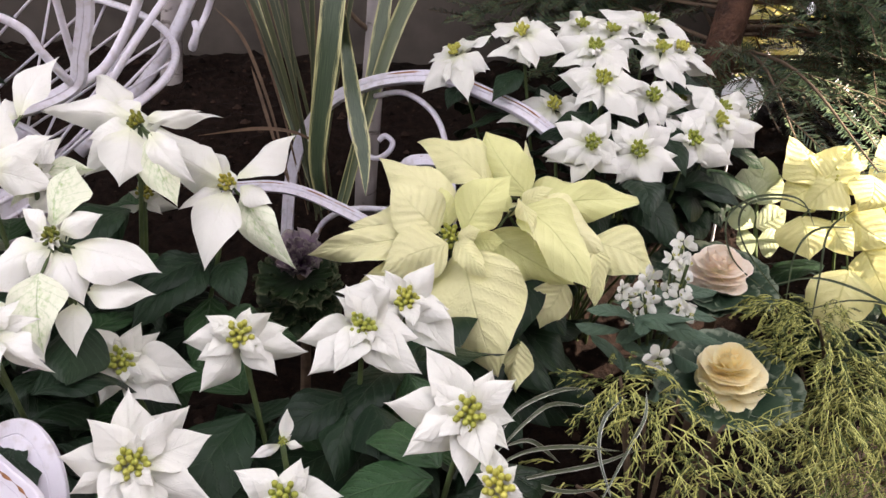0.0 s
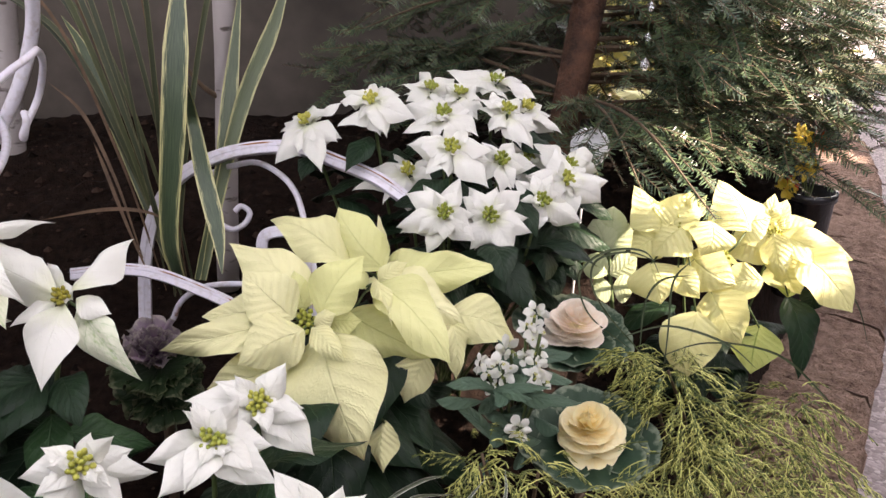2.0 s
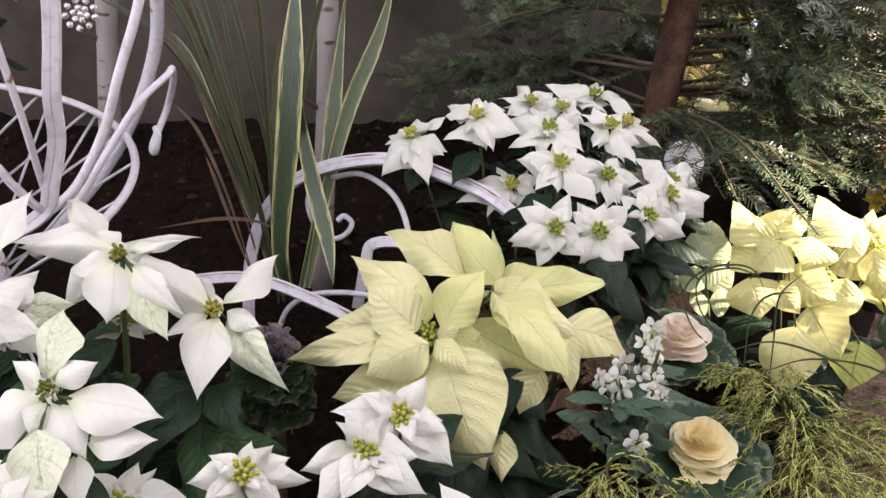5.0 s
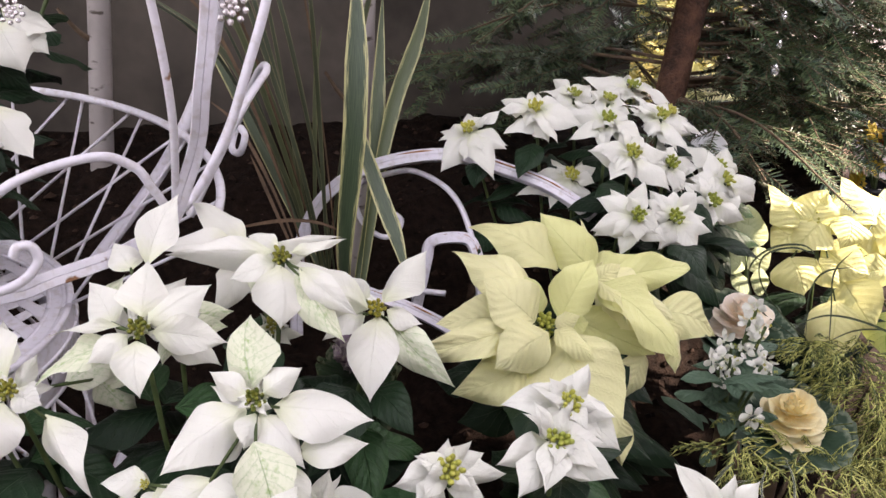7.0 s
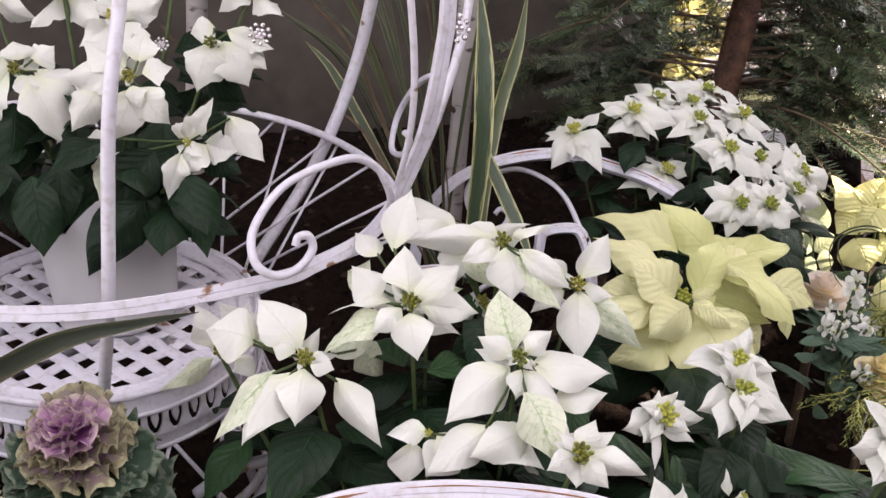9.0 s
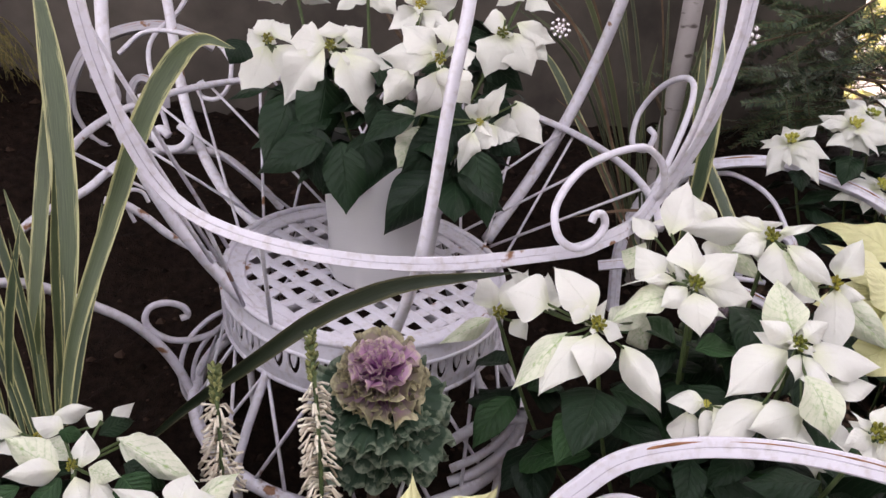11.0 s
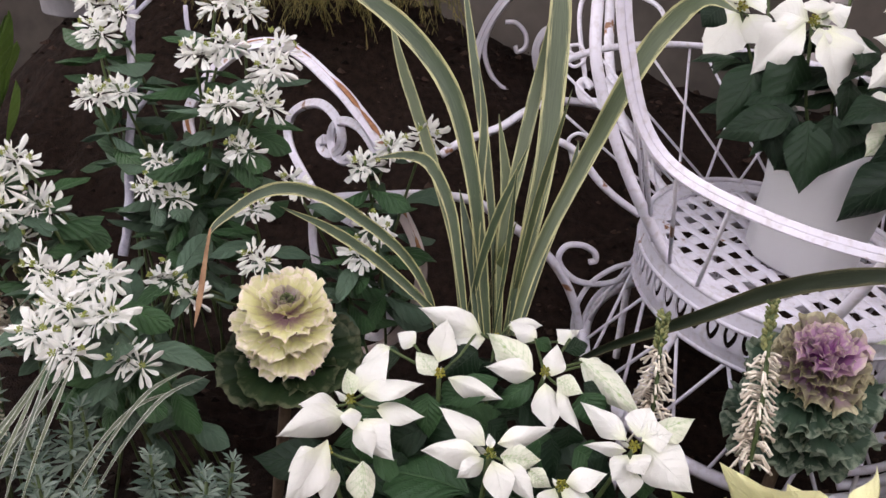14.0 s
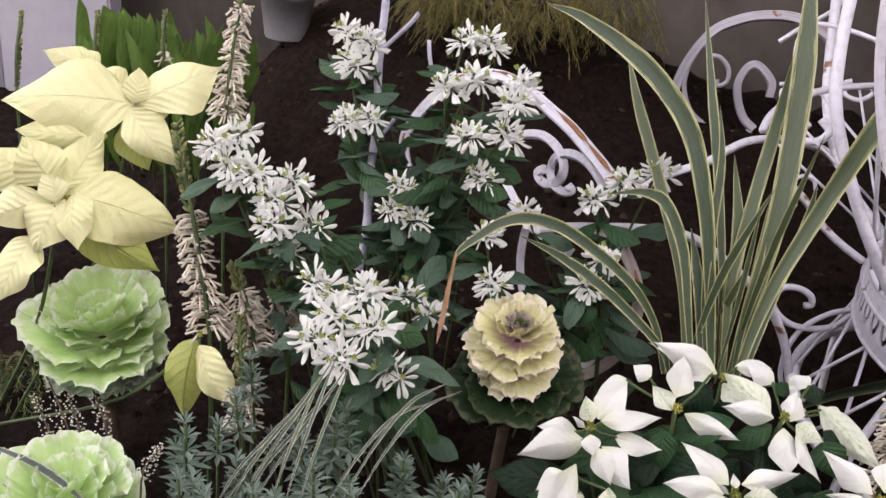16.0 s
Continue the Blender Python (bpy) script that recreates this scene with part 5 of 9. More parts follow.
PP.append(flower(pp, (-0.435, 1.01, 1.215), (-0.237, -0.839, 0.49), ((-52, 0.047), (-145, 0.046), (69, 0.054), (16, 0.047),), **KW))
UPP = (-0.12, -0.9, 0.42)
bracts_on(PP[0], (((-0.572, 0.85, 1.146), (-0.629, 0.864, 1.144), 0.031), ((-0.569, 0.853, 1.153), (-0.605, 0.874, 1.175), 0.034), ((-0.567, 0.842, 1.134), (-0.592, 0.83, 1.088), 0.037), ((-0.558, 0.839, 1.136), (-0.535, 0.826, 1.104), 0.034), ((-0.558, 0.851, 1.157), (-0.55, 0.866, 1.183), 0.031), ((-0.593, 0.857, 1.134), (-0.622, 0.848, 1.096), 0.028), ((-0.555, 0.845, 1.148), (-0.528, 0.846, 1.153), 0.025), ((-0.565, 0.835, 1.139), (-0.559, 0.828, 1.119), 0.020)), WHITE, WHITE_GREEN, "lobed", UPP)
bracts_on(PP[1], (((-0.681, 0.933, 1.138), (-0.723, 0.919, 1.077), 0.040), ((-0.661, 0.922, 1.136), (-0.63, 0.896, 1.068), 0.045), ((-0.658, 0.928, 1.14), (-0.606, 0.919, 1.122), 0.034), ((-0.679, 0.934, 1.141), (-0.718, 0.944, 1.141), 0.033), ((-0.671, 0.934, 1.149), (-0.675, 0.945, 1.166), 0.029), ((-0.66, 0.937, 1.148), (-0.638, 0.943, 1.161), 0.026), ((-0.669, 0.92, 1.137), (-0.661, 0.91, 1.112), 0.022)), WHITE, WHITE_GREEN, "lobed", UPP)
bracts_on(PP[2], (((-0.743, 0.984, 1.13), (-0.77, 0.968, 1.073), 0.045), ((-0.734, 0.979, 1.131), (-0.705, 0.967, 1.105), 0.036), ((-0.745, 0.991, 1.135), (-0.769, 0.992, 1.124), 0.030), ((-0.736, 0.987, 1.14), (-0.718, 0.994, 1.154), 0.027), ((-0.743, 0.993, 1.14), (-0.754, 1.004, 1.156), 0.028)), WHITE, WHITE_GREEN, "lobed", UPP)
bracts_on(PP[3], (((-0.487, 0.904, 1.169), (-0.507, 0.891, 1.122), 0.039), ((-0.477, 0.9, 1.169), (-0.456, 0.883, 1.127), 0.042), ((-0.472, 0.906, 1.179), (-0.428, 0.898, 1.161), 0.022), ((-0.46, 0.904, 1.162), (-0.436, 0.894, 1.141), 0.021), ((-0.483, 0.913, 1.181), (-0.507, 0.917, 1.175), 0.026)), WHITE, WHITE_GREEN, "lobed", UPP)
bracts_on(PP[5], (((-0.527, 0.838, 1.073), (-0.542, 0.825, 1.031), 0.021), ((-0.504, 0.84, 1.079), (-0.527, 0.834, 1.053), 0.031), ((-0.48, 0.852, 1.104), (-0.449, 0.834, 1.061), 0.031), ((-0.504, 0.848, 1.079), (-0.473, 0.844, 1.07), 0.027), ((-0.583, 0.852, 1.073), (-0.605, 0.84, 1.03), 0.033, 1), ((-0.586, 0.864, 1.085), (-0.617, 0.865, 1.07), 0.027), ((-0.526, 0.855, 1.081), (-0.517, 0.864, 1.098), 0.025)), WHITE, WHITE_GREEN, "lobed", UPP)
bracts_on(pp, (((-0.664, 0.861, 1.051), (-0.658, 0.832, 0.981), 0.043), ((-0.716, 0.927, 1.09), (-0.745, 0.9, 1.014), 0.050), ((-0.679, 0.924, 1.109), (-0.696, 0.897, 1.036), 0.056), ((-0.625, 0.909, 1.092), (-0.624, 0.886, 1.036), 0.032), ((-0.551, 0.846, 1.074), (-0.602, 0.834, 1.026), 0.045), ((-0.563, 0.826, 1.032), (-0.619, 0.808, 0.967), 0.048), ((-0.527, 0.832, 1.056), (-0.511, 0.799, 0.979), 0.043), ((-0.539, 0.898, 1.094), (-0.557, 0.876, 1.032), 0.041), ((-0.507, 0.848, 1.066), (-0.472, 0.837, 1.049), 0.031), ((-0.588, 0.907, 1.09), (-0.593, 0.885, 1.033), 0.044), ((-0.639, 0.871, 1.059), (-0.644, 0.846, 0.996), 0.037), ((-0.579, 0.85, 1.042), (-0.571, 0.827, 0.986), 0.041), ((-0.688, 0.882, 1.06), (-0.686, 0.857, 0.998), 0.037), ((-0.489, 0.906, 1.102), (-0.503, 0.887, 1.049), 0.038)), LEAF, LEAF, "leaf", UPP)
bracts_on(pp, (((-0.681, 0.864, 1.051), (-0.75, 0.86, 1.015), 0.039), ((-0.511, 0.882, 1.096), (-0.474, 0.865, 1.064), 0.037), ((-0.504, 0.924, 1.135), (-0.457, 0.907, 1.105), 0.032), ((-0.765, 0.96, 1.137), (-0.783, 0.953, 1.113), 0.032)), LEAF, LEAF, "leaf", UPP)
stems_and_leaves(pp, (-0.607, 0.935, 0.972), PP, 7, (0.06, 0.09), start=0.06, reach=0.08, kind="leaf", wide=0.6)

# ---- low white poinsettia in front of the strap leaves ----
pq = thing("white_poinsettia", (-0.93, 0.56, 0.56), "low white poinsettia with slim bracts and dark glossy leaves", "poinsettia", "white poinsettias")
KW = dict(kind="bract", wide=0.40, eye=CYATHIA_DARK, eye_size=0.0055, inner=1)
Q = []
Q.append(flower(pq, (-1.037, 0.504, 0.836), (0.179, -0.674, 0.717), ((157, 0.014),), **KW))
Q.append(flower(pq, (-0.916, 0.467, 0.844), (0.034, -0.672, 0.74), ((154, 0.013),), **KW))
Q.append(flower(pq, (-0.805, 0.519, 0.843), (-0.107, -0.717, 0.689), ((162, 0.010),), **KW))
Q.append(flower(pq, (-0.885, 0.567, 0.863), (-0.006, -0.715, 0.699), ((67, 0.015),), **KW))
Q.append(flower(pq, (-0.972, 0.545, 0.853), (0.098, -0.715, 0.692), ((161, 0.014),), **KW))
Q.append(flower(pq, (-0.934, 0.659, 0.831), (0.043, -0.688, 0.725), ((-16, 0.012),), **KW))
Q.append(flower(pq, (-1.039, 0.449, 0.825), (0.189, -0.633, 0.751), ((-169, 0.009),), **KW))
Q.append(flower(pq, (-0.86, 0.449, 0.844), (-0.04, -0.661, 0.749), ((135, 0.008),), **KW))
UPQ = (0.03, -0.68, 0.73)
bracts_on(Q[0], (((-1.032, 0.511, 0.842), (-1.017, 0.544, 0.866), 0.028), ((-1.029, 0.505, 0.845), (-0.982, 0.524, 0.854), 0.020), ((-1.015, 0.504, 0.835), (-0.975, 0.509, 0.833), 0.020), ((-1.037, 0.495, 0.828), (-1.088, 0.477, 0.805), 0.029), ((-1.034, 0.493, 0.837), (-1.027, 0.483, 0.824), 0.016), ((-1.024, 0.495, 0.827), (-0.991, 0.48, 0.806), 0.030), ((-1.027, 0.49, 0.828), (-1.007, 0.475, 0.808), 0.021), ((-1.046, 0.505, 0.827), (-1.08, 0.503, 0.821), 0.018), ((-1.037, 0.511, 0.837), (-1.048, 0.527, 0.85), 0.018, 1)), WHITE, WHITE_GREEN, "bract", UPQ)
bracts_on(Q[1], (((-0.921, 0.471, 0.848), (-0.962, 0.489, 0.86), 0.020), ((-0.923, 0.465, 0.843), (-0.968, 0.463, 0.836), 0.020), ((-0.92, 0.465, 0.84), (-0.937, 0.453, 0.826), 0.017), ((-0.912, 0.474, 0.85), (-0.872, 0.495, 0.862), 0.017), ((-0.908, 0.471, 0.842), (-0.877, 0.477, 0.842), 0.022, 1), ((-0.913, 0.464, 0.841), (-0.898, 0.443, 0.816), 0.022), ((-0.905, 0.469, 0.84), (-0.875, 0.453, 0.819), 0.017), ((-0.916, 0.467, 0.849), (-0.92, 0.476, 0.856), 0.007), ((-0.885, 0.473, 0.834), (-0.865, 0.468, 0.826), 0.015, 1)), WHITE, WHITE_GREEN, "bract", UPQ)
bracts_on(Q[2], (((-0.803, 0.525, 0.849), (-0.796, 0.547, 0.865), 0.027), ((-0.811, 0.522, 0.846), (-0.852, 0.541, 0.859), 0.018), ((-0.81, 0.516, 0.84), (-0.844, 0.515, 0.837), 0.010), ((-0.809, 0.515, 0.837), (-0.817, 0.5, 0.82), 0.019), ((-0.805, 0.511, 0.841), (-0.794, 0.503, 0.83), 0.021), ((-0.797, 0.523, 0.846), (-0.753, 0.507, 0.822), 0.038), ((-0.793, 0.53, 0.848), (-0.758, 0.552, 0.861), 0.024, 1), ((-0.8, 0.521, 0.85), (-0.776, 0.531, 0.855), 0.024), ((-0.804, 0.513, 0.826), (-0.802, 0.497, 0.808), 0.021)), WHITE, WHITE_GREEN, "bract", UPQ)
bracts_on(Q[3], (((-0.895, 0.564, 0.861), (-0.94, 0.588, 0.877), 0.027, 1), ((-0.893, 0.561, 0.864), (-0.935, 0.561, 0.86), 0.020), ((-0.897, 0.594, 0.878), (-0.923, 0.604, 0.885), 0.018), ((-0.879, 0.566, 0.862), (-0.879, 0.59, 0.88), 0.020), ((-0.868, 0.598, 0.883), (-0.882, 0.604, 0.887), 0.014), ((-0.874, 0.566, 0.861), (-0.85, 0.563, 0.854), 0.018, 1), ((-0.883, 0.561, 0.857), (-0.871, 0.536, 0.828), 0.024), ((-0.871, 0.566, 0.856), (-0.845, 0.543, 0.827), 0.020)), WHITE, WHITE_GREEN, "bract", UPQ)
bracts_on(Q[4], (((-0.975, 0.549, 0.862), (-0.977, 0.58, 0.886), 0.027), ((-0.964, 0.544, 0.852), (-0.915, 0.544, 0.843), 0.018), ((-1.019, 0.557, 0.861), (-1.04, 0.543, 0.844), 0.016), ((-0.999, 0.566, 0.863), (-1.017, 0.572, 0.867), 0.017), ((-0.975, 0.543, 0.852), (-0.996, 0.557, 0.862), 0.019, 1), ((-0.946, 0.582, 0.878), (-1.004, 0.594, 0.884), 0.024)), WHITE, WHITE_GREEN, "bract", UPQ)
bracts_on(Q[5], (((-0.949, 0.659, 0.834), (-1.01, 0.66, 0.846), 0.023), ((-0.926, 0.666, 0.844), (-0.893, 0.671, 0.851), 0.016), ((-0.876, 0.666, 0.838), (-0.857, 0.675, 0.852), 0.014), ((-0.945, 0.657, 0.83), (-0.976, 0.651, 0.821), 0.022), ((-0.933, 0.657, 0.826), (-0.908, 0.651, 0.809), 0.022, 1),), WHITE, WHITE_GREEN, "bract", UPQ)
bracts_on(Q[3], (((-0.857, 0.594, 0.869), (-0.794, 0.582, 0.832), 0.028, 1), ((-0.854, 0.592, 0.864), (-0.823, 0.609, 0.848), 0.020, 1),), WHITE_GREEN, WHITE_GREEN, "bract", UPQ)
bracts_on(Q[6], (((-1.036, 0.437, 0.846), (-1.058, 0.412, 0.795), 0.026), ((-1.026, 0.429, 0.828), (-1.027, 0.416, 0.799), 0.017), ((-1.007, 0.435, 0.836), (-0.997, 0.42, 0.803), 0.021, 1), ((-1.041, 0.433, 0.838), (-1.06, 0.423, 0.82), 0.017),), WHITE, WHITE_GREEN, "bract", UPQ)
bracts_on(Q[7], (((-0.857, 0.451, 0.847), (-0.829, 0.458, 0.858), 0.017), ((-0.86, 0.449, 0.842), (-0.827, 0.446, 0.831), 0.018), ((-0.864, 0.448, 0.842), (-0.872, 0.437, 0.82), 0.017),), WHITE, WHITE_GREEN, "bract", UPQ)
stems_and_leaves(pq, (-0.93, 0.56, 0.56), Q, 12, (0.06, 0.10), mat=LEAF, greener=0.3)
leaves_on(pq, (((-0.869, 0.539, 0.819), (-0.859, 0.531, 0.774), 0.016), ((-0.82, 0.538, 0.817), (-0.846, 0.548, 0.789), 0.019), ((-0.946, 0.581, 0.862), (-0.972, 0.583, 0.827), 0.031), ((-0.97, 0.549, 0.833), (-0.924, 0.578, 0.82), 0.018), ((-0.85, 0.578, 0.855), (-0.822, 0.586, 0.823), 0.025), ((-0.921, 0.511, 0.796), (-0.959, 0.518, 0.766), 0.018), ((-0.971, 0.526, 0.812), (-1.003, 0.528, 0.777), 0.034), ((-0.942, 0.532, 0.816), (-0.972, 0.525, 0.773), 0.036), ((-0.9, 0.554, 0.835), (-0.866, 0.564, 0.805), 0.031), ((-0.982, 0.503, 0.791), (-1.012, 0.509, 0.759), 0.021), ((-0.992, 0.479, 0.769), (-1.002, 0.517, 0.766), 0.016), ((-0.871, 0.595, 0.872), (-0.85, 0.628, 0.863), 0.015), ((-0.816, 0.526, 0.806), (-0.815, 0.532, 0.773), 0.018), ((-0.889, 0.502, 0.786), (-0.873, 0.542, 0.784), 0.019), ((-1.01, 0.565, 0.85), (-1.035, 0.58, 0.826), 0.023), ((-0.924, 0.577, 0.857), (-0.941, 0.586, 0.828), 0.020), ((-0.856, 0.549, 0.829), (-0.858, 0.553, 0.794), 0.026), ((-1.04, 0.495, 0.786), (-1.047, 0.495, 0.748), 0.029), ((-1.017, 0.486, 0.776), (-1.027, 0.488, 0.74), 0.026), ((-0.923, 0.539, 0.822), (-0.904, 0.551, 0.794), 0.026)), LEAF, UPQ)
leaves_on(pq, (((-0.976, 0.533, 0.838), (-0.97, 0.52, 0.806), 0.023), ((-0.893, 0.559, 0.858), (-0.922, 0.548, 0.83), 0.020), ((-1.03, 0.498, 0.807), (-1.011, 0.496, 0.785), 0.016), ((-0.898, 0.585, 0.883), (-0.883, 0.594, 0.871), 0.012), ((-0.792, 0.521, 0.819), (-0.786, 0.517, 0.795), 0.018)), LEAF_MID, UPQ)
bracts_on(pq, (((-0.98, 0.545, 0.831), (-0.976, 0.53, 0.798), 0.024), ((-0.951, 0.553, 0.844), (-0.961, 0.542, 0.822), 0.029), ((-0.923, 0.559, 0.852), (-0.97, 0.543, 0.824), 0.026), ((-0.883, 0.547, 0.819), (-0.866, 0.532, 0.784), 0.024), ((-0.948, 0.523, 0.778), (-0.945, 0.505, 0.74), 0.043), ((-0.97, 0.517, 0.77), (-1.007, 0.497, 0.732), 0.043), ((-0.899, 0.525, 0.775), (-0.879, 0.515, 0.749), 0.029), ((-1.014, 0.514, 0.769), (-0.979, 0.502, 0.738), 0.034), ((-0.85, 0.565, 0.853), (-0.831, 0.555, 0.828), 0.029), ((-0.847, 0.545, 0.809), (-0.825, 0.541, 0.798), 0.029),), LEAF_MID, LEAF, "leaf", UPQ)

# ---- yellow poinsettia at the bed's front ----
pf = thing("yellow_poinsettia", (-0.62, 0.48, 0.56), "pale yellow poinsettia with broad upright bracts", "poinsettia", "yellow poinsettias")
KW = dict(mat=YELLOW, alt=YELLOW_GREEN, kind="broad", wide=0.66, eye=CYATHIA, eye_size=0.012, inner=2, lift=25)
FY = []
FY.append(flower(pf, (-0.639, 0.488, 0.807), (-0.267, -0.733, 0.625), ((-166, 0.059), (-23, 0.050),), **KW))
FY.append(flower(pf, (-0.744, 0.477, 0.816), (-0.116, -0.707, 0.697), ((143, 0.033), (62, 0.027), (-141, 0.021), (-7, 0.022),), mat=YELLOW_GREEN, alt=YELLOW, kind="broad", wide=0.6, eye_size=0.004, inner=1))
bracts_on(FY[0], (((-0.646, 0.489, 0.808), (-0.738, 0.512, 0.846), 0.075), ((-0.637, 0.489, 0.809), (-0.624, 0.518, 0.875), 0.041), ((-0.622, 0.488, 0.808), (-0.557, 0.509, 0.865), 0.075), ((-0.617, 0.51, 0.786), (-0.522, 0.517, 0.813), 0.049), ((-0.642, 0.52, 0.779), (-0.674, 0.542, 0.825), 0.040),), YELLOW, YELLOW_GREEN, up=(0, -1, 0.15))
stems_and_leaves(pf, (-0.62, 0.48, 0.56), FY, 8, (0.08, 0.12), start=0.07)

# ---- yellow poinsettia beside the cabbages ----
pg = thing("yellow_poinsettia", (-1.73, 0.51, 0.56), "tall pale yellow poinsettia above green cabbages", "poinsettia", "yellow poinsettias")
KW = dict(mat=YELLOW, alt=YELLOW_GREEN, kind="broad", wide=0.66, eye=CYATHIA_DARK, eye_size=0.012, inner=2)
GY = []
GY.append(flower(pg, (-1.597, 0.506, 0.9), (0.602, -0.617, 0.507), ((-127, 0.027), (52, 0.027),), **KW))
GY.append(flower(pg, (-1.596, 0.622, 0.969), (0.55, -0.67, 0.499), ((59, 0.023), (-157, 0.023),), **KW))
GY.append(flower(pg, (-1.430, 0.505, 0.797), (0.473, -0.661, 0.583), ((64, 0.012),), mat=YELLOW, alt=YELLOW_GREEN, kind="broad", wide=0.55, eye_size=0.004, inner=0))
bracts_on(GY[0], (((-1.601, 0.504, 0.916), (-1.632, 0.501, 0.958), 0.050), ((-1.596, 0.511, 0.909), (-1.591, 0.564, 0.957), 0.042), ((-1.59, 0.511, 0.906), (-1.503, 0.571, 0.867), 0.070), ((-1.594, 0.519, 0.89), (-1.514, 0.55, 0.824), 0.057, 1), ((-1.589, 0.503, 0.903), (-1.597, 0.467, 0.856), 0.047), ((-1.579, 0.51, 0.912), (-1.552, 0.48, 0.866), 0.037), ((-1.607, 0.498, 0.901), (-1.648, 0.458, 0.882), 0.041), ((-1.624, 0.502, 0.913), (-1.666, 0.496, 0.939), 0.048), ((-1.612, 0.485, 0.862), (-1.622, 0.443, 0.807), 0.048), ((-1.595, 0.576, 0.948), (-1.67, 0.529, 0.95), 0.039), ((-1.59, 0.494, 0.901), (-1.611, 0.504, 0.929), 0.025)), YELLOW, YELLOW_GREEN, up=(0.55, -0.65, 0.52))
bracts_on(GY[1], (((-1.582, 0.604, 0.98), (-1.687, 0.532, 0.978), 0.079), ((-1.636, 0.61, 1.006), (-1.683, 0.589, 1.019), 0.034), ((-1.632, 0.61, 1.005), (-1.659, 0.604, 1.021), 0.024), ((-1.578, 0.608, 0.98), (-1.533, 0.685, 1.013), 0.063), ((-1.581, 0.601, 0.982), (-1.591, 0.623, 1.013), 0.030), ((-1.582, 0.593, 0.978), (-1.529, 0.602, 0.924), 0.042), ((-1.592, 0.594, 0.955), (-1.56, 0.596, 0.913), 0.039, 1), ((-1.591, 0.607, 0.974), (-1.561, 0.634, 0.968), 0.039), ((-1.603, 0.613, 0.982), (-1.639, 0.604, 1.001), 0.046)), YELLOW, YELLOW_GREEN, up=(0.55, -0.65, 0.52))
bracts_on(GY[2], (((-1.432, 0.500, 0.793), (-1.439, 0.490, 0.700), 0.042, 1), ((-1.424, 0.495, 0.791), (-1.376, 0.488, 0.738), 0.040),), YELLOW, YELLOW_GREEN)
stems_and_leaves(pg, (-1.73, 0.51, 0.56), GY, 0, (0.05, 0.075))

# ---- iron ----

RUST = plain_material("brown_rust", (0.16, 0.06, 0.02), (0.42, 0.20, 0.10), 120, 0.9, 0.6)

FACING = Vector((0.05, -0.86, 0.5)).normalized()


def bar(t, pts, radius, flat, rusty=1.0, paint=None):
    path = spline(pts, 8)
    if flat:
        v, f = band_path(path, FACING, flat * 1.05, radius * 1.2)
    else:
        v, f = tube(path, radius * 0.72, 8)
    piece("bar", mesh_of("bar", v, f, paint or IRON, smooth=not flat), t)
    if 0.0125 < flat < 0.018:
        lift = FACING * radius * 0.6 + Vector((0, 0.5, 0.86)) * flat * 0.3
        seed = rng.uniform(0, 50)
        v, f = tube([q + lift for q in path], 0.0015 * rusty, 5, 0.5, taper=lambda s: max(0.05, 0.40 + 1.5 * noise.noise(Vector((s * 9 + seed, 0, 0))) + 0.5 * noise.noise(Vector((s * 40, seed, 0)))))
        piece("rust_line", mesh_of("rust_line", v, f, RUST), t, label="rust line along the worn paint")


ip = thing("scroll_arch", (-0.198, 1.116, 0.739), "white painted iron arch with a curled scroll and rusty edge", "iron scroll")
bar(ip, ((-0.206, 1.129, 0.716), (-0.201, 1.151, 0.807), (-0.181, 1.16, 0.876), (-0.143, 1.157, 0.924), (-0.09, 1.143, 0.954), (-0.031, 1.123, 0.97), (0.019, 1.099, 0.973), (0.068, 1.069, 0.962), (0.11, 1.041, 0.95), (0.141, 1.013, 0.934), (0.159, 0.988, 0.921)), 0.0085, 0.016)
bar(ip, ((-0.083, 1.162, 0.933), (-0.044, 1.143, 0.944), (-0.011, 1.117, 0.934), (0.009, 1.09, 0.915), (0.019, 1.06, 0.884), (0.021, 1.033, 0.856)), 0.0055, 0)
bar(ip, ((-0.087, 1.172, 0.929), (-0.109, 1.172, 0.918), (-0.117, 1.163, 0.894), (-0.106, 1.15, 0.866), (-0.082, 1.139, 0.851), (-0.063, 1.138, 0.859), (-0.056, 1.143, 0.873), (-0.067, 1.148, 0.881), (-0.076, 1.147, 0.874)), 0.0055, 0)
bar(ip, ((-0.272, 1.056, 0.826), (-0.208, 1.041, 0.837), (-0.16, 1.023, 0.836), (-0.112, 1.002, 0.824), (-0.075, 0.983, 0.813), (-0.039, 0.962, 0.798), (-0.012, 0.942, 0.781)), 0.008, 0.014)
bar(ip, ((-0.154, 1.05, 0.761), (-0.14, 1.053, 0.787), (-0.109, 1.049, 0.806), (-0.063, 1.037, 0.813), (-0.021, 1.023, 0.812)), 0.0055, 0)
bar(ip, ((-0.050, 1.062, 0.78), (-0.044, 1.061, 0.815), (-0.038, 1.062, 0.846), (-0.032, 1.065, 0.868), (-0.008, 1.058, 0.876), (0.016, 1.046, 0.874), (0.024, 1.029, 0.849), (0.026, 1.015, 0.815), (0.026, 1.005, 0.78)), 0.007, 0.014)
ip = thing("iron_hoop", (-0.528, 0.445, 0.903), "white painted iron hoop with worn, rusty paint", "iron hoop")
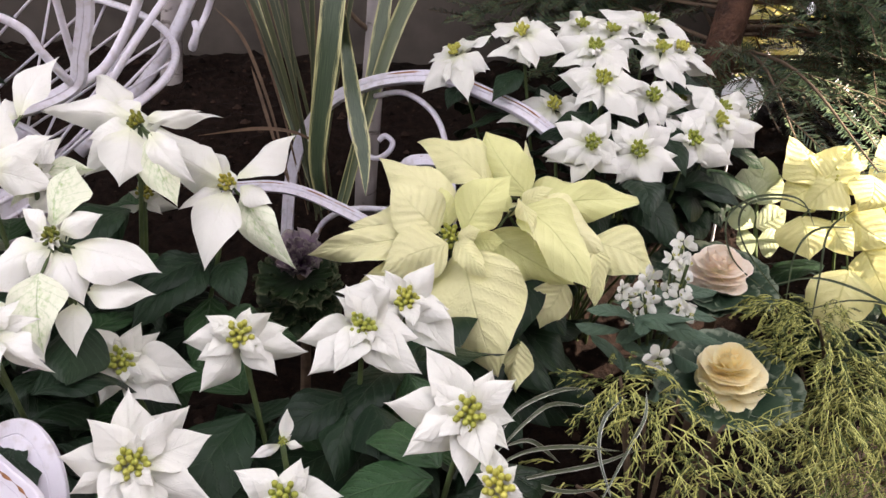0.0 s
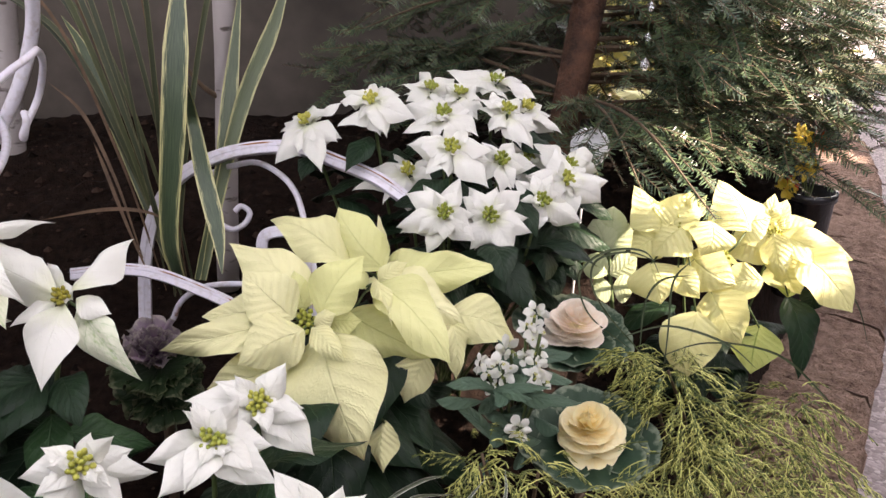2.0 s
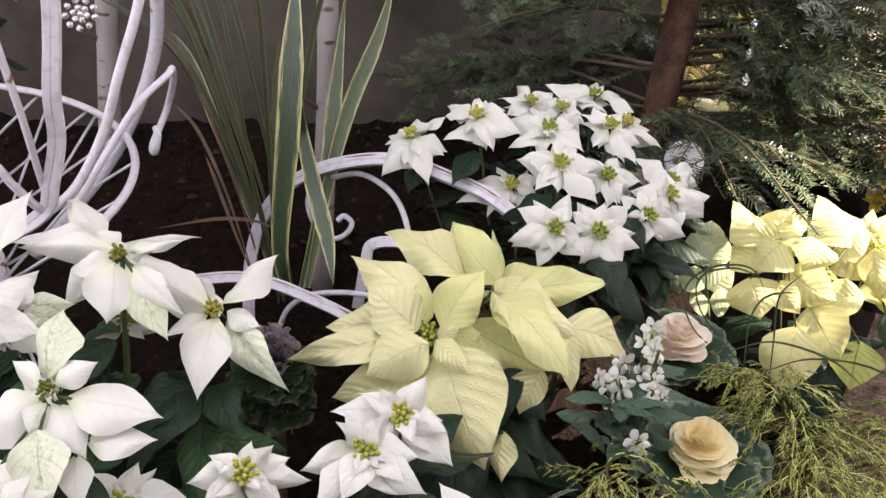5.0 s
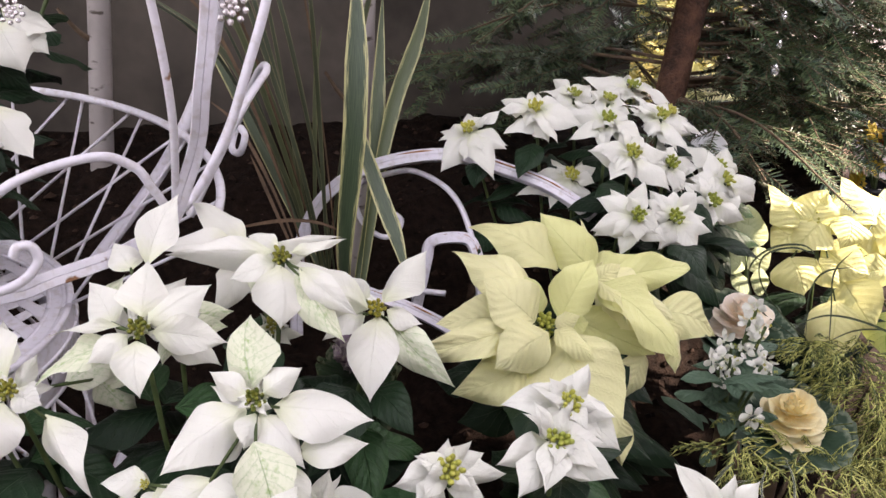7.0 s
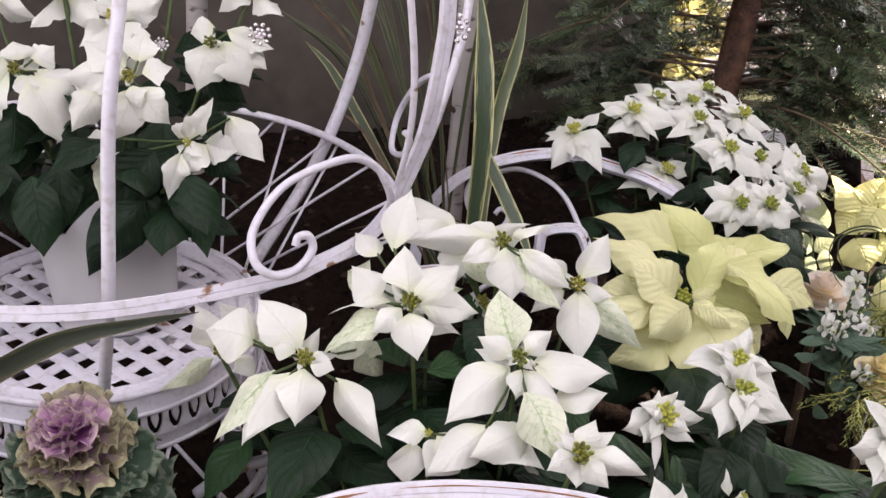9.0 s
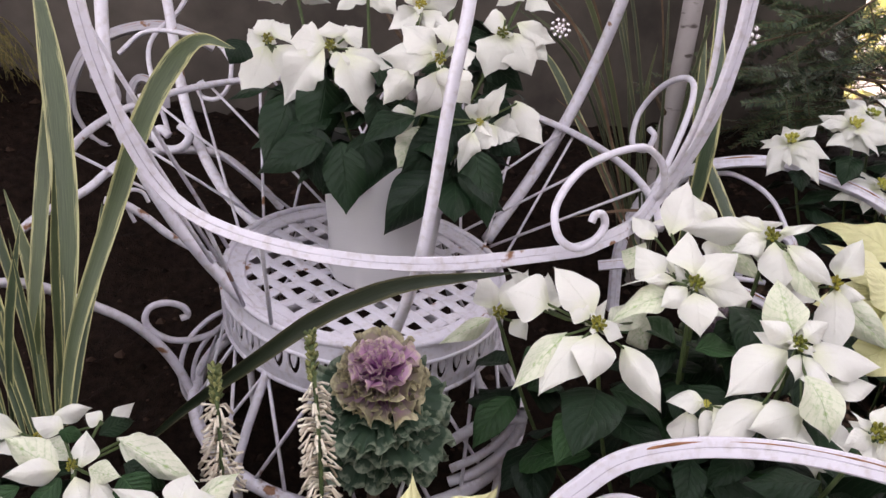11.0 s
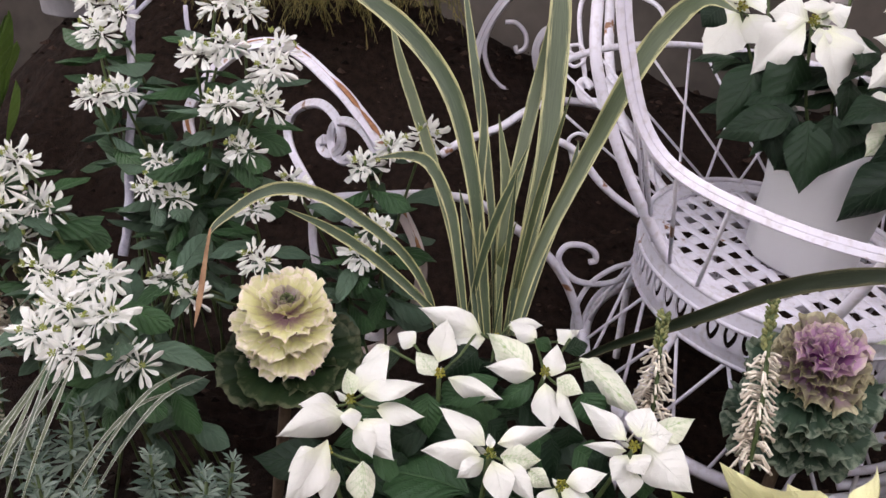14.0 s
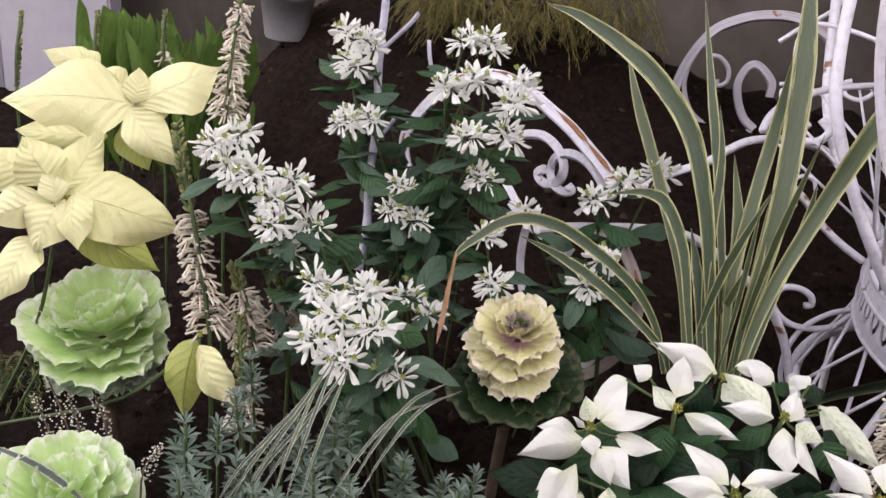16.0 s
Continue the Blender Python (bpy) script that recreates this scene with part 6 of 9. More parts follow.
bar(ip, ((-0.565, 0.411, 0.798), (-0.562, 0.426, 0.839), (-0.553, 0.437, 0.87), (-0.534, 0.444, 0.897), (-0.516, 0.446, 0.913), (-0.493, 0.448, 0.929), (-0.465, 0.446, 0.939), (-0.426, 0.441, 0.945), (-0.37, 0.429, 0.946), (-0.304, 0.412, 0.937), (-0.252, 0.396, 0.921)), 0.0065, 0.014)
bar(ip, ((-0.528, 0.434, 0.828), (-0.523, 0.442, 0.851), (-0.513, 0.449, 0.871), (-0.501, 0.453, 0.887), (-0.481, 0.453, 0.893), (-0.46, 0.447, 0.888), (-0.444, 0.44, 0.877), (-0.434, 0.429, 0.855), (-0.429, 0.418, 0.828)), 0.005, 0.010)
ip = thing("iron_scroll", (-0.265, 0.443, 0.824), "white iron scroll end with rust spots", "iron scroll")
bar(ip, ((-0.304, 0.48, 0.832), (-0.287, 0.48, 0.842), (-0.272, 0.479, 0.848), (-0.26, 0.473, 0.843), (-0.25, 0.464, 0.832), (-0.244, 0.454, 0.817), (-0.241, 0.444, 0.802)), 0.005, 0.020)
bar(ip, ((-0.269, 0.415, 0.885), (-0.248, 0.408, 0.869), (-0.232, 0.402, 0.858), (-0.223, 0.396, 0.844)), 0.006, 0.016)

# ---- iron wheel stand with scrolls, beside the strap leaves ----
ip = thing("scroll_stand", (-1.05, 0.81, 0.70), "white iron stand of scrolls and arcs with rusted upper edges", "iron scroll")
bar(ip, ((-1.374, 1.061, 0.684), (-1.402, 1.068, 0.723), (-1.443, 1.078, 0.79), (-1.459, 1.082, 0.843), (-1.439, 1.077, 0.89), (-1.403, 1.068, 0.936), (-1.36, 1.058, 0.97), (-1.305, 1.035, 0.986), (-1.255, 0.992, 0.985), (-1.205, 0.926, 0.983), (-1.167, 0.877, 0.98), (-1.136, 0.836, 0.973), (-1.111, 0.803, 0.967), (-1.089, 0.774, 0.959)), 0.0068, 0.0145, 3.0)
bar(ip, ((-1.22, 0.946, 0.828), (-1.25, 0.987, 0.836), (-1.276, 1.021, 0.847), (-1.289, 1.037, 0.868), (-1.279, 1.024, 0.897), (-1.248, 0.984, 0.926), (-1.211, 0.934, 0.946), (-1.182, 0.896, 0.946), (-1.167, 0.877, 0.932), (-1.169, 0.879, 0.913), (-1.186, 0.901, 0.895), (-1.203, 0.924, 0.891), (-1.208, 0.931, 0.897), (-1.199, 0.918, 0.908)), 0.0058, 0.0105)
bar(ip, ((-1.1, 0.789, 0.944), (-1.115, 0.809, 0.953), (-1.136, 0.836, 0.958), (-1.163, 0.871, 0.951), (-1.183, 0.898, 0.933), (-1.187, 0.903, 0.912), (-1.176, 0.889, 0.9), (-1.159, 0.867, 0.903), (-1.148, 0.852, 0.913), (-1.153, 0.858, 0.915)), 0.0052, 0.0095)
bar(ip, ((-1.105, 0.849, 0.872), (-1.078, 0.825, 0.875), (-1.059, 0.808, 0.862), (-1.045, 0.796, 0.845), (-1.036, 0.788, 0.824), (-1.035, 0.786, 0.788), (-1.045, 0.796, 0.745), (-1.071, 0.819, 0.697), (-1.103, 0.847, 0.661), (-1.133, 0.874, 0.645), (-1.159, 0.898, 0.641)), 0.007, 0.013, 2.2, paint=IRON_TAN)
bar(ip, ((-1.123, 0.865, 0.738), (-1.116, 0.859, 0.753), (-1.096, 0.841, 0.76), (-1.077, 0.824, 0.749), (-1.071, 0.819, 0.728), (-1.083, 0.829, 0.699), (-1.107, 0.851, 0.684), (-1.13, 0.872, 0.683)), 0.0055, 0.01)
bar(ip, ((-1.211, 0.945, 0.827), (-1.215, 0.948, 0.791), (-1.213, 0.947, 0.756), (-1.203, 0.937, 0.727), (-1.188, 0.923, 0.705)), 0.0055, 0.01)
bar(ip, ((-1.248, 0.983, 0.824), (-1.208, 0.93, 0.823), (-1.169, 0.879, 0.831), (-1.13, 0.828, 0.845)), 0.006, 0.011)
bar(ip, ((-1.168, 0.807, 0.87), (-1.151, 0.813, 0.877), (-1.126, 0.823, 0.881), (-1.095, 0.834, 0.885), (-1.065, 0.846, 0.888), (-1.033, 0.857, 0.889), (-1, 0.87, 0.885), (-0.97, 0.881, 0.87), (-0.938, 0.893, 0.848), (-0.904, 0.905, 0.823), (-0.877, 0.916, 0.792), (-0.857, 0.923, 0.76), (-0.844, 0.928, 0.73), (-0.831, 0.933, 0.695)), 0.008, 0)
ip = thing("scroll_stand", (-0.86, 0.93, 0.70), "white iron scroll and slim wheel arcs beside the carriage", "iron scroll")
bar(ip, ((-0.923, 0.935, 0.958), (-0.9, 0.938, 0.951), (-0.878, 0.942, 0.934), (-0.857, 0.946, 0.913), (-0.83, 0.95, 0.894), (-0.798, 0.955, 0.877)), 0.0065, 0)
bar(ip, ((-0.892, 0.94, 0.93), (-0.899, 0.939, 0.947), (-0.903, 0.938, 0.96), (-0.894, 0.939, 0.969), (-0.882, 0.941, 0.966), (-0.876, 0.942, 0.954)), 0.0032, 0)
bar(ip, ((-0.786, 0.96, 0.812), (-0.798, 0.956, 0.786), (-0.825, 0.946, 0.776), (-0.855, 0.935, 0.779), (-0.877, 0.927, 0.795), (-0.885, 0.924, 0.813), (-0.878, 0.926, 0.828), (-0.86, 0.933, 0.83), (-0.843, 0.939, 0.822), (-0.838, 0.941, 0.81), (-0.846, 0.938, 0.807)), 0.0058, 0)
bar(ip, ((-0.788, 0.959, 0.81), (-0.813, 0.95, 0.8), (-0.837, 0.942, 0.777), (-0.848, 0.938, 0.745), (-0.847, 0.938, 0.711), (-0.838, 0.941, 0.685)), 0.0048, 0)
bar(ip, ((-0.786, 0.96, 0.795), (-0.81, 0.951, 0.78), (-0.828, 0.945, 0.755), (-0.835, 0.942, 0.723), (-0.83, 0.944, 0.689)), 0.0042, 0)
ip = thing("wheel_arch", (-0.95, 1.28, 0.75), "tall white iron arch behind the carriage", "iron arch")
bar(ip, ((-1.089, 1.177, 0.827), (-1.068, 1.192, 0.844), (-1.046, 1.209, 0.855), (-1.008, 1.236, 0.872), (-0.98, 1.257, 0.894), (-0.954, 1.276, 0.909), (-0.916, 1.303, 0.914), (-0.867, 1.339, 0.908), (-0.825, 1.37, 0.892), (-0.78, 1.403, 0.847), (-0.746, 1.428, 0.804), (-0.717, 1.45, 0.759)), 0.0095, 0)
ip = thing("wall_scroll", (-1.10, 1.55, 0.80), "grey-white iron scrollwork leaning near the wall", "iron scroll")
bar(ip, ((-1.056, 1.561, 0.761), (-1.079, 1.559, 0.797), (-1.101, 1.557, 0.85), (-1.103, 1.557, 0.895), (-1.098, 1.558, 0.94), (-1.082, 1.559, 0.986), (-1.056, 1.561, 1.027), (-1.012, 1.564, 1.054), (-0.965, 1.568, 1.067), (-0.925, 1.571, 1.068), (-0.881, 1.574, 1.054), (-0.846, 1.577, 1.035)), 0.0095, 0.016, paint=IRON_SHADED)
bar(ip, ((-1.079, 1.559, 0.984), (-1.089, 1.558, 0.947), (-1.087, 1.558, 0.909), (-1.065, 1.56, 0.869), (-1.033, 1.563, 0.849), (-0.988, 1.566, 0.842), (-0.946, 1.569, 0.853)), 0.0065, 0, paint=IRON_SHADED)
bar(ip, ((-1.059, 1.561, 0.977), (-1.038, 1.562, 0.978), (-1.018, 1.564, 0.961), (-1.014, 1.564, 0.937), (-1.027, 1.563, 0.926), (-1.033, 1.563, 0.936)), 0.006, 0, paint=IRON_SHADED)
bar(ip, ((-0.933, 1.57, 0.923), (-0.937, 1.57, 0.95), (-0.965, 1.568, 0.974), (-0.984, 1.566, 0.97), (-0.994, 1.565, 0.938), (-0.984, 1.566, 0.902), (-0.966, 1.568, 0.873), (-0.944, 1.569, 0.858)), 0.0085, 0.013, paint=IRON_SHADED)

# ---- carriage ----
CC = Vector((-0.624, 0.929, 0.873))
LEAN_X, LEAN_Y = -0.0246, 0.1336        # the seat rises towards the back
car = thing("carriage_seat", (-0.63, 0.925, 0.66), "round white iron carriage frame with a woven lattice seat", "garden carriage")
FRONT = ((-0.79, 0.86, 1.62), (-0.90, 0.77, 1.40), (-0.895, 0.74, 1.22), (-0.865, 0.738, 1.10), (-0.815, 0.735, 1.02), (-0.72, 0.70, 0.993), (-0.60, 0.682, 0.985), (-0.46, 0.70, 0.99), (-0.422, 0.705, 0.999), (-0.368, 0.748, 1.003), (-0.335, 0.78, 1.018), (-0.322, 0.772, 1.048), (-0.308, 0.762, 1.09), (-0.302, 0.748, 1.132), (-0.295, 0.746, 1.176), (-0.291, 0.745, 1.214), (-0.29, 0.75, 1.30), (-0.31, 0.78, 1.42), (-0.40, 0.86, 1.62))
v, f = band_path(spline(FRONT, 10), Vector((0.1, -0.92, 0.35)).normalized(), 0.0135, 0.008)
piece("hoop", mesh_of("hoop", v, f, IRON, smooth=False), car)
rod("rib", ((-0.554, 0.761, 1.271), (-0.566, 0.727, 1.206), (-0.58, 0.71, 1.13), (-0.596, 0.71, 0.983), (-0.615, 0.754, 0.863)), 0.00600, car, IRON)
rod("rib", ((-0.909, 0.93, 1.21), (-0.903, 0.895, 1.125), (-0.888, 0.866, 1.06), (-0.841, 0.844, 0.974), (-0.785, 0.845, 0.895), (-0.731, 0.842, 0.834)), 0.00675, car, IRON)
rod("rib", ((-0.91, 1.333, 1.232), (-0.892, 1.315, 1.14), (-0.864, 1.252, 0.996), (-0.816, 1.165, 0.912), (-0.754, 1.09, 0.865)), 0.00750, car, IRON)
rod("rib", ((-0.262, 1.05, 1.36), (-0.272, 1.075, 1.26), (-0.281, 1.092, 1.189), (-0.294, 1.112, 1.118), (-0.325, 1.109, 1.038), (-0.372, 1.088, 0.96), (-0.449, 1.036, 0.872)), 0.00825, car, IRON)
rod("rib", ((-0.345, 0.72, 1.34), (-0.337, 0.712, 1.25), (-0.328, 0.722, 1.172), (-0.325, 0.739, 1.115), (-0.328, 0.765, 1.06), (-0.332, 0.79, 1.022)), 0.00330, car, IRON)
rod("rib", ((-0.24, 0.86, 1.36), (-0.235, 0.845, 1.26), (-0.243, 0.832, 1.201), (-0.264, 0.817, 1.138), (-0.284, 0.815, 1.083), (-0.312, 0.808, 1.034), (-0.334, 0.785, 1.016)), 0.00465, car, IRON)
rod("rib", ((-0.854, 1.385, 1.169), (-0.883, 1.371, 1.119), (-0.925, 1.335, 1.062), (-0.891, 1.261, 0.951)), 0.00375, car, IRON)
rod("scroll", ((-0.335, 0.79, 1.012), (-0.338, 0.762, 1.035), (-0.346, 0.748, 1.056), (-0.358, 0.744, 1.075), (-0.386, 0.732, 1.087), (-0.442, 0.714, 1.073), (-0.474, 0.694, 1.042), (-0.476, 0.676, 1.017), (-0.458, 0.675, 1.004), (-0.438, 0.684, 1.007), (-0.426, 0.69, 1.02), (-0.429, 0.69, 1.032), (-0.438, 0.687, 1.033), (-0.441, 0.686, 1.026)), 0.00385, car, IRON, per=8)
rod("scroll", ((-0.322, 0.82, 1.005), (-0.294, 0.843, 1.052), (-0.265, 0.876, 1.097), (-0.243, 0.922, 1.118), (-0.244, 0.953, 1.119), (-0.252, 0.992, 1.098), (-0.267, 1.01, 1.06), (-0.280, 0.986, 1.027), (-0.272, 0.96, 1.026), (-0.266, 0.955, 1.045), (-0.27, 0.965, 1.052)), 0.00392, car, IRON, per=8)
rod("scroll", ((-0.799, 1.277, 1.065), (-0.803, 1.264, 1.029), (-0.82, 1.259, 1.009), (-0.842, 1.264, 1.01), (-0.848, 1.271, 1.025), (-0.839, 1.272, 1.031)), 0.00350, car, IRON, per=8)
rod("scroll", ((-0.916, 1.273, 0.994), (-0.929, 1.277, 0.997), (-0.926, 1.271, 0.983), (-0.914, 1.266, 0.979), (-0.902, 1.269, 0.991), (-0.912, 1.278, 1.01), (-0.935, 1.281, 1.004)), 0.00280, car, IRON, per=8)
rod("scroll", ((-0.954, 1.256, 1.069), (-0.922, 1.261, 1.098), (-0.883, 1.255, 1.104), (-0.82, 1.238, 1.094), (-0.796, 1.224, 1.07)), 0.00350, car, IRON, per=8)
rod("scroll", ((-0.883, 1.2, 0.966), (-0.895, 1.206, 0.974), (-0.902, 1.204, 0.965), (-0.891, 1.195, 0.949), (-0.867, 1.191, 0.951), (-0.855, 1.195, 0.968), (-0.869, 1.203, 0.981)), 0.00630, car, IRON, per=8)
rod("scroll", ((-0.538, 0.761, 0.682), (-0.507, 0.759, 0.696), (-0.478, 0.757, 0.723), (-0.464, 0.756, 0.751), (-0.46, 0.756, 0.778)), 0.0062, car, IRON, per=8)
rod("scroll", ((-0.537, 0.761, 0.7), (-0.506, 0.759, 0.717), (-0.482, 0.757, 0.74), (-0.47, 0.756, 0.763)), 0.005, car, IRON, per=8)
rod("scroll", ((-0.541, 0.761, 0.736), (-0.511, 0.759, 0.757), (-0.484, 0.757, 0.765), (-0.457, 0.755, 0.768)), 0.0065, car, IRON, per=8)


def wire(parent, a, b, r=0.0019):
    v, f = tube([Vector(a), Vector(a).lerp(Vector(b), 0.5), Vector(b)], r, 6)
    piece("wire", mesh_of("wire", v, f, IRON), parent)


def on_ring(w, radius, z, squash=1.0):
    """A point round the seat's middle; z is told at the middle and follows the seat's slope."""
    dx, dy = radius * math.cos(w), radius * math.sin(w) * squash
    return (CC.x + dx, CC.y + dy, z + LEAN_X * dx + LEAN_Y * dy)


rod("waist_rail", [Vector(on_ring(radians(w), 0.33, 1.005)) - Vector((0, 0.013, 0)) for w in range(-22, 180, 8)], 0.0048, car, IRON, per=3)

# crossing wires between the seat's rim and the bowl's upper rail
for k in range(10):
    w = radians(2 + 17 * k)
    wire(car, on_ring(w, 0.168, 0.877), on_ring(w + 0.42, 0.33, 1.005))
    wire(car, on_ring(w, 0.168, 0.877), on_ring(w - 0.42, 0.33, 1.005))
for k, (hx, hy, hz) in enumerate(((-0.893, 0.745, 1.19), (-0.872, 0.742, 1.12), (-0.842, 0.740, 1.055), (-0.80, 0.732, 1.016), (-0.745, 0.712, 0.998))):
    wire(car, on_ring(radians(168 + 15 * k), 0.168, 0.877), (hx, hy, hz), 0.0024)

# woven seat of flat strips
SEAT_R = 0.156


def strip(offset, along_x, z, weave):
    half = math.sqrt(max(SEAT_R ** 2 - offset ** 2, 0.0001))
    n = 18
    path = []
    for i in range(n + 1):
        d = -half + 2 * half * i / n
        zz = z + weave * 0.0014 * math.cos(d / 0.0270 * math.pi)
        path.append(Vector((d, offset, zz)) if along_x else Vector((offset, d, zz)))
    return bar_path(path, (Vector((0, 1, 0)) if along_x else Vector((1, 0, 0))) * 0.0138, 0.0018)


SEAT_UP = Vector((-LEAN_X, -LEAN_Y, 1)).normalized()
SEAT_X = Vector((1, 0, LEAN_X)).normalized()
SEAT_M = Matrix((SEAT_X, SEAT_UP.cross(SEAT_X), SEAT_UP)).transposed().to_4x4()
SEAT_M.translation = CC
turn = SEAT_M @ Matrix.Rotation(radians(38), 4, "Z")
for k in range(-5, 6):
    for ax in (True, False):
        v, f = strip(k * 0.0270, ax, 0.0 if ax else 0.0008, 1 if k % 2 else -1)
        piece("seat_strip", mesh_of("seat_strip", v, f, IRON), car, turn)


def ring_path(radius, z, n=64):
    return [Vector(on_ring(2 * math.pi * k / n, radius, z)) for k in range(n + 1)]


for rr, zz, th in ((0.163, 0.8735, 0.005), (0.168, 0.879, 0.0040), (0.147, 0.875, 0.0026)):
    v, f = tube(ring_path(rr, zz), th, 8)
    piece("seat_rim", mesh_of("seat_rim", v, f, IRON), car)


def band(radius0, z0, radius1, z1, thick):
    path0, path1 = ring_path(radius0, z0), ring_path(radius1, z1)
    verts, faces = [], []
    for a, b in zip(path0, path1):
        o = Vector((a.x - CC.x, a.y - CC.y, 0)).normalized() * thick
        if abs(z0 - z1) < 0.004:
            o = SEAT_UP * thick
        verts += [a, b, b - o, a - o]
    for i in range(len(path0) - 1):
        for k in range(4):
            faces.append((i * 4 + k, i * 4 + (k + 1) % 4, i * 4 + 4 + (k + 1) % 4, i * 4 + 4 + k))
    return mesh_of("skirt_band", verts, faces, IRON, smooth=False)


piece("seat_border", band(0.148, 0.8765, 0.166, 0.8775, 0.0028), car)
piece("skirt_band", band(0.170, 0.876, 0.172, 0.860, 0.003), car)
piece("skirt_band", band(0.171, 0.833, 0.168, 0.815, 0.003), car)
for rr, zz in ((0.172, 0.859), (0.1685, 0.815)):
    v, f = tube(ring_path(rr, zz), 0.0026, 6)
    piece("skirt_bead", mesh_of("skirt_bead", v, f, IRON), car)


def skirt_plate(w, profile, z0, z1, name):
    """A thin plate in the skirt: half-widths along its height from z0 down to z1."""
    sd = Vector((-math.sin(w), math.cos(w), 0))
    o = Vector((math.cos(w), math.sin(w), 0)) * 0.0014
    verts, faces = [], []
    n = len(profile)
    for i, hw in enumerate(profile):
        u = i / (n - 1)
        q = Vector(on_ring(w, 0.1717 - 0.001 * u, z0 + (z1 - z0) * u))
        verts += [q - sd * hw + o, q + sd * hw + o, q + sd * hw - o, q - sd * hw - o]
    for i in range(n - 1):
        for k in range(4):
            faces.append((i * 4 + k, i * 4 + (k + 1) % 4, i * 4 + 4 + (k + 1) % 4, i * 4 + 4 + k))
    faces += [(3, 2, 1, 0), tuple(range(4 * n - 4, 4 * n))]
    piece(name, mesh_of(name, verts, faces, IRON, smooth=False), car)


for k in range(52):
    w = 2 * math.pi * k / 52
    skirt_plate(w, (0.0036, 0.0030, 0.0030, 0.0038, 0.0062, 0.0098), 0.860, 0.832, "skirt_bar")
    skirt_plate(w + math.pi / 52, (0.0026, 0.0034, 0.0036, 0.0022, 0.0006), 0.860, 0.841, "skirt_tongue")
v, f = tube(ring_path(0.208, 0.705), 0.008, 8)
piece("base_ring", mesh_of("base_ring", v, f, IRON), car)
for k in range(16):
    w = 2 * math.pi * k / 16
    for d in (-0.3, 0.3):
        wire(car, on_ring(w, 0.166, 0.816), on_ring(w + d, 0.208, 0.706), 0.0022)
for k in range(4):
    w = radians(45 + 90 * k)
    rod("leg", (on_ring(w, 0.166, 0.816), on_ring(w, 0.20, 0.75), on_ring(w, 0.212, 0.70), on_ring(w, 0.20, 0.58)), 0.0052, car, IRON)

# sparkling brooches on the ribs
GEM = plain_material("rhinestone", (0.55, 0.5, 0.52), (0.9, 0.85, 0.85), 400, 0.12, 0.6, metal=0.8)


def brooch(at, size):
    t = thing("brooch", at, "sparkling rhinestone flower brooch pinned to the iron rib", "brooch", "rhinestone brooches")
    at = Vector(at)
    n = Vector((0, -0.9, 0.4)).normalized()
    a = n.orthogonal().normalized()
    b = n.cross(a)
    for ring, cnt in ((0.0, 1), (0.45, 6), (1.0, 9)):
        for k in range(cnt):
            w = 6.283 * k / cnt
            v, f = ball_bits([((a * math.cos(w) + b * math.sin(w)) * ring * size, n)], size * 0.26, 0.8)
            piece("stone", mesh_of("stone", v, f, GEM, smooth=False), t, Matrix.Translation(at))


brooch((-0.276, 0.766, 1.196), 0.012)
brooch((-0.448, 0.825, 1.185), 0.009)
brooch((-0.536, 0.9, 1.167), 0.006)

# ---- strap-leaved plants ----
s1 = thing("striped_flax", (-0.138, 1.082, 0.794), "tall clump of green strap leaves with cream edges, some dry", "strap-leaved plant", "strap-leaved plants")
strap("leaf", s1, ((-0.144, 1.083, 0.793), (-0.149, 1.052, 0.876), (-0.134, 1.063, 1.014), (-0.125, 1.096, 1.127), (-0.119, 1.141, 1.213)), 0.0300)
strap("leaf", s1, ((-0.12, 1.08, 1.064), (-0.119, 1.123, 1.007), (-0.104, 1.073, 0.948), (-0.087, 1.025, 0.892), (-0.08, 0.984, 0.85)), 0.0220)
strap("leaf", s1, ((-0.127, 1.102, 0.793), (-0.094, 1.157, 0.916), (-0.079, 1.207, 1.019), (-0.06, 1.276, 1.167)), 0.0220)
strap("leaf", s1, ((-0.119, 1.1, 0.793), (-0.09, 1.154, 0.917), (-0.058, 1.199, 1.021), (-0.016, 1.237, 1.113), (0.01, 1.272, 1.191)), 0.0220)
strap("leaf", s1, ((-0.159, 1.126, 0.783), (-0.204, 1.192, 0.882), (-0.25, 1.26, 0.984), (-0.29, 1.318, 1.067), (-0.324, 1.358, 1.108)), 0.0160)
r = random.Random(12)
o = Vector((-0.154, 1.138, 0.761))
for k in range(15):
    lean = r.uniform(-0.16, 0.09)
    h = r.uniform(0.35, 0.62)
    b = o + Vector((r.uniform(-0.03, 0.03), r.uniform(-0.02, 0.06), 0))
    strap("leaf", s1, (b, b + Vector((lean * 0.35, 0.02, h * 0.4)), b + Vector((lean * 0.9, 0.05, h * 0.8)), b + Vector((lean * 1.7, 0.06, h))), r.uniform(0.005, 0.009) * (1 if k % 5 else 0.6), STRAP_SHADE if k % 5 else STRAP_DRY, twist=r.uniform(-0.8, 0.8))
for pts in (((-0.195, 1.106, 0.825), (-0.228, 1.152, 0.919), (-0.269, 1.193, 0.999), (-0.315, 1.218, 1.038)), ((-0.142, 1.066, 0.885), (-0.179, 1.079, 0.899), (-0.231, 1.089, 0.9), (-0.314, 1.099, 0.884)), ((-0.188, 1.097, 0.805), (-0.215, 1.127, 0.865), (-0.242, 1.16, 0.932), (-0.256, 1.176, 0.965))):
    strap("leaf", s1, pts, 0.0048, STRAP_DRY)

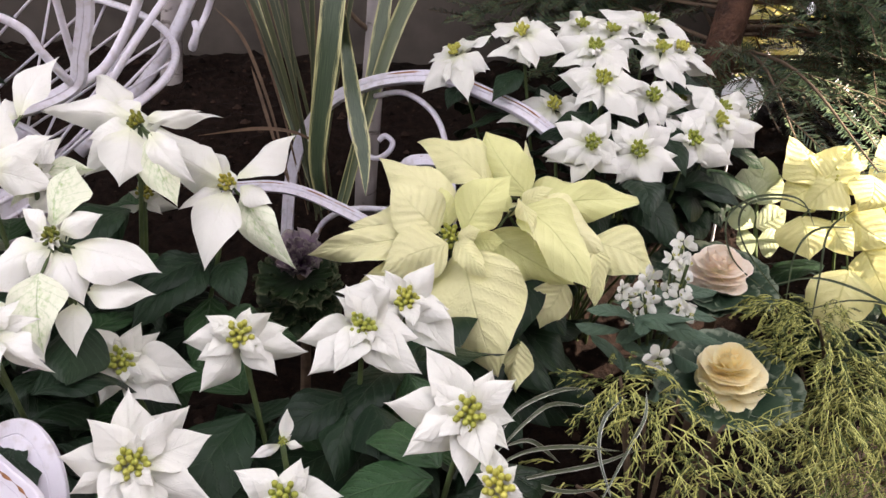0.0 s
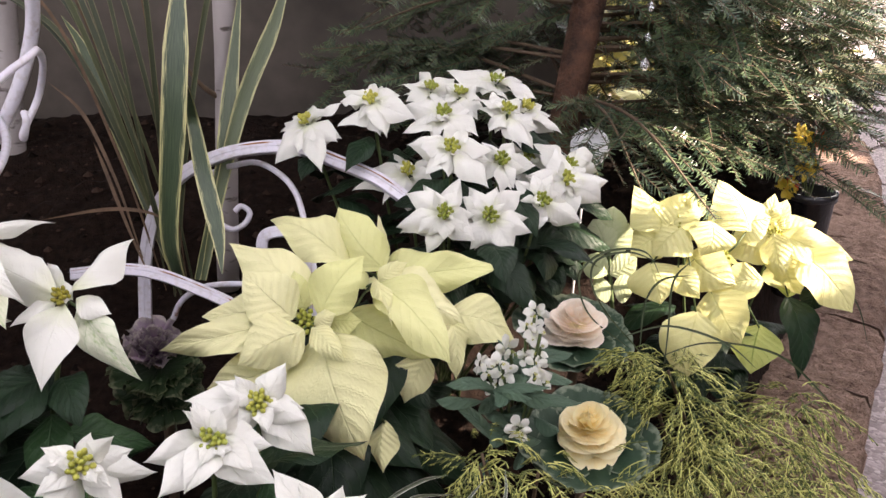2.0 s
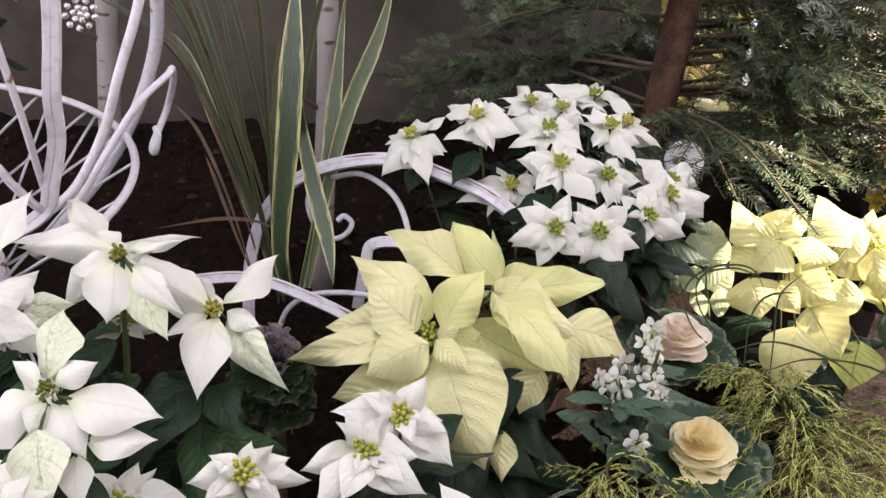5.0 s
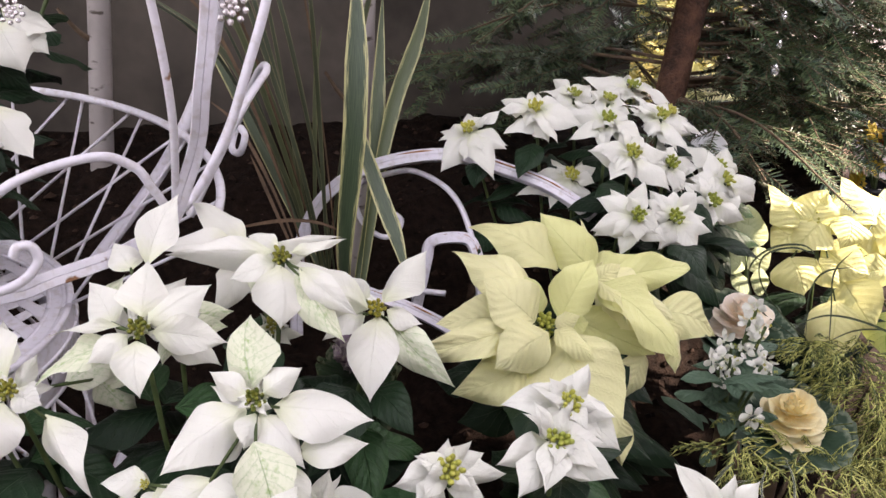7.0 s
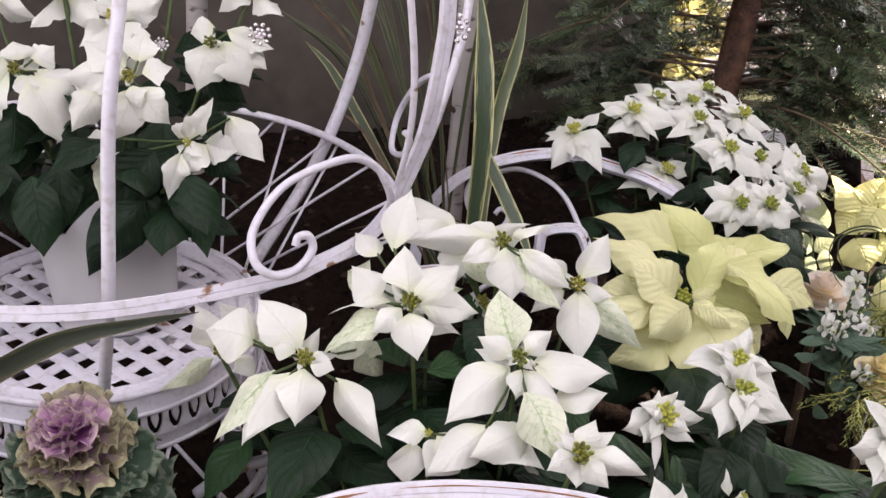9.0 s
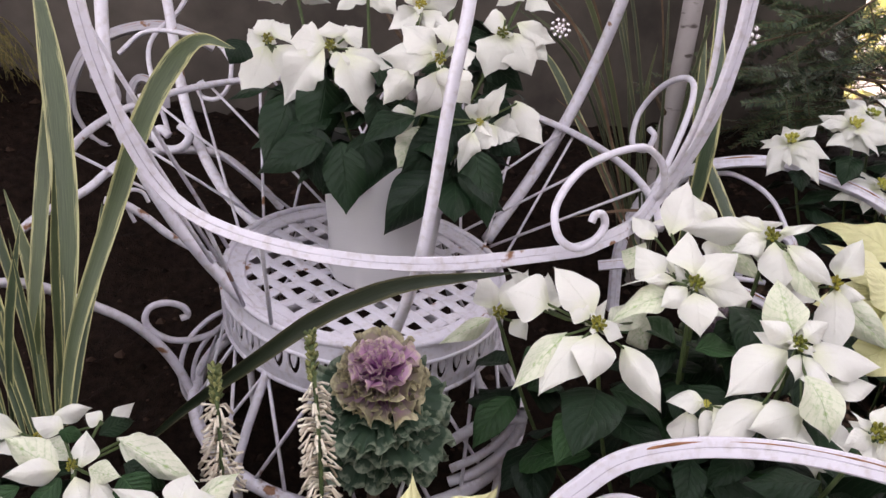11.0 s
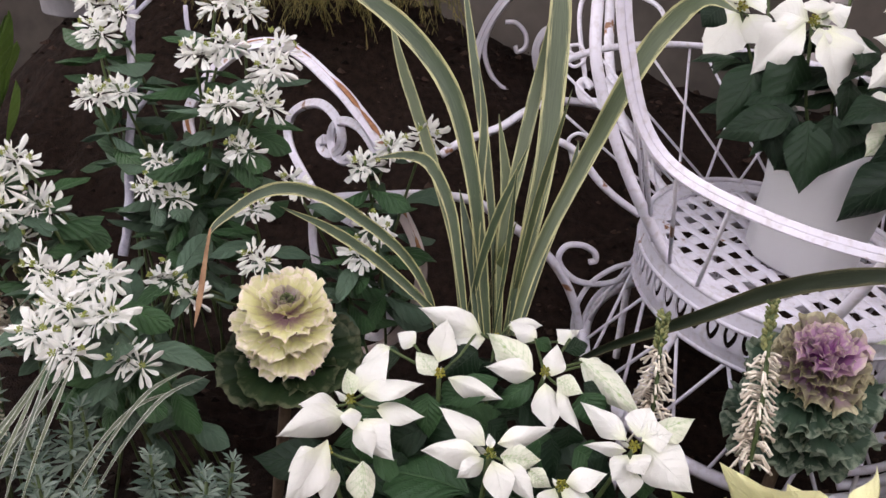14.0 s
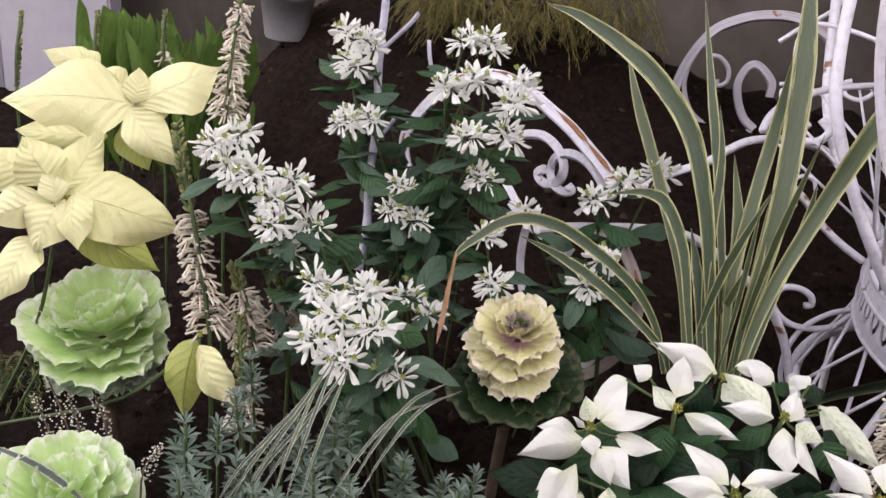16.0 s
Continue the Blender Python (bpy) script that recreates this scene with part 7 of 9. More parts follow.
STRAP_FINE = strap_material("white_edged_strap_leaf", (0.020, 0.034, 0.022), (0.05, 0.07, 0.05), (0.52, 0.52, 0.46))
# darkest strap leaf: its shade is put into the colours and tint
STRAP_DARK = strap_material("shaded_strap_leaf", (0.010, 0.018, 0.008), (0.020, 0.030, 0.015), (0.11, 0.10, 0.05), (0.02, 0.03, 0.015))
s2 = thing("striped_flax", (-0.935, 0.692, 0.829), "clump of arching green strap leaves with cream edges", "strap-leaved plant", "strap-leaved plants")
strap("leaf", s2, ((-0.926, 0.69, 0.82), (-0.925, 0.721, 0.884), (-0.923, 0.765, 0.975), (-0.933, 0.813, 1.081), (-0.946, 0.848, 1.159), (-0.96, 0.874, 1.221)), 0.0233)
strap("leaf", s2, ((-0.921, 0.682, 0.826), (-0.912, 0.719, 0.902), (-0.885, 0.766, 0.991), (-0.855, 0.798, 1.083), (-0.827, 0.818, 1.135), (-0.802, 0.823, 1.157), (-0.77, 0.816, 1.151)), 0.0215)
strap("leaf", s2, ((-0.944, 0.684, 0.818), (-0.969, 0.712, 0.902), (-0.996, 0.735, 0.98), (-1.03, 0.751, 1.045), (-1.083, 0.755, 1.094), (-1.151, 0.749, 1.129), (-1.19, 0.738, 1.139)), 0.0197)
strap("leaf", s2, ((-0.968, 0.686, 0.809), (-0.998, 0.728, 0.893), (-1.045, 0.766, 0.977), (-1.088, 0.798, 1.046), (-1.113, 0.823, 1.091)), 0.0125)
strap("leaf", s2, ((-0.933, 0.688, 0.819), (-0.949, 0.728, 0.9), (-0.949, 0.769, 0.974), (-0.947, 0.817, 1.059), (-0.948, 0.853, 1.124)), 0.0141)
strap("leaf", s2, ((-0.938, 0.695, 0.813), (-0.957, 0.731, 0.897), (-0.987, 0.769, 0.99), (-1.021, 0.805, 1.082), (-1.049, 0.836, 1.159)), 0.0099)
strap("leaf", s2, ((-0.949, 0.683, 0.817), (-0.971, 0.707, 0.891), (-0.981, 0.73, 0.955), (-0.99, 0.753, 1.018), (-1.006, 0.769, 1.069)), 0.0090)
strap("leaf", s2, ((-0.935, 0.696, 0.814), (-0.948, 0.728, 0.887), (-0.953, 0.753, 0.941), (-0.979, 0.784, 1.018)), 0.0147)
strap("leaf", s2, ((-0.963, 0.67, 0.82), (-0.984, 0.692, 0.881), (-1.003, 0.71, 0.932), (-1.03, 0.72, 0.971), (-1.054, 0.717, 0.979), (-1.085, 0.704, 0.974)), 0.0125)
strap("leaf", s2, ((-0.989, 0.653, 0.821), (-1.008, 0.663, 0.863), (-1.038, 0.666, 0.898), (-1.079, 0.663, 0.925), (-1.126, 0.656, 0.946), (-1.167, 0.64, 0.946), (-1.201, 0.613, 0.919), (-1.208, 0.599, 0.905)), 0.0125)
strap("leaf", s2, ((-0.984, 0.655, 0.822), (-1.001, 0.658, 0.848), (-1.06, 0.658, 0.889), (-1.11, 0.654, 0.914), (-1.156, 0.645, 0.93)), 0.0108)
strap("leaf", s2, ((-0.914, 0.684, 0.827), (-0.906, 0.725, 0.901), (-0.895, 0.762, 0.965), (-0.894, 0.786, 1.006)), 0.0108)
strap("leaf", s2, ((-0.954, 0.681, 0.816), (-0.976, 0.71, 0.888), (-1.001, 0.734, 0.948)), 0.0108)
strap("leaf", s2, ((-0.924, 0.69, 0.82), (-0.927, 0.715, 0.873), (-0.929, 0.743, 0.932), (-0.934, 0.767, 0.985)), 0.0090)
r = random.Random(5)
for k in range(4):
    b = Vector((-0.936, 0.693, 0.808)) + Vector((r.uniform(-0.035, 0.035), r.uniform(-0.02, 0.03), 0))
    lean, h = r.uniform(-0.05, 0.03), r.uniform(0.10, 0.28)
    strap("leaf", s2, (b, b + Vector((lean * 0.3, 0, h * 0.5)), b + Vector((lean * 1.2, -0.01, h))), r.uniform(0.005, 0.009), twist=r.uniform(-0.4, 0.4))
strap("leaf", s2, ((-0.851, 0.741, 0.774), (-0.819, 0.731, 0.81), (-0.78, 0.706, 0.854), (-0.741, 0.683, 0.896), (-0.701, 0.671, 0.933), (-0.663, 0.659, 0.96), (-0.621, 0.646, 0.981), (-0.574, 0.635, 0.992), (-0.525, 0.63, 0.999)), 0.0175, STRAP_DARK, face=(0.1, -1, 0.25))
strap("dry_tip", s2, ((-1.206, 0.603, 0.914), (-1.205, 0.592, 0.890), (-1.203, 0.581, 0.869), (-1.201, 0.569, 0.849), (-1.2, 0.56, 0.834)), 0.0055, STRAP_TAN)

# ---- cabbages ----


def kale_mat(name, inner, mid, outer, through_light=0.16, rim=None):
    m, t, p = material(name)
    uv = t.nodes.new("ShaderNodeUVMap")
    sep = t.nodes.new("ShaderNodeSeparateXYZ")
    t.links.new(uv.outputs[0], sep.inputs[0])
    n = noise_of(t, 9, 5)
    f = calc(t, "ADD", sep.outputs[0], calc(t, "MULTIPLY", calc(t, "SUBTRACT", n, 0.5), 0.5))
    col = ramp(t, f, (0.2, inner), (0.62, mid), (0.95, outer))
    side = calc(t, "ABSOLUTE", calc(t, "MULTIPLY_ADD", sep.outputs[1], 2.0, -1.0))
    fan = calc(t, "ADD", calc(t, "MULTIPLY", side, 4.0), calc(t, "MULTIPLY", calc(t, "SUBTRACT", noise_of(t, 6, 3), 0.5), 0.9))
    x = calc(t, "FRACT", calc(t, "ADD", fan, 0.5))
    lines = calc(t, "SUBTRACT", 1.0, calc(t, "MULTIPLY", calc(t, "ABSOLUTE", calc(t, "SUBTRACT", x, 0.5)), 7.0), clamp=True)
    lines = calc(t, "MULTIPLY", lines, calc(t, "SUBTRACT", 1.15, sep.outputs[0]), clamp=True)
    col = blend(t, calc(t, "MULTIPLY", lines, 0.6), col, inner)
    if rim:
        col = blend(t, calc(t, "MULTIPLY", calc(t, "SUBTRACT", f, 0.90), 9.0, clamp=True), col, rim)
    t.links.new(col, p.inputs["Base Color"])
    p.inputs["Roughness"].default_value = 0.58
    p.inputs["Specular IOR Level"].default_value = 0.25
    relief(t, p, calc(t, "ADD", calc(t, "MULTIPLY", lines, 0.6), noise_of(t, 14, 4)), 0.6, 0.0008)
    tr = t.nodes.new("ShaderNodeBsdfTranslucent")
    t.links.new(col, tr.inputs[0])
    mx = node(t, "ShaderNodeMixShader", Fac=through_light)
    t.links.new(p.outputs[0], mx.inputs[1])
    t.links.new(tr.outputs[0], mx.inputs[2])
    t.links.new(mx.outputs[0], t.nodes["Material Output"].inputs[0])
    return m


def kale_leaf(mat, seed, frill, broad=0.95, cup=0.35, nu=10, nv=72):
    """A unit cabbage leaf: a rounded fan with a ruffled, notched margin."""
    r = random.Random(seed)
    ph = [r.uniform(0, 6.28) for _ in range(5)]
    q = 0.5 if frill < 0.6 else 0.85
    verts, uvs, faces = [], [], []
    for i in range(nu + 1):
        u = i / nu
        for j in range(nv + 1):
            v = 2 * j / nv - 1
            th = v * 1.3
            notch = 1 + 0.035 * min(frill, 1.6) * (math.sin(v * 21 * q + ph[3]) + 0.6 * math.sin(v * 47 * q + ph[4])) * u ** 4
            reach = u * math.cos(th) ** 0.28 * notch
            x, y = reach * math.cos(th), reach * math.sin(th) * broad
            fr = frill * u ** (3.0 if frill > 1.5 else 5.0)
            z = cup * (u * u * 0.35 + 0.4 * v * v * u)
            z += fr * (0.060 * math.sin(v * 15 * q + ph[0]) + 0.042 * math.sin(v * 33 * q + ph[1] + 3 * u) + 0.022 * math.sin(v * 64 * q + ph[2])) * (0.75 + 0.25 * u)
            bend = fr * (0.045 * math.cos(v * 15 * q + ph[0]) + 0.03 * math.cos(v * 33 * q + ph[1]))
            x, y = x - bend * math.sin(th), y + bend * math.cos(th)
            z += 0.012 * math.cos(th * 14) * u * (1 - u) * 4 * 0.4
            verts.append((x, y, z))
            uvs.append((u, j / nv))
    for i in range(nu):
        for j in range(nv):
            k = i * (nv + 1) + j
            faces.append((k, k + nv + 1, k + nv + 2, k + 1))
    return mesh_of("kale_leaf", verts, faces, mat, uvs)


def cabbage(at, axis, label, tiers, name="ornamental_cabbage"):
    """A rosette about an axis; tiers of (count, length, opening in degrees, height, material, frill, cup)."""
    at = Vector(at)
    n = Vector(axis).normalized()
    t = thing(name, (at.x, at.y, 0.56), label, "cabbage", "ornamental cabbages")
    e1 = n.orthogonal().normalized()
    e2 = n.cross(e1)
    r = random.Random(round(at.x * 1000))
    v, f = tube(spline((Vector((at.x, at.y + 0.01, 0.54)), at - n * 0.06, at - n * 0.01), 5), 0.0065, 8)
    piece("stalk", mesh_of("stalk", v, f, TWIG), t)
    k0 = 0
    for count, ln, opening, h, mat, frill, cup in tiers:
        meshes = [kale_leaf(mat, s + k0, frill, cup=cup) for s in range(3)]
        for k in range(count):
            az = 6.283 * (k + 0.5 * (k0 % 2)) / count + r.uniform(-0.15, 0.15)
            d = e1 * math.cos(az) + e2 * math.sin(az)
            op = radians(opening + r.uniform(-9, 9))
            x = d * math.sin(op) + n * math.cos(op)
            z = -d * math.cos(op) + n * math.sin(op)
            y = z.cross(x)
            m = Matrix((x, y, z)).transposed().to_4x4()
            m.translation = at + n * h + d * ln * 0.06
            s = ln * r.uniform(0.78, 1.18)
            piece("leaf", meshes[k % 3], t, m @ Matrix.Diagonal((s, s, s, 1)))
        k0 += 1
    return t


K_CREAM = kale_mat("cream_rose_kale", (0.95, 0.76, 0.33), (0.95, 0.81, 0.45), (0.95, 0.87, 0.58), 0.2)
K_BLUSH = kale_mat("blush_rose_kale", (0.95, 0.84, 0.56), (0.95, 0.80, 0.66), (0.95, 0.86, 0.74), 0.2)
K_GREEN = kale_mat("kale_green", (0.03, 0.06, 0.03), (0.020, 0.048, 0.026), (0.045, 0.08, 0.05), rim=(0.20, 0.24, 0.17))
K_PURPLE = kale_mat("kale_purple", (0.36, 0.09, 0.33), (0.50, 0.25, 0.45), (0.58, 0.40, 0.49), rim=(0.66, 0.56, 0.46))
K_MIX = kale_mat("kale_purple_edge", (0.30, 0.10, 0.25), (0.33, 0.22, 0.27), (0.30, 0.28, 0.16), rim=(0.52, 0.47, 0.30))
K_LIME = kale_mat("kale_cream_green", (0.42, 0.25, 0.30), (0.63, 0.61, 0.27), (0.74, 0.70, 0.42), rim=(0.84, 0.74, 0.62))
K_MAUVE = kale_mat("kale_mauve", (0.30, 0.10, 0.28), (0.40, 0.27, 0.36), (0.58, 0.52, 0.40))
K_HEART = kale_mat("kale_green_heart", (0.22, 0.10, 0.20), (0.13, 0.17, 0.08), (0.20, 0.26, 0.12), rim=(0.42, 0.42, 0.26))
K_UNDER = kale_mat("kale_pale_underleaf", (0.30, 0.40, 0.24), (0.23, 0.33, 0.19), (0.28, 0.37, 0.25), rim=(0.50, 0.55, 0.45))
# dim copy of the purple for the half-hidden kale, shade put into the colour
K_SHADED = kale_mat("kale_shaded_mauve", (0.12, 0.06, 0.12), (0.17, 0.11, 0.16), (0.20, 0.16, 0.18), rim=(0.30, 0.26, 0.24))
K_DARK = kale_mat("kale_dark_purple", (0.12, 0.015, 0.12), (0.15, 0.03, 0.14), (0.18, 0.08, 0.16), rim=(0.34, 0.26, 0.26))
K_SKIRT = kale_mat("kale_dark_green", (0.016, 0.026, 0.014), (0.010, 0.026, 0.008), (0.018, 0.036, 0.011), rim=(0.09, 0.10, 0.055))
K_BRIGHT = kale_mat("kale_bright_green", (0.68, 0.78, 0.45), (0.44, 0.64, 0.22), (0.56, 0.70, 0.36), rim=(0.78, 0.82, 0.68))

CREAM_TIERS = lambda m, s: tuple((c, a * s, o, h * s, mm, f, cu) for c, a, o, h, mm, f, cu in ((3, 0.020, 12, 0.010, m, 0.15, 0.6), (4, 0.026, 28, 0.007, m, 0.15, 0.5), (5, 0.032, 46, 0.002, m, 0.18, 0.45), (6, 0.037, 64, -0.004, m, 0.2, 0.4), (6, 0.040, 80, -0.011, m, 0.2, 0.3), (7, 0.041, 96, -0.018, m, 0.2, 0.2), (8, 0.085, 84, -0.036, K_GREEN, 0.4, 0.3)))
cabbage((0.310, 0.745, 0.762), (-0.1, -0.25, 1), "cream ornamental cabbage like a rose with dark green outer leaves", CREAM_TIERS(K_CREAM, 0.86))
cabbage((0.340, 0.900, 0.806), (-0.1, -0.2, 1), "blush pink ornamental cabbage like a rose", CREAM_TIERS(K_BLUSH, 0.82))
cabbage((-0.635, 0.672, 0.880), (-0.05, -0.35, 1), "purple frilled ornamental kale with grey-green outer leaves", ((3, 0.020, 12, 0.006, K_PURPLE, 1.6, 0.5), (4, 0.030, 30, 0.002, K_PURPLE, 2.0, 0.4), (5, 0.038, 52, -0.004, K_PURPLE, 2.2, 0.35), (6, 0.042, 70, -0.012, K_MIX, 2.4, 0.3), (7, 0.044, 88, -0.022, K_MIX, 2.4, 0.2), (9, 0.058, 96, -0.030, K_GREEN, 1.5, 0.1), (9, 0.066, 108, -0.055, K_GREEN, 1.5, 0.0), (8, 0.066, 112, -0.085, K_GREEN, 1.5, 0.0)))
cabbage((-0.150, 0.905, 0.788), (-0.05, -0.35, 1), "purple frilled ornamental kale half hidden by poinsettias", ((4, 0.020, 10, 0.006, K_SHADED, 1.6, 0.5), (6, 0.030, 28, 0.002, K_SHADED, 1.8, 0.4), (8, 0.038, 50, -0.004, K_SHADED, 1.8, 0.35), (8, 0.048, 84, -0.02, K_SKIRT, 1.5, 0.1), (9, 0.05, 100, -0.05, K_SKIRT, 1.5, 0.0)))
cabbage((-1.134, 0.620, 0.834), (0.0, -0.28, 1), "cream ornamental cabbage with a mauve heart and dark purple skirt", ((4, 0.014, 24, 0.010, K_HEART, 1.6, 0.6), (4, 0.022, 34, 0.004, K_MAUVE, 1.6, 0.6), (4, 0.036, 46, 0.000, K_LIME, 0.9, 0.5), (4, 0.044, 68, -0.007, K_LIME, 1.0, 0.30), (5, 0.049, 84, -0.017, K_LIME, 1.1, 0.12), (5, 0.047, 97, -0.028, K_LIME, 1.1, 0.05), (5, 0.040, 104, -0.039, K_LIME, 1.1, 0.05), (6, 0.045, 110, -0.046, K_DARK, 0.9, 0.05), (6, 0.064, 92, -0.060, K_SKIRT, 0.6, 0.25), (7, 0.062, 100, -0.074, K_SKIRT, 0.6, 0.2)))
GREEN_TIERS = ((3, 0.024, 24, 0.014, K_BRIGHT, 0.8, 0.6), (3, 0.044, 40, 0.008, K_BRIGHT, 0.8, 0.6), (4, 0.062, 56, 0.002, K_BRIGHT, 0.8, 0.55), (4, 0.074, 66, -0.006, K_BRIGHT, 0.8, 0.45), (5, 0.078, 76, -0.014, K_BRIGHT, 0.8, 0.35), (5, 0.074, 86, -0.024, K_BRIGHT, 0.8, 0.25), (5, 0.062, 94, -0.034, K_UNDER, 1.2, 0.15), (5, 0.054, 100, -0.044, K_UNDER, 1.2, 0.1))
cabbage((-1.586, 0.542, 0.728), (0.06, -0.12, 1), "bright green frilled ornamental cabbage", GREEN_TIERS)
cabbage((-1.506, 0.392, 0.628), (0.06, -0.15, 1), "bright green frilled ornamental cabbage low in the bed", GREEN_TIERS)

# ---- stocks with small white flowers ----
st = thing("white_stock", (0.229, 0.738, 0.775), "white stock with small four-petalled flowers and grey-green leaves", "stock flower")
foot = Vector((0.227, 0.745, 0.736))
r = random.Random(4)
for k, c in enumerate(((0.245, 0.752, 0.895), (0.247, 0.735, 0.882), (0.237, 0.749, 0.884), (0.209, 0.731, 0.852), (0.195, 0.73, 0.844), (0.241, 0.721, 0.844), (0.25, 0.717, 0.839), (0.222, 0.751, 0.856), (0.221, 0.686, 0.803), (0.252, 0.747, 0.86), (0.21, 0.726, 0.842))):
    n = Vector((r.uniform(-0.5, 0.5), -0.8, r.uniform(0.0, 0.8)))
    h = flower(st, c, n, ring_of(5, 0.0125, k + 60), kind="oval", wide=0.72, eye=CYATHIA, eye_size=0.002, inner=2, lift=10)
    rod("stem", (foot, foot.lerp(Vector(c), 0.6) + Vector((0.005, 0.01, 0)), c), 0.0018, st, STEM, per=4, sides=5)
    c2 = Vector(c) + Vector((r.uniform(-0.012, 0.012), r.uniform(-0.004, 0.008), r.uniform(-0.012, 0.012)))
    flower(st, c2, n + Vector((r.uniform(-0.8, 0.8), 0, r.uniform(-0.6, 0.6))), ring_of(5, 0.0105, k + 160), kind="oval", wide=0.7, eye=CYATHIA, eye_size=0.0015, inner=2, lift=16)
for k in range(34):
    s = r.random()
    at = foot.lerp(Vector((0.221, 0.744, 0.838)), s) + Vector((r.uniform(-0.03, 0.03), r.uniform(-0.02, 0.02), 0))
    az = r.uniform(0, 6.28)
    set_blade("leaf", st, at, (math.cos(az), math.sin(az), r.uniform(-0.1, 0.6)), (0, -0.3, 1), r.uniform(0.035, 0.06), r.uniform(0.014, 0.02), "oval", LEAF_BLUE)

# ---- golden thread cypress ----


def thread_cypress(at, label, clumps, seed, mat, sprays=120, droop=1.0):
    t = thing("golden_cypress", at, label, "conifer", "golden cypresses")
    r = random.Random(seed)
    foot = Vector(at)
    parts = []
    for c, rad in clumps:
        c = Vector(c)
        stem = spline((foot, foot.lerp(c, 0.6) + Vector((0, 0, 0.03)), c), 5)
        v, f = tube(stem, 0.003, 5, taper=lambda s: 1 - 0.5 * s)
        piece("branch", mesh_of("branch", v, f, TWIG), t)
        for k in range(sprays):
            az, el = r.uniform(0, 6.28), r.uniform(-0.9, 0.9)
            a = c + Vector((math.cos(az) * math.cos(el), math.sin(az) * math.cos(el), math.sin(el) * 0.6)) * rad * r.random() ** 0.5 * 0.8
            d = Vector((math.cos(az), math.sin(az), r.uniform(-0.4, 0.5))).normalized()
            ln = rad * r.uniform(0.45, 1.05)
            pts = [a]
            for i in range(4):
                d = (d + Vector((r.uniform(-0.25, 0.25), r.uniform(-0.25, 0.25), -0.22 * droop))).normalized()
                pts.append(pts[-1] + d * ln / 4)
            parts.append(tube(pts, 0.0008, 3, taper=lambda s: 1 - 0.55 * s))
            for i in (1, 2, 3, 4):
                for lr in (-1, 1):
                    sd = Vector((-d.y, d.x, r.uniform(-0.4, 0.4))) * lr
                    l2 = ln * r.uniform(0.16, 0.32)
                    e = pts[i] + (d * 0.75 + sd * 0.6).normalized() * l2 + Vector((0, 0, -0.15 * l2 * droop))
                    q = pts[i].lerp(e, 0.5)
                    parts.append(tube([pts[i], q, e], 0.00065, 3, taper=lambda s: 1 - 0.5 * s))
                    e2 = q + (d * 0.6 - sd * 0.3).normalized() * l2 * 0.5
                    parts.append(tube([q, e2], 0.0006, 3))
    v, f = joined(parts)
    fo = piece("foliage", mesh_of("foliage", v, f, mat), t)
    fo["kind"] = "stuff"
    return t


thread_cypress((0.50, 0.86, 0.54), "golden-green thread cypress spilling over the stone kerb", (
    ((0.466, 0.748, 0.75), 0.075), ((0.526, 0.73, 0.736), 0.075), ((0.411, 0.75, 0.782), 0.06), ((0.464, 0.694, 0.724), 0.075), ((0.55, 0.693, 0.71), 0.06),
    ((0.408, 0.782, 0.805), 0.05), ((0.392, 0.696, 0.75), 0.06), ((0.566, 0.792, 0.745), 0.05), ((0.41, 0.659, 0.721), 0.07), ((0.47, 0.652, 0.706), 0.07), ((0.373, 0.811, 0.805), 0.03)), 21, GOLD, 50)
thread_cypress((0.22, 0.66, 0.54), "low golden cypress sprig among the flowers", (
    ((0.176, 0.652, 0.806), 0.04), ((0.221, 0.621, 0.806), 0.05), ((0.259, 0.607, 0.789), 0.05), ((0.183, 0.585, 0.807), 0.05), ((0.237, 0.577, 0.778), 0.05), ((0.173, 0.65, 0.794), 0.035), ((0.123, 0.535, 0.777), 0.05), ((0.202, 0.534, 0.776), 0.06), ((0.267, 0.552, 0.77), 0.05)), 22, GOLD, 17)

# ---- striped grasses ----


def sedge(at, label, blades, mat, width):
    t = thing("striped_grass", at, label, "ornamental grass", "striped grasses")
    for pts in blades:
        strap("blade", t, pts, width, mat, fold=0.5, per=6)
    return t


SEDGE = strap_material("striped_sedge", (0.035, 0.055, 0.035), (0.09, 0.11, 0.075), (0.68, 0.68, 0.60))
sedge((0.065, 0.505, 0.804), "thin white-striped grass blades arching at the bed's edge", (
    ((0.053, 0.508, 0.811), (0.079, 0.524, 0.816), (0.115, 0.536, 0.813), (0.157, 0.546, 0.803)), ((0.057, 0.503, 0.8), (0.093, 0.522, 0.797), (0.14, 0.542, 0.794), (0.18, 0.564, 0.796)), ((0.056, 0.517, 0.834), (0.075, 0.548, 0.839), (0.109, 0.576, 0.838), (0.136, 0.599, 0.825)),
    ((0.145, 0.516, 0.783), (0.139, 0.546, 0.802), (0.147, 0.573, 0.815), (0.169, 0.597, 0.822)), ((0.137, 0.514, 0.779), (0.161, 0.546, 0.803), (0.179, 0.573, 0.817), (0.185, 0.599, 0.827)), ((0.056, 0.513, 0.823), (0.079, 0.538, 0.833), (0.102, 0.56, 0.835), (0.137, 0.576, 0.823)),
    ((0.049, 0.505, 0.804), (0.075, 0.515, 0.796), (0.112, 0.523, 0.781), (0.149, 0.535, 0.777)), ((0.06, 0.514, 0.827), (0.083, 0.532, 0.82), (0.109, 0.542, 0.793))), SEDGE, 0.0035)
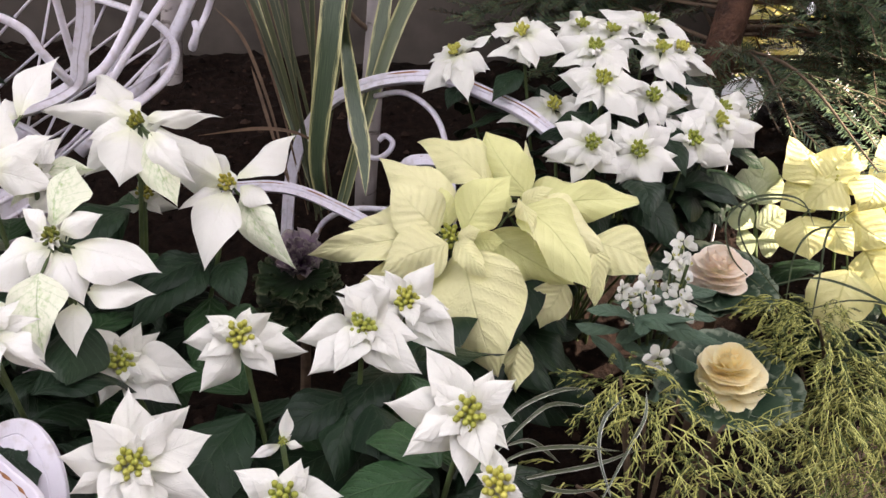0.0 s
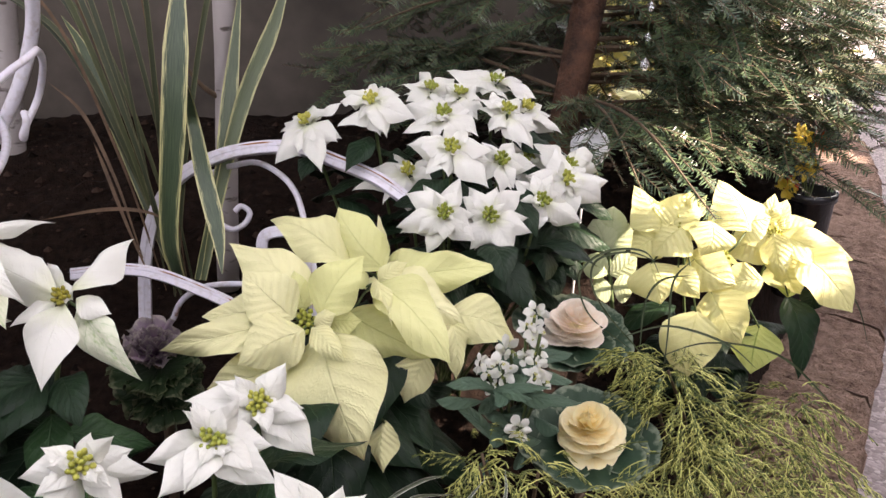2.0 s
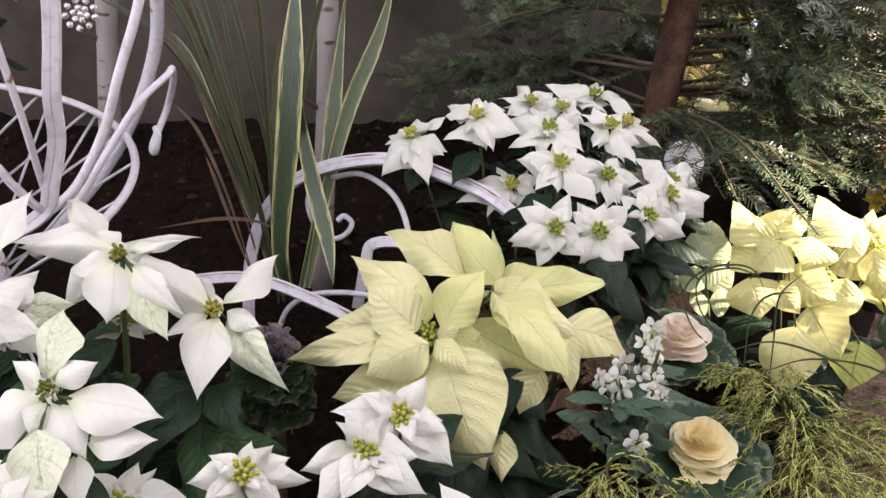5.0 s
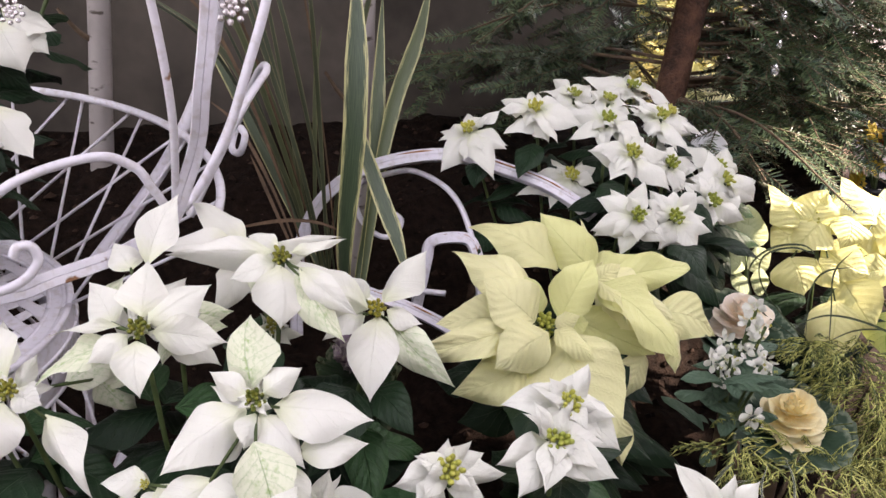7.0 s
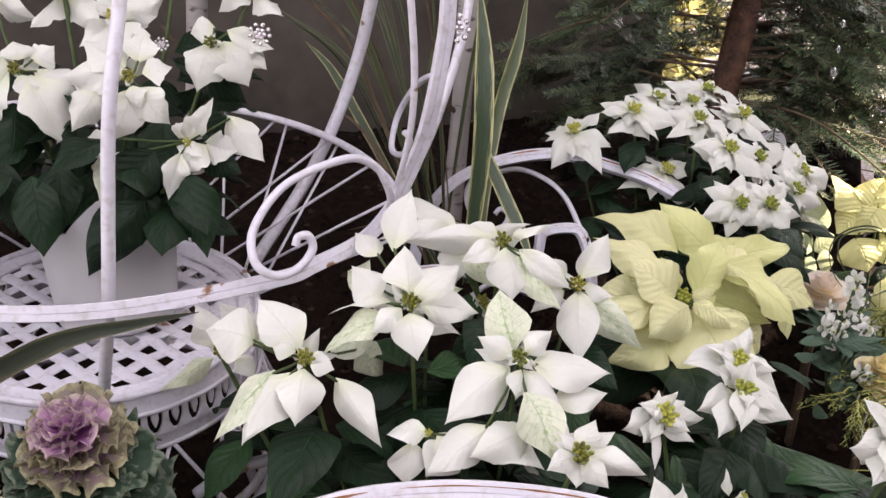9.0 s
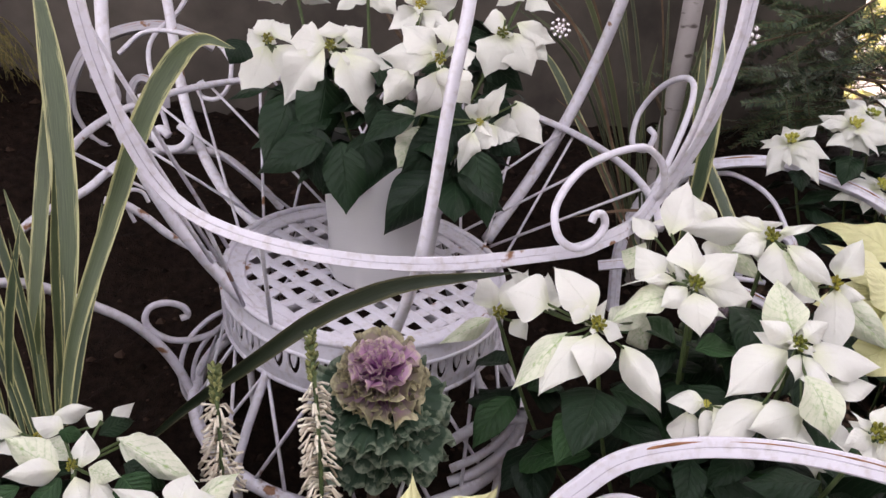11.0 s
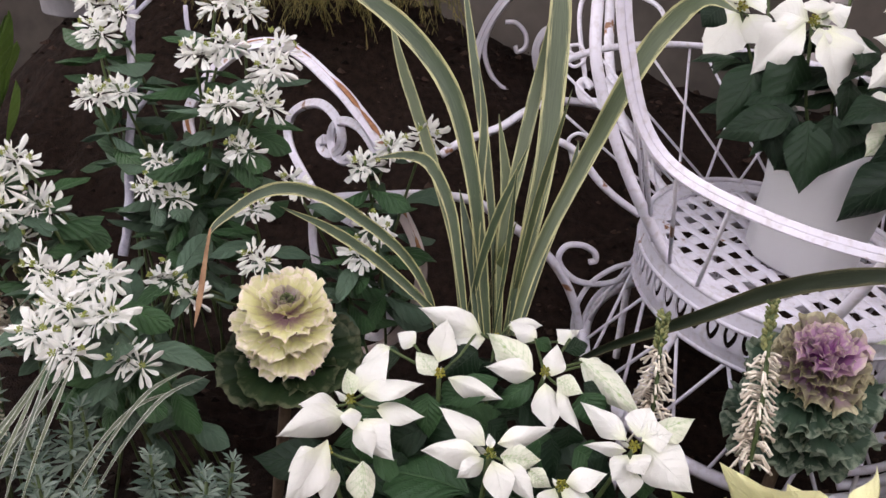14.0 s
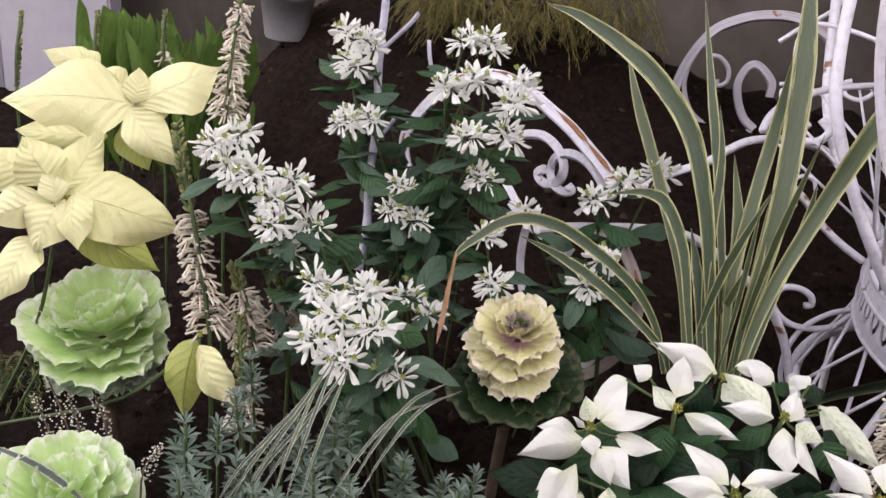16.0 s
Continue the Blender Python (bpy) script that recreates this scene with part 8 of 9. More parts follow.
sedge((0.422, 0.871, 0.815), "dark wiry grass looping between the flowers", (
    ((0.395, 0.866, 0.789), (0.35, 0.889, 0.824), (0.341, 0.908, 0.867), (0.372, 0.913, 0.893), (0.418, 0.905, 0.895), (0.437, 0.889, 0.865)), ((0.427, 0.85, 0.765), (0.363, 0.892, 0.837), (0.358, 0.91, 0.88), (0.398, 0.908, 0.894), (0.437, 0.896, 0.883)), ((0.433, 0.843, 0.753), (0.442, 0.867, 0.815), (0.45, 0.886, 0.865), (0.477, 0.892, 0.891)),
    ((0.421, 0.856, 0.777), (0.498, 0.872, 0.787), (0.592, 0.873, 0.766), (0.66, 0.864, 0.71), (0.716, 0.853, 0.645)), ((0.389, 0.872, 0.801), (0.442, 0.867, 0.815), (0.507, 0.848, 0.799), (0.545, 0.828, 0.77)), ((0.408, 0.863, 0.789), (0.416, 0.882, 0.839), (0.437, 0.889, 0.865), (0.476, 0.884, 0.872)),
    ((0.683, 1.04, 0.816), (0.777, 1.086, 0.794), (0.866, 1.109, 0.714), (0.924, 1.131, 0.618)), ((0.85, 1.255, 0.883), (0.935, 1.274, 0.836), (1.023, 1.288, 0.778))), plain_material("dark_sedge", (0.02, 0.035, 0.012), (0.07, 0.09, 0.04), 40, 0.5), 0.003)
sedge((-1.247, 0.307, 0.813), "white-striped grass fountain over blue-green foliage", tuple(
    [Vector(q) + Vector((0.009 * (k - 1), 0.006 * ((k * 7) % 3), 0.010 * ((k * 5) % 3 - 1) * i / 3)) for i, q in enumerate(pts)] for k in range(3) for pts in (
        ((-1.273, 0.332, 0.786), (-1.261, 0.36, 0.821), (-1.248, 0.388, 0.852), (-1.239, 0.41, 0.877)), ((-1.233, 0.331, 0.805), (-1.236, 0.359, 0.833), (-1.237, 0.386, 0.857), (-1.238, 0.412, 0.879)), ((-1.199, 0.36, 0.796), (-1.189, 0.394, 0.827), (-1.175, 0.425, 0.85), (-1.152, 0.452, 0.859)), ((-1.28, 0.327, 0.781), (-1.274, 0.349, 0.807), (-1.257, 0.378, 0.838), (-1.246, 0.401, 0.861)))), SEDGE, 0.0030)

# ---- white spikes ----
SPIKE = plain_material("spike_floret", (0.55, 0.47, 0.37), (0.80, 0.74, 0.62), 60, 0.6, 0.2, random=0.5, island=True)
SPIKE_BUD = plain_material("spike_bud", (0.06, 0.085, 0.025), (0.26, 0.26, 0.10), 60, 0.6, 0.2, random=0.5, island=True)


def spike(low, high, label, length, density, seed, buds=0.3):
    low, high = Vector(low), Vector(high)
    r = random.Random(seed)
    t = thing("flower_spike", (low.x, low.y, 0.56), label, "flower spike", "white flower spikes")
    rod("stem", ((low.x, low.y, 0.55), low, high), 0.0022, t, STEM, per=5, sides=6)
    flor, bud = [], []
    d = (high - low).normalized()
    a = d.orthogonal().normalized()
    b = d.cross(a)
    for k in range(density * 2):
        s = (k + r.random()) / (density * 2)
        q = low.lerp(high, s)
        w = r.uniform(0, 6.28)
        o = a * math.cos(w) + b * math.sin(w)
        if s > 1 - buds:
            ln = length * 0.28
            bud.append(tube([q, q + (o + d * 0.6) * ln * 0.6, q + (o + d * 0.8) * ln], 0.0016, 5, taper=lambda x: 0.6 + 1.2 * x * (1.2 - x)))
        else:
            ln = length * r.uniform(0.75, 1.1) * (1.1 - 0.5 * s)
            flor.append(tube([q, q + o * ln * 0.5 + d * ln * 0.05, q + o * ln * 0.9 - d * ln * r.uniform(-0.1, 0.6)], 0.00085, 5, taper=lambda x: 0.7 + 0.9 * x))
    v, f = joined(flor)
    piece("floret_mass", mesh_of("floret_mass", v, f, SPIKE), t)["kind"] = "stuff"
    if bud:
        v, f = joined(bud)
        piece("bud_tip", mesh_of("bud_tip", v, f, SPIKE_BUD), t)["kind"] = "stuff"
    return t


SP = "slender flower spike with cream tubular florets and green tip"
spike((-0.777, 0.625, 0.788), (-0.785, 0.668, 0.891), SP, 0.022, 90, 1)
spike((-0.691, 0.591, 0.802), (-0.701, 0.646, 0.935), SP, 0.020, 110, 2)
spike((-1.423, 0.511, 0.798), (-1.502, 0.567, 0.985), SP, 0.024, 150, 3, 0.42)
spike((-1.385, 0.535, 0.777), (-1.427, 0.56, 0.852), SP, 0.028, 90, 4)
spike((-1.368, 0.575, 0.775), (-1.398, 0.596, 0.838), SP, 0.022, 60, 5)
spike((-1.578, 0.768, 0.926), (-1.601, 0.835, 1.074), SP, 0.026, 130, 6, 0.12)
spike((-1.362, 0.481, 0.722), (-1.394, 0.52, 0.822), SP, 0.022, 70, 7, 0.6)
spike((-1.941, 0.794, 0.88), (-1.964, 0.837, 0.981), SP, 0.012, 70, 8, 1.0)
spike((-1.845, 0.845, 0.923), (-1.864, 0.875, 0.995), SP, 0.012, 60, 9, 1.0)
spike((-1.758, 0.882, 0.942), (-1.775, 0.909, 1.007), SP, 0.014, 50, 10, 0.8)

# ---- white spurge bush ----
eb = thing("white_spurge", (-1.30, 0.66, 0.56), "airy white spurge bush with star clusters and blue-green leaves", "shrub")
r = random.Random(33)
HEADS = (
    ((-1.244, 0.433, 0.879), 1.2), ((-1.229, 0.459, 0.898), 1.2), ((-1.265, 0.461, 0.902), 1.2), ((-1.274, 0.439, 0.885), 1.1), ((-1.254, 0.492, 0.91), 1.1), ((-1.207, 0.459, 0.86), 0.8), ((-1.292, 0.48, 0.91), 0.9),
    ((-1.368, 0.527, 0.954), 1.3), ((-1.358, 0.548, 0.973), 1.2), ((-1.393, 0.527, 0.976), 1.2), ((-1.432, 0.525, 0.998), 1.2), ((-1.423, 0.553, 1.001), 1.0), ((-1.363, 0.516, 0.934), 1.1), ((-1.339, 0.547, 0.935), 0.8), ((-1.414, 0.522, 0.978), 1.1), ((-1.356, 0.53, 0.91), 0.7),
)
HEADS2 = (
    ((-1.241, 0.693, 1.005), 1.3), ((-1.209, 0.731, 1.036), 1.4), ((-1.252, 0.728, 1.058), 1.4), ((-1.278, 0.715, 1.049), 1.2), ((-1.203, 0.718, 1.007), 1.1), ((-1.204, 0.754, 1.057), 1.1), ((-1.283, 0.778, 1.086), 1.2), ((-1.256, 0.786, 1.084), 1.0),
    ((-1.426, 0.78, 1.062), 1.4), ((-1.41, 0.76, 1.036), 1.3), ((-1.402, 0.784, 1.056), 1.2), ((-1.395, 0.726, 0.981), 1.2), ((-1.372, 0.736, 0.987), 1.0), ((-1.311, 0.681, 0.908), 0.8), ((-1.284, 0.688, 0.904), 0.7), ((-1.309, 0.704, 0.929), 0.7), ((-1.224, 0.709, 0.956), 0.8),
)
HEADS3 = (
    ((-1.082, 0.764, 0.976), 1.2), ((-1.05, 0.78, 0.988), 1.0), ((-1.104, 0.746, 0.954), 0.9), ((-1.078, 0.706, 0.904), 0.9), ((-1.087, 0.692, 0.881), 1.0), ((-1.174, 0.638, 0.875), 0.9), ((-1.17, 0.713, 0.93), 0.9), ((-1.204, 0.691, 0.907), 0.8), ((-1.254, 0.605, 0.857), 0.8), ((-1.231, 0.605, 0.844), 0.6),
)
SPURGE_MID = plain_material("spurge_centre", (0.20, 0.26, 0.04), (0.40, 0.42, 0.12), 200, 0.6)
PURE = blade_material("spurge_white", (0.88, 0.88, 0.84), (0.85, 0.85, 0.78), (0.75, 0.78, 0.66), 4, 0.6, 0.22, 0.15, relief_depth=0.001)
feet = [Vector((-1.26, 0.62, 0.56)), Vector((-1.34, 0.82, 0.60)), Vector((-1.12, 0.80, 0.60))]
for group_index, group in enumerate((HEADS, HEADS2, HEADS3)):
    for c, s in group:
        c = Vector(c)
        n = Vector((r.uniform(-0.3, 0.3), r.uniform(-0.9, -0.3), 0.9))
        nb = int(6 * s) + 6
        for sub in range(3):
            w = 2.1 * sub + r.uniform(-0.4, 0.4)
            q = c + Vector((math.cos(w), math.sin(w) * 0.6, r.uniform(-0.5, 0.5))) * 0.011
            nq = n + Vector((math.cos(w), math.sin(w) - 0.2, 0)) * 0.7
            head = flower(eb, q, nq, ring_of(nb, 0.0190 * (0.75 + 0.25 * s), nb * 7 + sub + round(c.x * 900), 0.35), mat=PURE, alt=PURE, kind="paddle", wide=0.23, eye=SPURGE_MID, eye_size=0.0034, inner=3, lift=18)
        ft = feet[group_index] + Vector((r.uniform(-0.08, 0.08), r.uniform(-0.05, 0.05), 0))
        path = spline((ft, ft.lerp(c, 0.55) + Vector((0, 0.01, 0.02)), c), 8)
        v, f = tube(path, 0.0016, 5)
        piece("stem", mesh_of("stem", v, f, STEM), eb)
        for k in range(11):
            at = path[int((0.35 + 0.6 * r.random()) * (len(path) - 1))]
            az = r.uniform(0, 6.28)
            ln = r.uniform(0.040, 0.068)
            set_blade("leaf", eb, at, (math.cos(az), math.sin(az), r.uniform(-0.35, 0.35)), (0, -0.2, 1), ln, ln * 0.34, "oval", LEAF_MID if r.random() < 0.5 else LEAF_BLUE)

# ---- blue-green ground cover ----


def ground_cover(at, label, tips, seed):
    t = thing("blue_spurge", at, label, "ground cover")
    r = random.Random(seed)
    leaves, uvs_, stalks = [], [], []
    for c in tips:
        c = Vector(c)
        foot = Vector((c.x + r.uniform(-0.03, 0.03), c.y + 0.03, 0.55))
        stalks.append(tube(spline((foot, foot.lerp(c, 0.5), c), 4), 0.0015, 4))
        for lev in range(4):
            q = c.lerp(foot, lev * 0.055)
            for k in range(8):
                az = k * 0.785 + lev * 0.4 + r.uniform(-0.2, 0.2)
                d = Vector((math.cos(az), math.sin(az), 0.65 - 0.22 * lev)).normalized()
                ln = 0.0195 * r.uniform(0.75, 1.1) * (0.6 + 0.17 * lev)
                sd = d.cross(Vector((0, 0, 1))).normalized() * ln * 0.14
                up = Vector((0, 0, 0.0012))
                leaves.append((q, q + d * ln * 0.55 - sd + up, q + d * ln, q + d * ln * 0.55 + sd + up))
    for v, f in stalks:
        piece("stem", mesh_of("stem", v, f, STEM), t)
    fo = piece("foliage", mesh_of("foliage", [p for q in leaves for p in q], [tuple(range(4 * i, 4 * i + 4)) for i in range(len(leaves))], BLUE, smooth=False), t)
    fo["kind"] = "stuff"


BLUE = plain_material("blue_green_leaf", (0.05, 0.085, 0.06), (0.14, 0.18, 0.14), 60, 0.6, 0.2, random=0.6, island=True)
r = random.Random(8)
e0 = Vector((-1.233, 0.383, 0.817))
tips = [Vector((e0.x + r.uniform(-0.13, 0.13), e0.y + r.uniform(-0.08, 0.10), e0.z + r.uniform(-0.07, 0.012))) for _ in range(48)]
ground_cover((e0.x, e0.y, 0.56), "low blue-green needle-leaved ground cover", tips, 5)

# ---- thread-leaved plant and beaded spikes by the green cabbages ----
thread_cypress((-1.816, 0.6, 0.54), "fine-leaved green thread plant beside the cabbages", (((-1.805, 0.6, 0.579), 0.04), ((-1.781, 0.6, 0.542), 0.04), ((-1.807, 0.6, 0.48), 0.04), ((-1.757, 0.6, 0.587), 0.04)), 61, plain_material("green_thread_leaf", (0.04, 0.075, 0.02), (0.20, 0.26, 0.08), 25, 0.6, 0.2, random=0.6, island=True), 34, 1.2)
BEAD = plain_material("white_bead_flower", (0.42, 0.40, 0.34), (0.75, 0.73, 0.66), 90, 0.6, 0.2, random=0.5, island=True)


def beaded_spike(low, high):
    """A wiry stem with tiny flowers dotted along short side twigs."""
    low, high = Vector(low), Vector(high)
    r = random.Random(round(low.x * 1000))
    t = thing("beaded_spike", (low.x, low.y, 0.56), "thin wiry spike of tiny white flowers beside the cabbages", "flower spike", "beaded spikes")
    rod("stem", ((low.x, low.y, 0.55), low, high), 0.0011, t, TWIG, per=5, sides=5)
    dots = []
    for k in range(70):
        q = low.lerp(high, k / 70)
        w = k * 2.4
        o = Vector((math.cos(w), math.sin(w), r.uniform(0.2, 0.9)))
        dots.append((q + o * r.uniform(0.003, 0.011) * (1.1 - 0.7 * k / 70), o))
    v, f = ball_bits(dots, 0.0010, 1.2)
    piece("bead_mass", mesh_of("bead_mass", v, f, BEAD), t)["kind"] = "stuff"


for low, high in (((-1.561, 0.46, 0.646), (-1.614, 0.48, 0.714)), ((-1.572, 0.45, 0.63), (-1.618, 0.47, 0.674)), ((-1.521, 0.47, 0.659), (-1.555, 0.49, 0.693)), ((-1.543, 0.46, 0.642), (-1.58, 0.48, 0.682)), ((-1.437, 0.42, 0.671), (-1.429, 0.44, 0.703))):
    beaded_spike(low, high)
dl = thing("dark_strap_leaf", (-1.469, 0.385, 0.651), "single dark strap leaf with pale edges over the cabbage", "strap leaf")
strap("leaf", dl, ((-1.606, 0.385, 0.675), (-1.549, 0.385, 0.678), (-1.505, 0.385, 0.669), (-1.469, 0.385, 0.651)), 0.0075, STRAP_FINE, face=(0, -0.5, 0.9))

# ---- bare stake and back pot ----
LILAC = plain_material("pale_painted_wood", (0.22, 0.21, 0.27), (0.58, 0.56, 0.64), 45, 0.7, 1.0, distance=0.005)
sk = thing("painted_branch", (-1.41, 0.83, 0.6), "pale painted bare branch stuck in the soil", "branch")
rod("stick", ((-1.354, 0.709, 0.804), (-1.357, 0.729, 0.846), (-1.37, 0.754, 0.904), (-1.379, 0.78, 0.963), (-1.394, 0.805, 1.021), (-1.404, 0.831, 1.08), (-1.413, 0.851, 1.127)), 0.0056, sk, LILAC, taper=lambda s: 1 - 0.2 * s + 0.12 * math.sin(s * 61) * math.sin(s * 23))
for pts in (((-1.397, 0.812, 1.039), (-1.382, 0.817, 1.057), (-1.367, 0.821, 1.075), (-1.358, 0.823, 1.089)), ((-1.376, 0.771, 0.942), (-1.365, 0.775, 0.957), (-1.355, 0.78, 0.975)), ((-1.331, 0.82, 1.024), (-1.341, 0.831, 1.04), (-1.349, 0.843, 1.056))):
    rod("twig", pts, 0.0026, sk, LILAC, per=4)
bp = thing("white_pot", (-1.912, 1.49, 0.859), "white pot standing on the soil mound by the wall", "plant pot")
# the white pot gets a grey colour that stands in for its shade
piece("pot", lathe("pot", ((0.05, 0), (0.052, 0.004), (0.066, 0.10), (0.070, 0.10), (0.070, 0.112), (0.064, 0.112), (0.06, 0.09), (0.01, 0.088)), plain_material("shade_greyed_pot", (0.20, 0.195, 0.20), (0.34, 0.33, 0.34), 14, 0.6, 0.2)), bp, Matrix.Translation((-1.912, 1.49, 0.859)) @ Matrix.Scale(0.86, 4))

# ---- green leafy plant by the board wall ----
gp = thing("green_fern", (-1.85, 0.957, 0.801), "bright green upright leafy plant by the board wall", "leafy plant")
r = random.Random(17)
g0 = Vector((-1.843, 0.948, 0.777))
BRIGHT = blade_material("bright_green_leaf", (0.07, 0.14, 0.025), (0.16, 0.26, 0.06), (0.2, 0.32, 0.1), 6, 0.5, 0.15, 0.3)
for k in range(230):
    b = g0 + Vector((r.uniform(-0.12, 0.12), r.uniform(-0.05, 0.10), r.uniform(-0.05, 0.06)))
    ln = r.uniform(0.09, 0.17)
    set_blade("leaf", gp, b, (r.uniform(-0.4, 0.4), r.uniform(-0.3, 0.2), 1), (0, -1, 0.2), ln, ln * 0.075, "slim", BRIGHT)

# ---- plant tag ----
TAG = plain_material("white_card", (0.74, 0.74, 0.76), (0.80, 0.80, 0.82), 20, 0.5, 0.05)
INK = plain_material("dark_ink", (0.03, 0.03, 0.035), (0.06, 0.06, 0.07), 20, 0.6, 0.05)
tg = thing("plant_tag", (0.434, 1.185, 0.80), "round white plant tag with a printed bar code", "plant tag")
tm = look((0.434, 1.183, 0.950), (0.10, 0.2, 1.35)) @ pose(0, 0, 0, 0, 0, 12)
piece("card", lathe("card", ((0.028, -0.0008), (0.029, 0), (0.028, 0.0008), (0.001, 0.0008)), TAG, 28), tg, tm @ pose(0, 0, 0, 180))
for k in range(7):
    piece("printed_bar", box_mesh("printed_bar", 0.0012 + 0.0008 * (k % 3), 0.012, 0.0004, 0, INK), tg, tm @ pose(-0.004 + 0.0032 * k, -0.004, -0.0014))
rod("stake", ((0.434, 1.187, 0.93), (0.432, 1.19, 0.85), (0.43, 1.19, 0.68)), 0.002, tg, TAG, per=4, sides=6)

# ---- things beyond the fir ----
bk = thing("black_pot", (0.903, 1.34, 0.60), "small black nursery pot of yellow and red flowers behind the poinsettia", "plant pot")
bo = Vector((0.903, 1.34, 0.755))
BLACK = plain_material("black_plastic", (0.012, 0.012, 0.014), (0.025, 0.025, 0.028), 20, 0.22, 0.1)
piece("pot", lathe("pot", ((0.034, -0.13), (0.036, -0.125), (0.043, 0.055), (0.047, 0.056), (0.047, 0.070), (0.042, 0.070), (0.040, 0.05), (0.01, 0.048)), BLACK), bk, Matrix.Translation(bo))
RED = blade_material("red_petal", (0.55, 0.05, 0.02), (0.65, 0.12, 0.03), (0.4, 0.02, 0.01), 5, 0.5, 0.3, 0.3)
AMBER = blade_material("amber_petal", (0.75, 0.45, 0.04), (0.70, 0.55, 0.08), (0.5, 0.3, 0.02), 5, 0.5, 0.3, 0.3)
r = random.Random(71)
for k in range(9):
    c = bo + Vector((r.uniform(-0.06, 0.03), r.uniform(-0.03, 0.03), r.uniform(0.08, 0.19)))
    flower(bk, c, (r.uniform(-0.3, 0.3), -0.7, 0.6), ring_of(7, 0.022, k + 200), mat=RED if k % 3 == 0 else AMBER, alt=AMBER, kind="oval", wide=0.6, eye_size=0.004, inner=3)
    rod("stem", (bo + Vector((0, 0, 0.05)), bo.lerp(c, 0.6), c), 0.0018, bk, STEM, per=3, sides=5)


far = thing("yellow_poinsettia", (1.08, 1.97, 0.56), "sunlit yellow poinsettia standing half hidden behind the fir", "poinsettia", "yellow poinsettias")
FAR = [flower(far, c, (-0.35, -0.8, 0.5), ring_of(8, ln, k + 310, 0.3), mat=YELLOW, alt=YELLOW_GREEN, kind="broad", wide=0.55, eye_size=0.009, inner=3) for k, (c, ln) in enumerate((((1.36, 1.97, 0.90), 0.10), ((1.29, 2.02, 0.98), 0.07), ((0.86, 1.96, 0.85), 0.10), ((1.02, 1.98, 0.84), 0.08)))]
stems_and_leaves(far, (1.08, 1.97, 0.56), FAR, 6, (0.07, 0.11), greener=0.5)


# crystal drops hanging on a thread in the fir
CRYSTAL, _t, _p = material("clear_crystal")
_p.inputs["Transmission Weight"].default_value = 0.9
_p.inputs["Roughness"].default_value = 0.04
_p.inputs["IOR"].default_value = 1.52
_p.inputs["Base Color"].default_value = (0.93, 0.95, 0.97, 1)
cd = thing("crystal_garland", (0.474, 1.108, 1.30), "clear faceted crystal drops on a thin thread in the fir", "ornament")
rod("thread", ((0.474, 1.112, 1.30), (0.4745, 1.112, 1.20), (0.474, 1.112, 1.09)), 0.0003, cd, STEM, per=3, sides=4)
for z, size in ((1.156, 0.006), (1.117, 0.0055), (1.081, 0.008)):
    v, f = [], []
    for h, rr in ((1.15, 0.12), (0.6, 0.62), (-0.1, 0.78), (-0.75, 0.50), (-1.1, 0.10)):
        for k in range(8):
            w = 6.2832 * (k + 0.5 * (h < 0.5)) / 8
            v.append((rr * size * math.cos(w), rr * size * math.sin(w), h * size))
    for i in range(4):
        for k in range(8):
            f.append((i * 8 + k, i * 8 + (k + 1) % 8, i * 8 + 8 + (k + 1) % 8, i * 8 + 8 + k))
    f += [tuple(range(8)), tuple(range(39, 31, -1))]
    piece("drop", mesh_of("drop", v, f, CRYSTAL, smooth=False), cd, Matrix.Translation((0.474, 1.110, z)))


